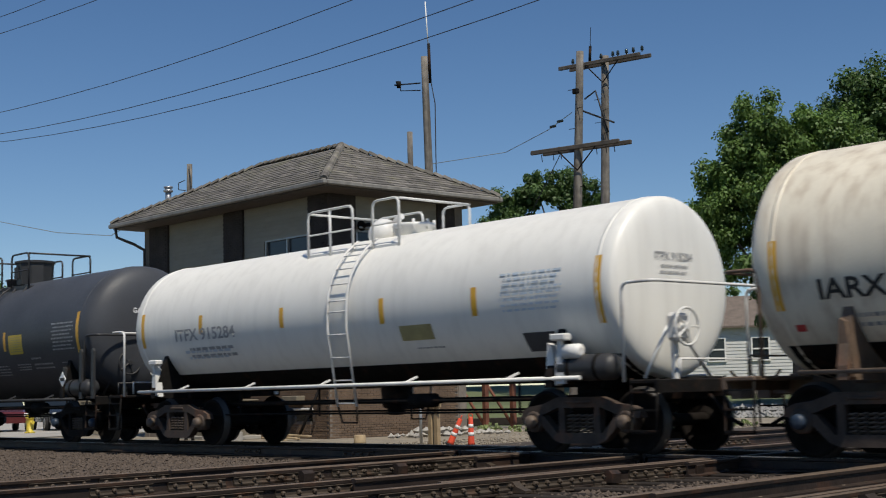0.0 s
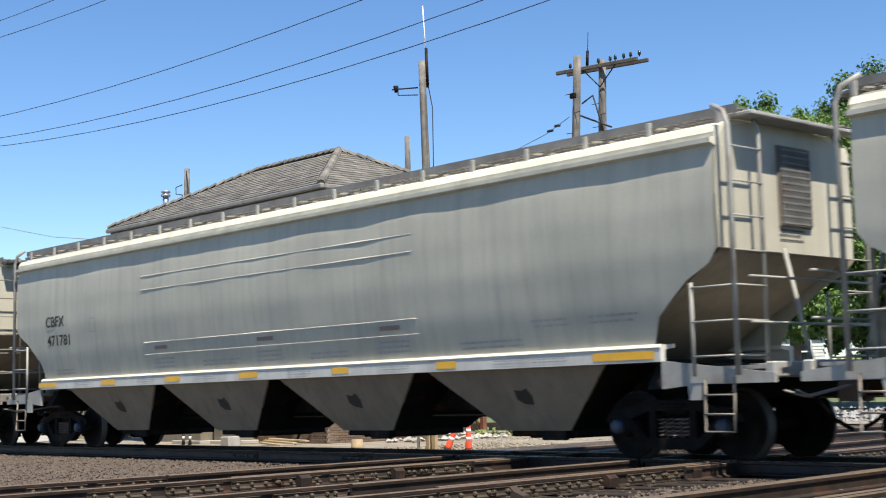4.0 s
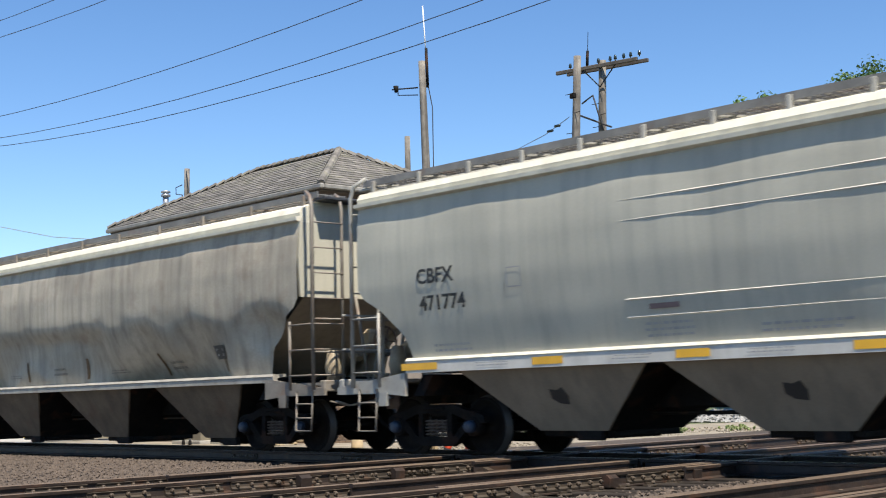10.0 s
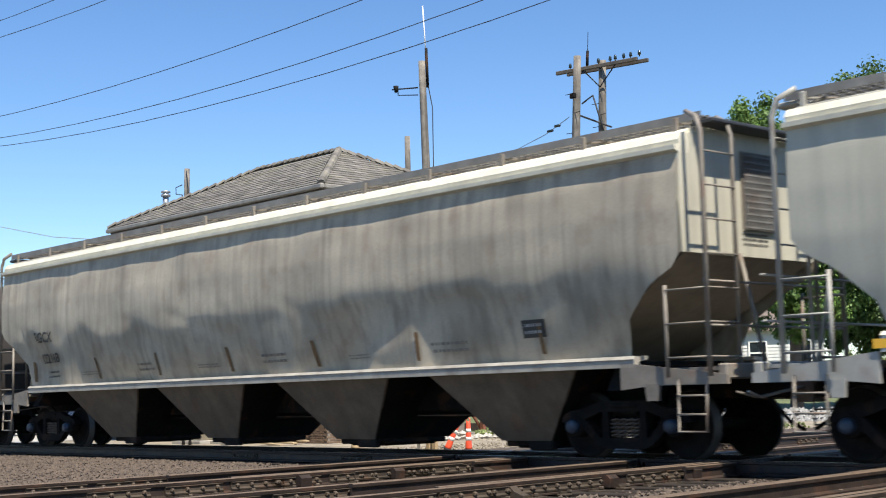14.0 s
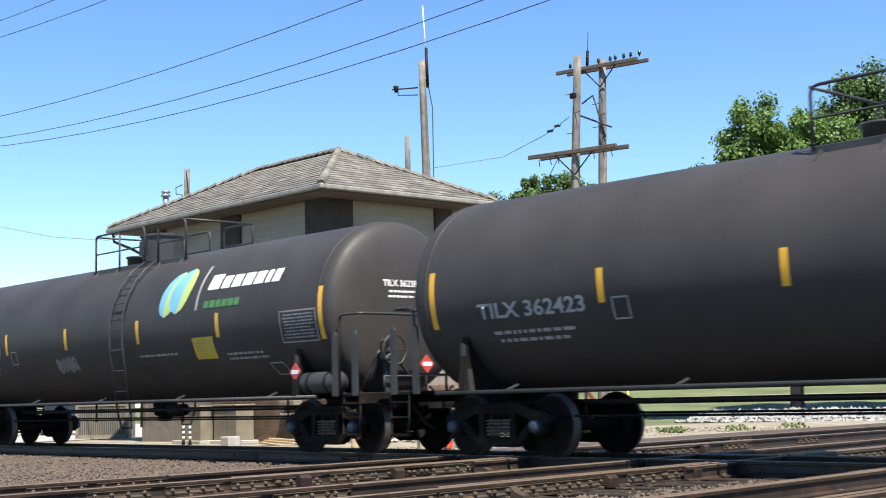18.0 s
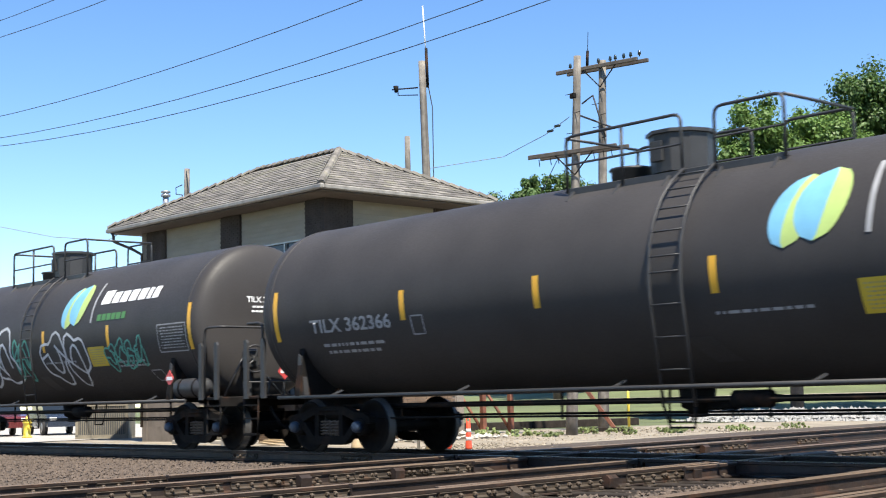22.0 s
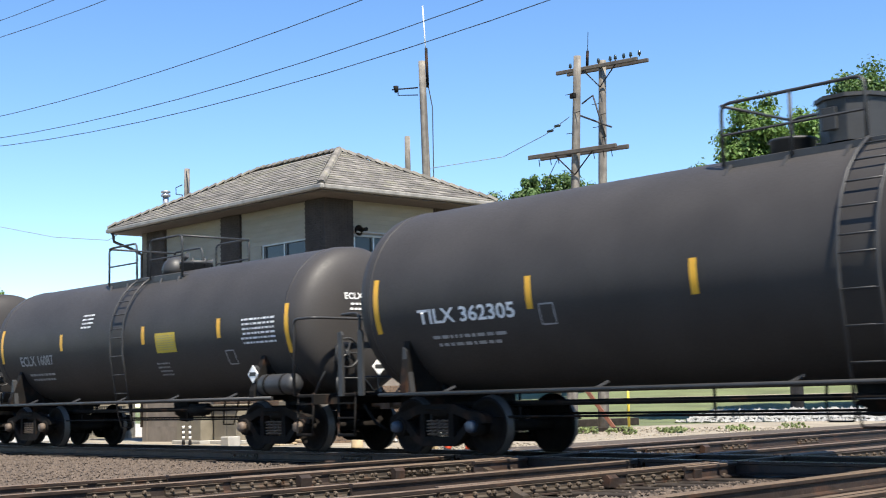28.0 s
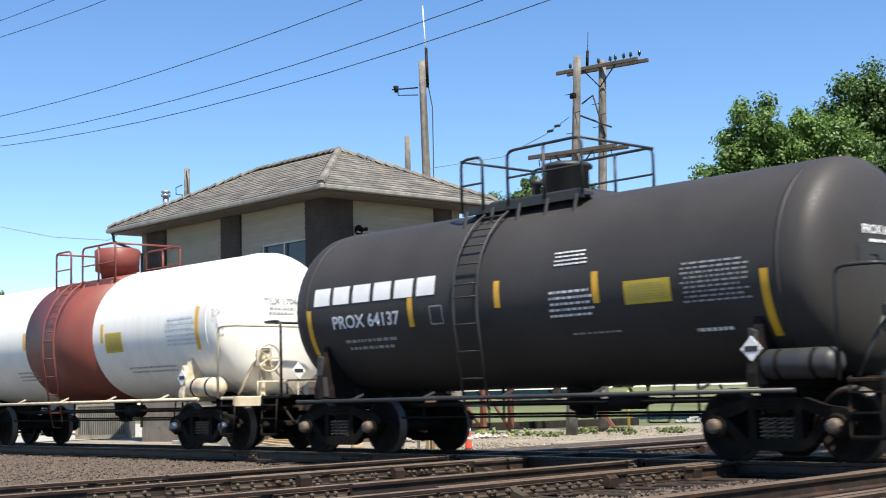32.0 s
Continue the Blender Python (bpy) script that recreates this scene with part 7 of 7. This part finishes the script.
def build_train():
    CARS.append(tank_car("a", "cream-white tank car stained with rust, coupled in the train", -3.15, 15.9, 1.48, 2.46, 6.85, M_CREAMTANK, M_RUSTFRAME, [(-6.72, -0.67, 0.21), (-2.2, -0.36, 0.1), (2.2, -0.36, 0.1), (6.72, -0.67, 0.21)], 1.05, (-1.3, 1.3, "dome"), 0.0,
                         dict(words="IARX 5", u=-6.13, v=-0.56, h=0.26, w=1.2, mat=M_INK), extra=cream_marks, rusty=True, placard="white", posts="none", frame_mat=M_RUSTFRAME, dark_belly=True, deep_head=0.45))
    CARS.append(tank_car("b", "white tank car with white dome, railings and black belly", -19.17, 15.55, 1.33, 2.37, 6.4, M_WHITETANK, M_WHITEFIT, [(-6.2, -0.4, 0.3), (-3.99, -0.2, 0.16), (-1.29, -0.22, 0.14), (1.54, -0.3, 0.12), (3.77, -0.3, 0.14), (6.3, -0.55, 0.42)], 1.08, (-1.13, 1.44, "dome"), 0.46,
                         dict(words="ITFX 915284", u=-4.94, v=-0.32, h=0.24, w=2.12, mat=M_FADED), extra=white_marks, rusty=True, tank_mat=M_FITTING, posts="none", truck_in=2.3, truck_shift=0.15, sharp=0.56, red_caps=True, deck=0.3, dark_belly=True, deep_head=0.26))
    CARS.append(tank_car("c", "dark blue-grey tank car with amber reflectors", -33.4, 13.3, 1.46, 2.48, 5.62, M_NAVY, M_FITTING, [(-5.70, -0.51, 0.43), (-2.66, -0.31, 0.14), (-1.38, -0.31, 0.14), (1.71, -0.33, 0.13), (5.4, -0.5, 0.42)], 0.98, (-1.1, 1.65, "box"), 0.42,
                         dict(words="GATX 229865", u=-4.91, v=-0.52, h=0.26, w=2.2, mat=M_LETTER), extra=navy_marks, placard="white", truck_in=1.87, truck_shift=-0.15, tank_mat=M_FITTING))
    grey = ("CBFX", "pale grey covered hopper car with a white side sill")
    soot = ("RGCX", "soot-stained dented grey covered hopper car")
    for i, (g, num) in enumerate(((0, "471782"), (0, "471781"), (1, "122155"), (1, "122169"), (0, "471774"), (1, "122185"), (0, "471766"), (1, "122168"))):
        CARS.append(hopper_car("h", (soot if g else grey)[1], -40.05 - 21.77 * (i + 0.5), ((soot if g else grey)[0], num), bool(g), i + 1))
    nums = ("362420", "362423", "362287", "362374", "362366", "362340", "362308", "362353", "362305")
    for i, num in enumerate(nums):
        CARS.append(tank_car("t", "black ethanol tank car" + (" sprayed with pale and teal graffiti" if i == 5 else " with blue and lime emblem"), -214.2 - TANKN * (i + 0.5), TANKN, 1.56, 2.51, 8.03, M_BLACK, M_FITTING, [(u + 0.2 * (i == 8 and 1 < u < 6), a, b) for u, a, b in BANDS], 0.98, (-1.7, 2.2, "box") if i % 3 == 0 else (-1.3, 2.5, "box", -0.4), -0.45 if i % 3 == 0 else 1.12,
                             dict(words="TILX " + num, u=-6.75, v=-0.46, h=0.24, w=2.15, mat=M_LETTER if i in (0, 3, 8) else M_FADED), extra=ethanol_paint(dict(tags=i == 5, smudge=i == 2, low_notice=i in (0, 3, 6), aft=i == 8)), placard="red", deep_head=0.4, truck_shift=0.28, tank_mat=M_FITTING if i % 3 else None, brake=i % 3 > 0))
    CARS.append(tank_car("e", "black tank car with a low dome and rust-red bearing caps", -388.9, 14.3, 1.38, 2.36, 5.95, M_BLACK, M_FITTING, [(-5.75, -0.4, 0.4), (-2.71, -0.2, 0.16), (0.88, -0.22, 0.15), (3.7, -0.22, 0.15), (5.9, -0.6, 0.3)], 0.98, (-1.55, 1.5, "dome"), -0.06,
                         dict(words="ECLX 16087", u=-4.83, v=-0.5, h=0.24, w=1.64, mat=M_FADED), extra=ecl_marks, placard="white", red_caps=True, tank_mat=M_FITTING, posts="none"))
    pb = ([(-4.84, -0.8, 0.0), (-1.98, -0.42, 0.05), (0.51, -0.24, 0.16), (2.92, -0.3, 0.14), (4.84, -0.95, -0.05)],
          [(-4.87, -0.8, 0.0), (-2.40, -0.42, 0.05), (0.23, -0.24, 0.16), (2.33, -0.3, 0.14), (4.87, -1.0, -0.11)],
          [(-4.75, -0.8, 0.0), (-2.07, -0.42, 0.05), (-0.08, -0.24, 0.16), (1.87, -0.3, 0.14), (4.65, -0.95, -0.05)])
    for i, (m, num, lab) in enumerate(((M_BLACK, "64395", "black tank car with a white trade name"), (M_GREYTANK, "64104", "faded grey tank car with a white trade name"), (M_BLACK, "64137", "black tank car with a worn patch on its head"))):
        CARS.append(tank_car("p", lab, (-402.5, -415.7, -428.9)[i], 13.2, 1.44, 2.46, 4.95, m, M_GREYTANK if i == 1 else M_FITTING, pb[i], 0.9, ((-2.1, -1.4, -1.45)[i], (1.4, 1.2, 1.15)[i], "crash"), (-0.08, -0.68, -0.68)[i],
                             dict(words="PROX " + num, u=(-3.99, -4.0, -4.1)[i], v=-0.36, h=0.23, w=1.75, mat=M_FADED if i == 0 else M_LETTER), extra=prox_marks(i), red_caps=i > 0, stain=i == 2, placard="white", deep_head=0.55, deck=0.05, posts="none", tank_mat=M_GREYTANK if i == 1 else M_FITTING))
    CARS.append(tank_car("r", "white tank car with a faded red belt and bonnet", -442.9, 14.6, 1.42, 2.44, 6.0, M_WHITETANK, M_CREAMFIT, [(-5.6, -0.5, 0.3), (5.57, -0.5, 0.35), (-1.92, -0.2, 0.2), (1.81, -0.2, 0.2)], 1.0, (-1.5, 1.3, "bonnet"), -0.49,
                         dict(words="TILX 17044", u=6.1, v=0.1, h=0.16, w=0.3, mat=M_FADED), extra=red_white_marks, placard="white", belt=(-1.84, 1.4), posts="none", tank_mat=M_CREAMFIT, tall_ends=True, top_mat=M_RED))


def roll(t):
    """How far the train has rolled at t seconds; it slows very slightly."""
    return 13.05 * (t - 0.00025 * t * t)


build_train()


def motions():
    times = [0, 2, 4, 6, 8, 10, 12, 14, 16, 18, 20, 22, 24, 26, 28, 30, 32]
    starts = {car: car.location.x for car in CARS}
    for car in CARS:
        walk(car, [(t, pose(starts[car] + roll(t), 0, 0)) for t in times])
    # wheels turn while their car is near the camera
    for car, w in WHEELS:
        x0 = starts[car] + w.parent.location.x + w.location.x
        at = tuple(w.location)
        first = next((k for k in range(961) if x0 + roll(k / 30) > -46), None)
        last = next((k for k in range(961) if x0 + roll(k / 30) > 0), 960)
        if first is None or last <= first:
            continue
        a0 = roll(first / 30)
        rows = [(k / 30, pose(*at, 0, math.degrees((roll(k / 30) - a0) / 0.457), 0)) for k in range(first, last + 1)]
        if first > 0:
            rows.insert(0, (0, pose(*at)))
        if last < 960:
            rows.append((32, rows[-1][1]))
        walk(w, rows)


motions()
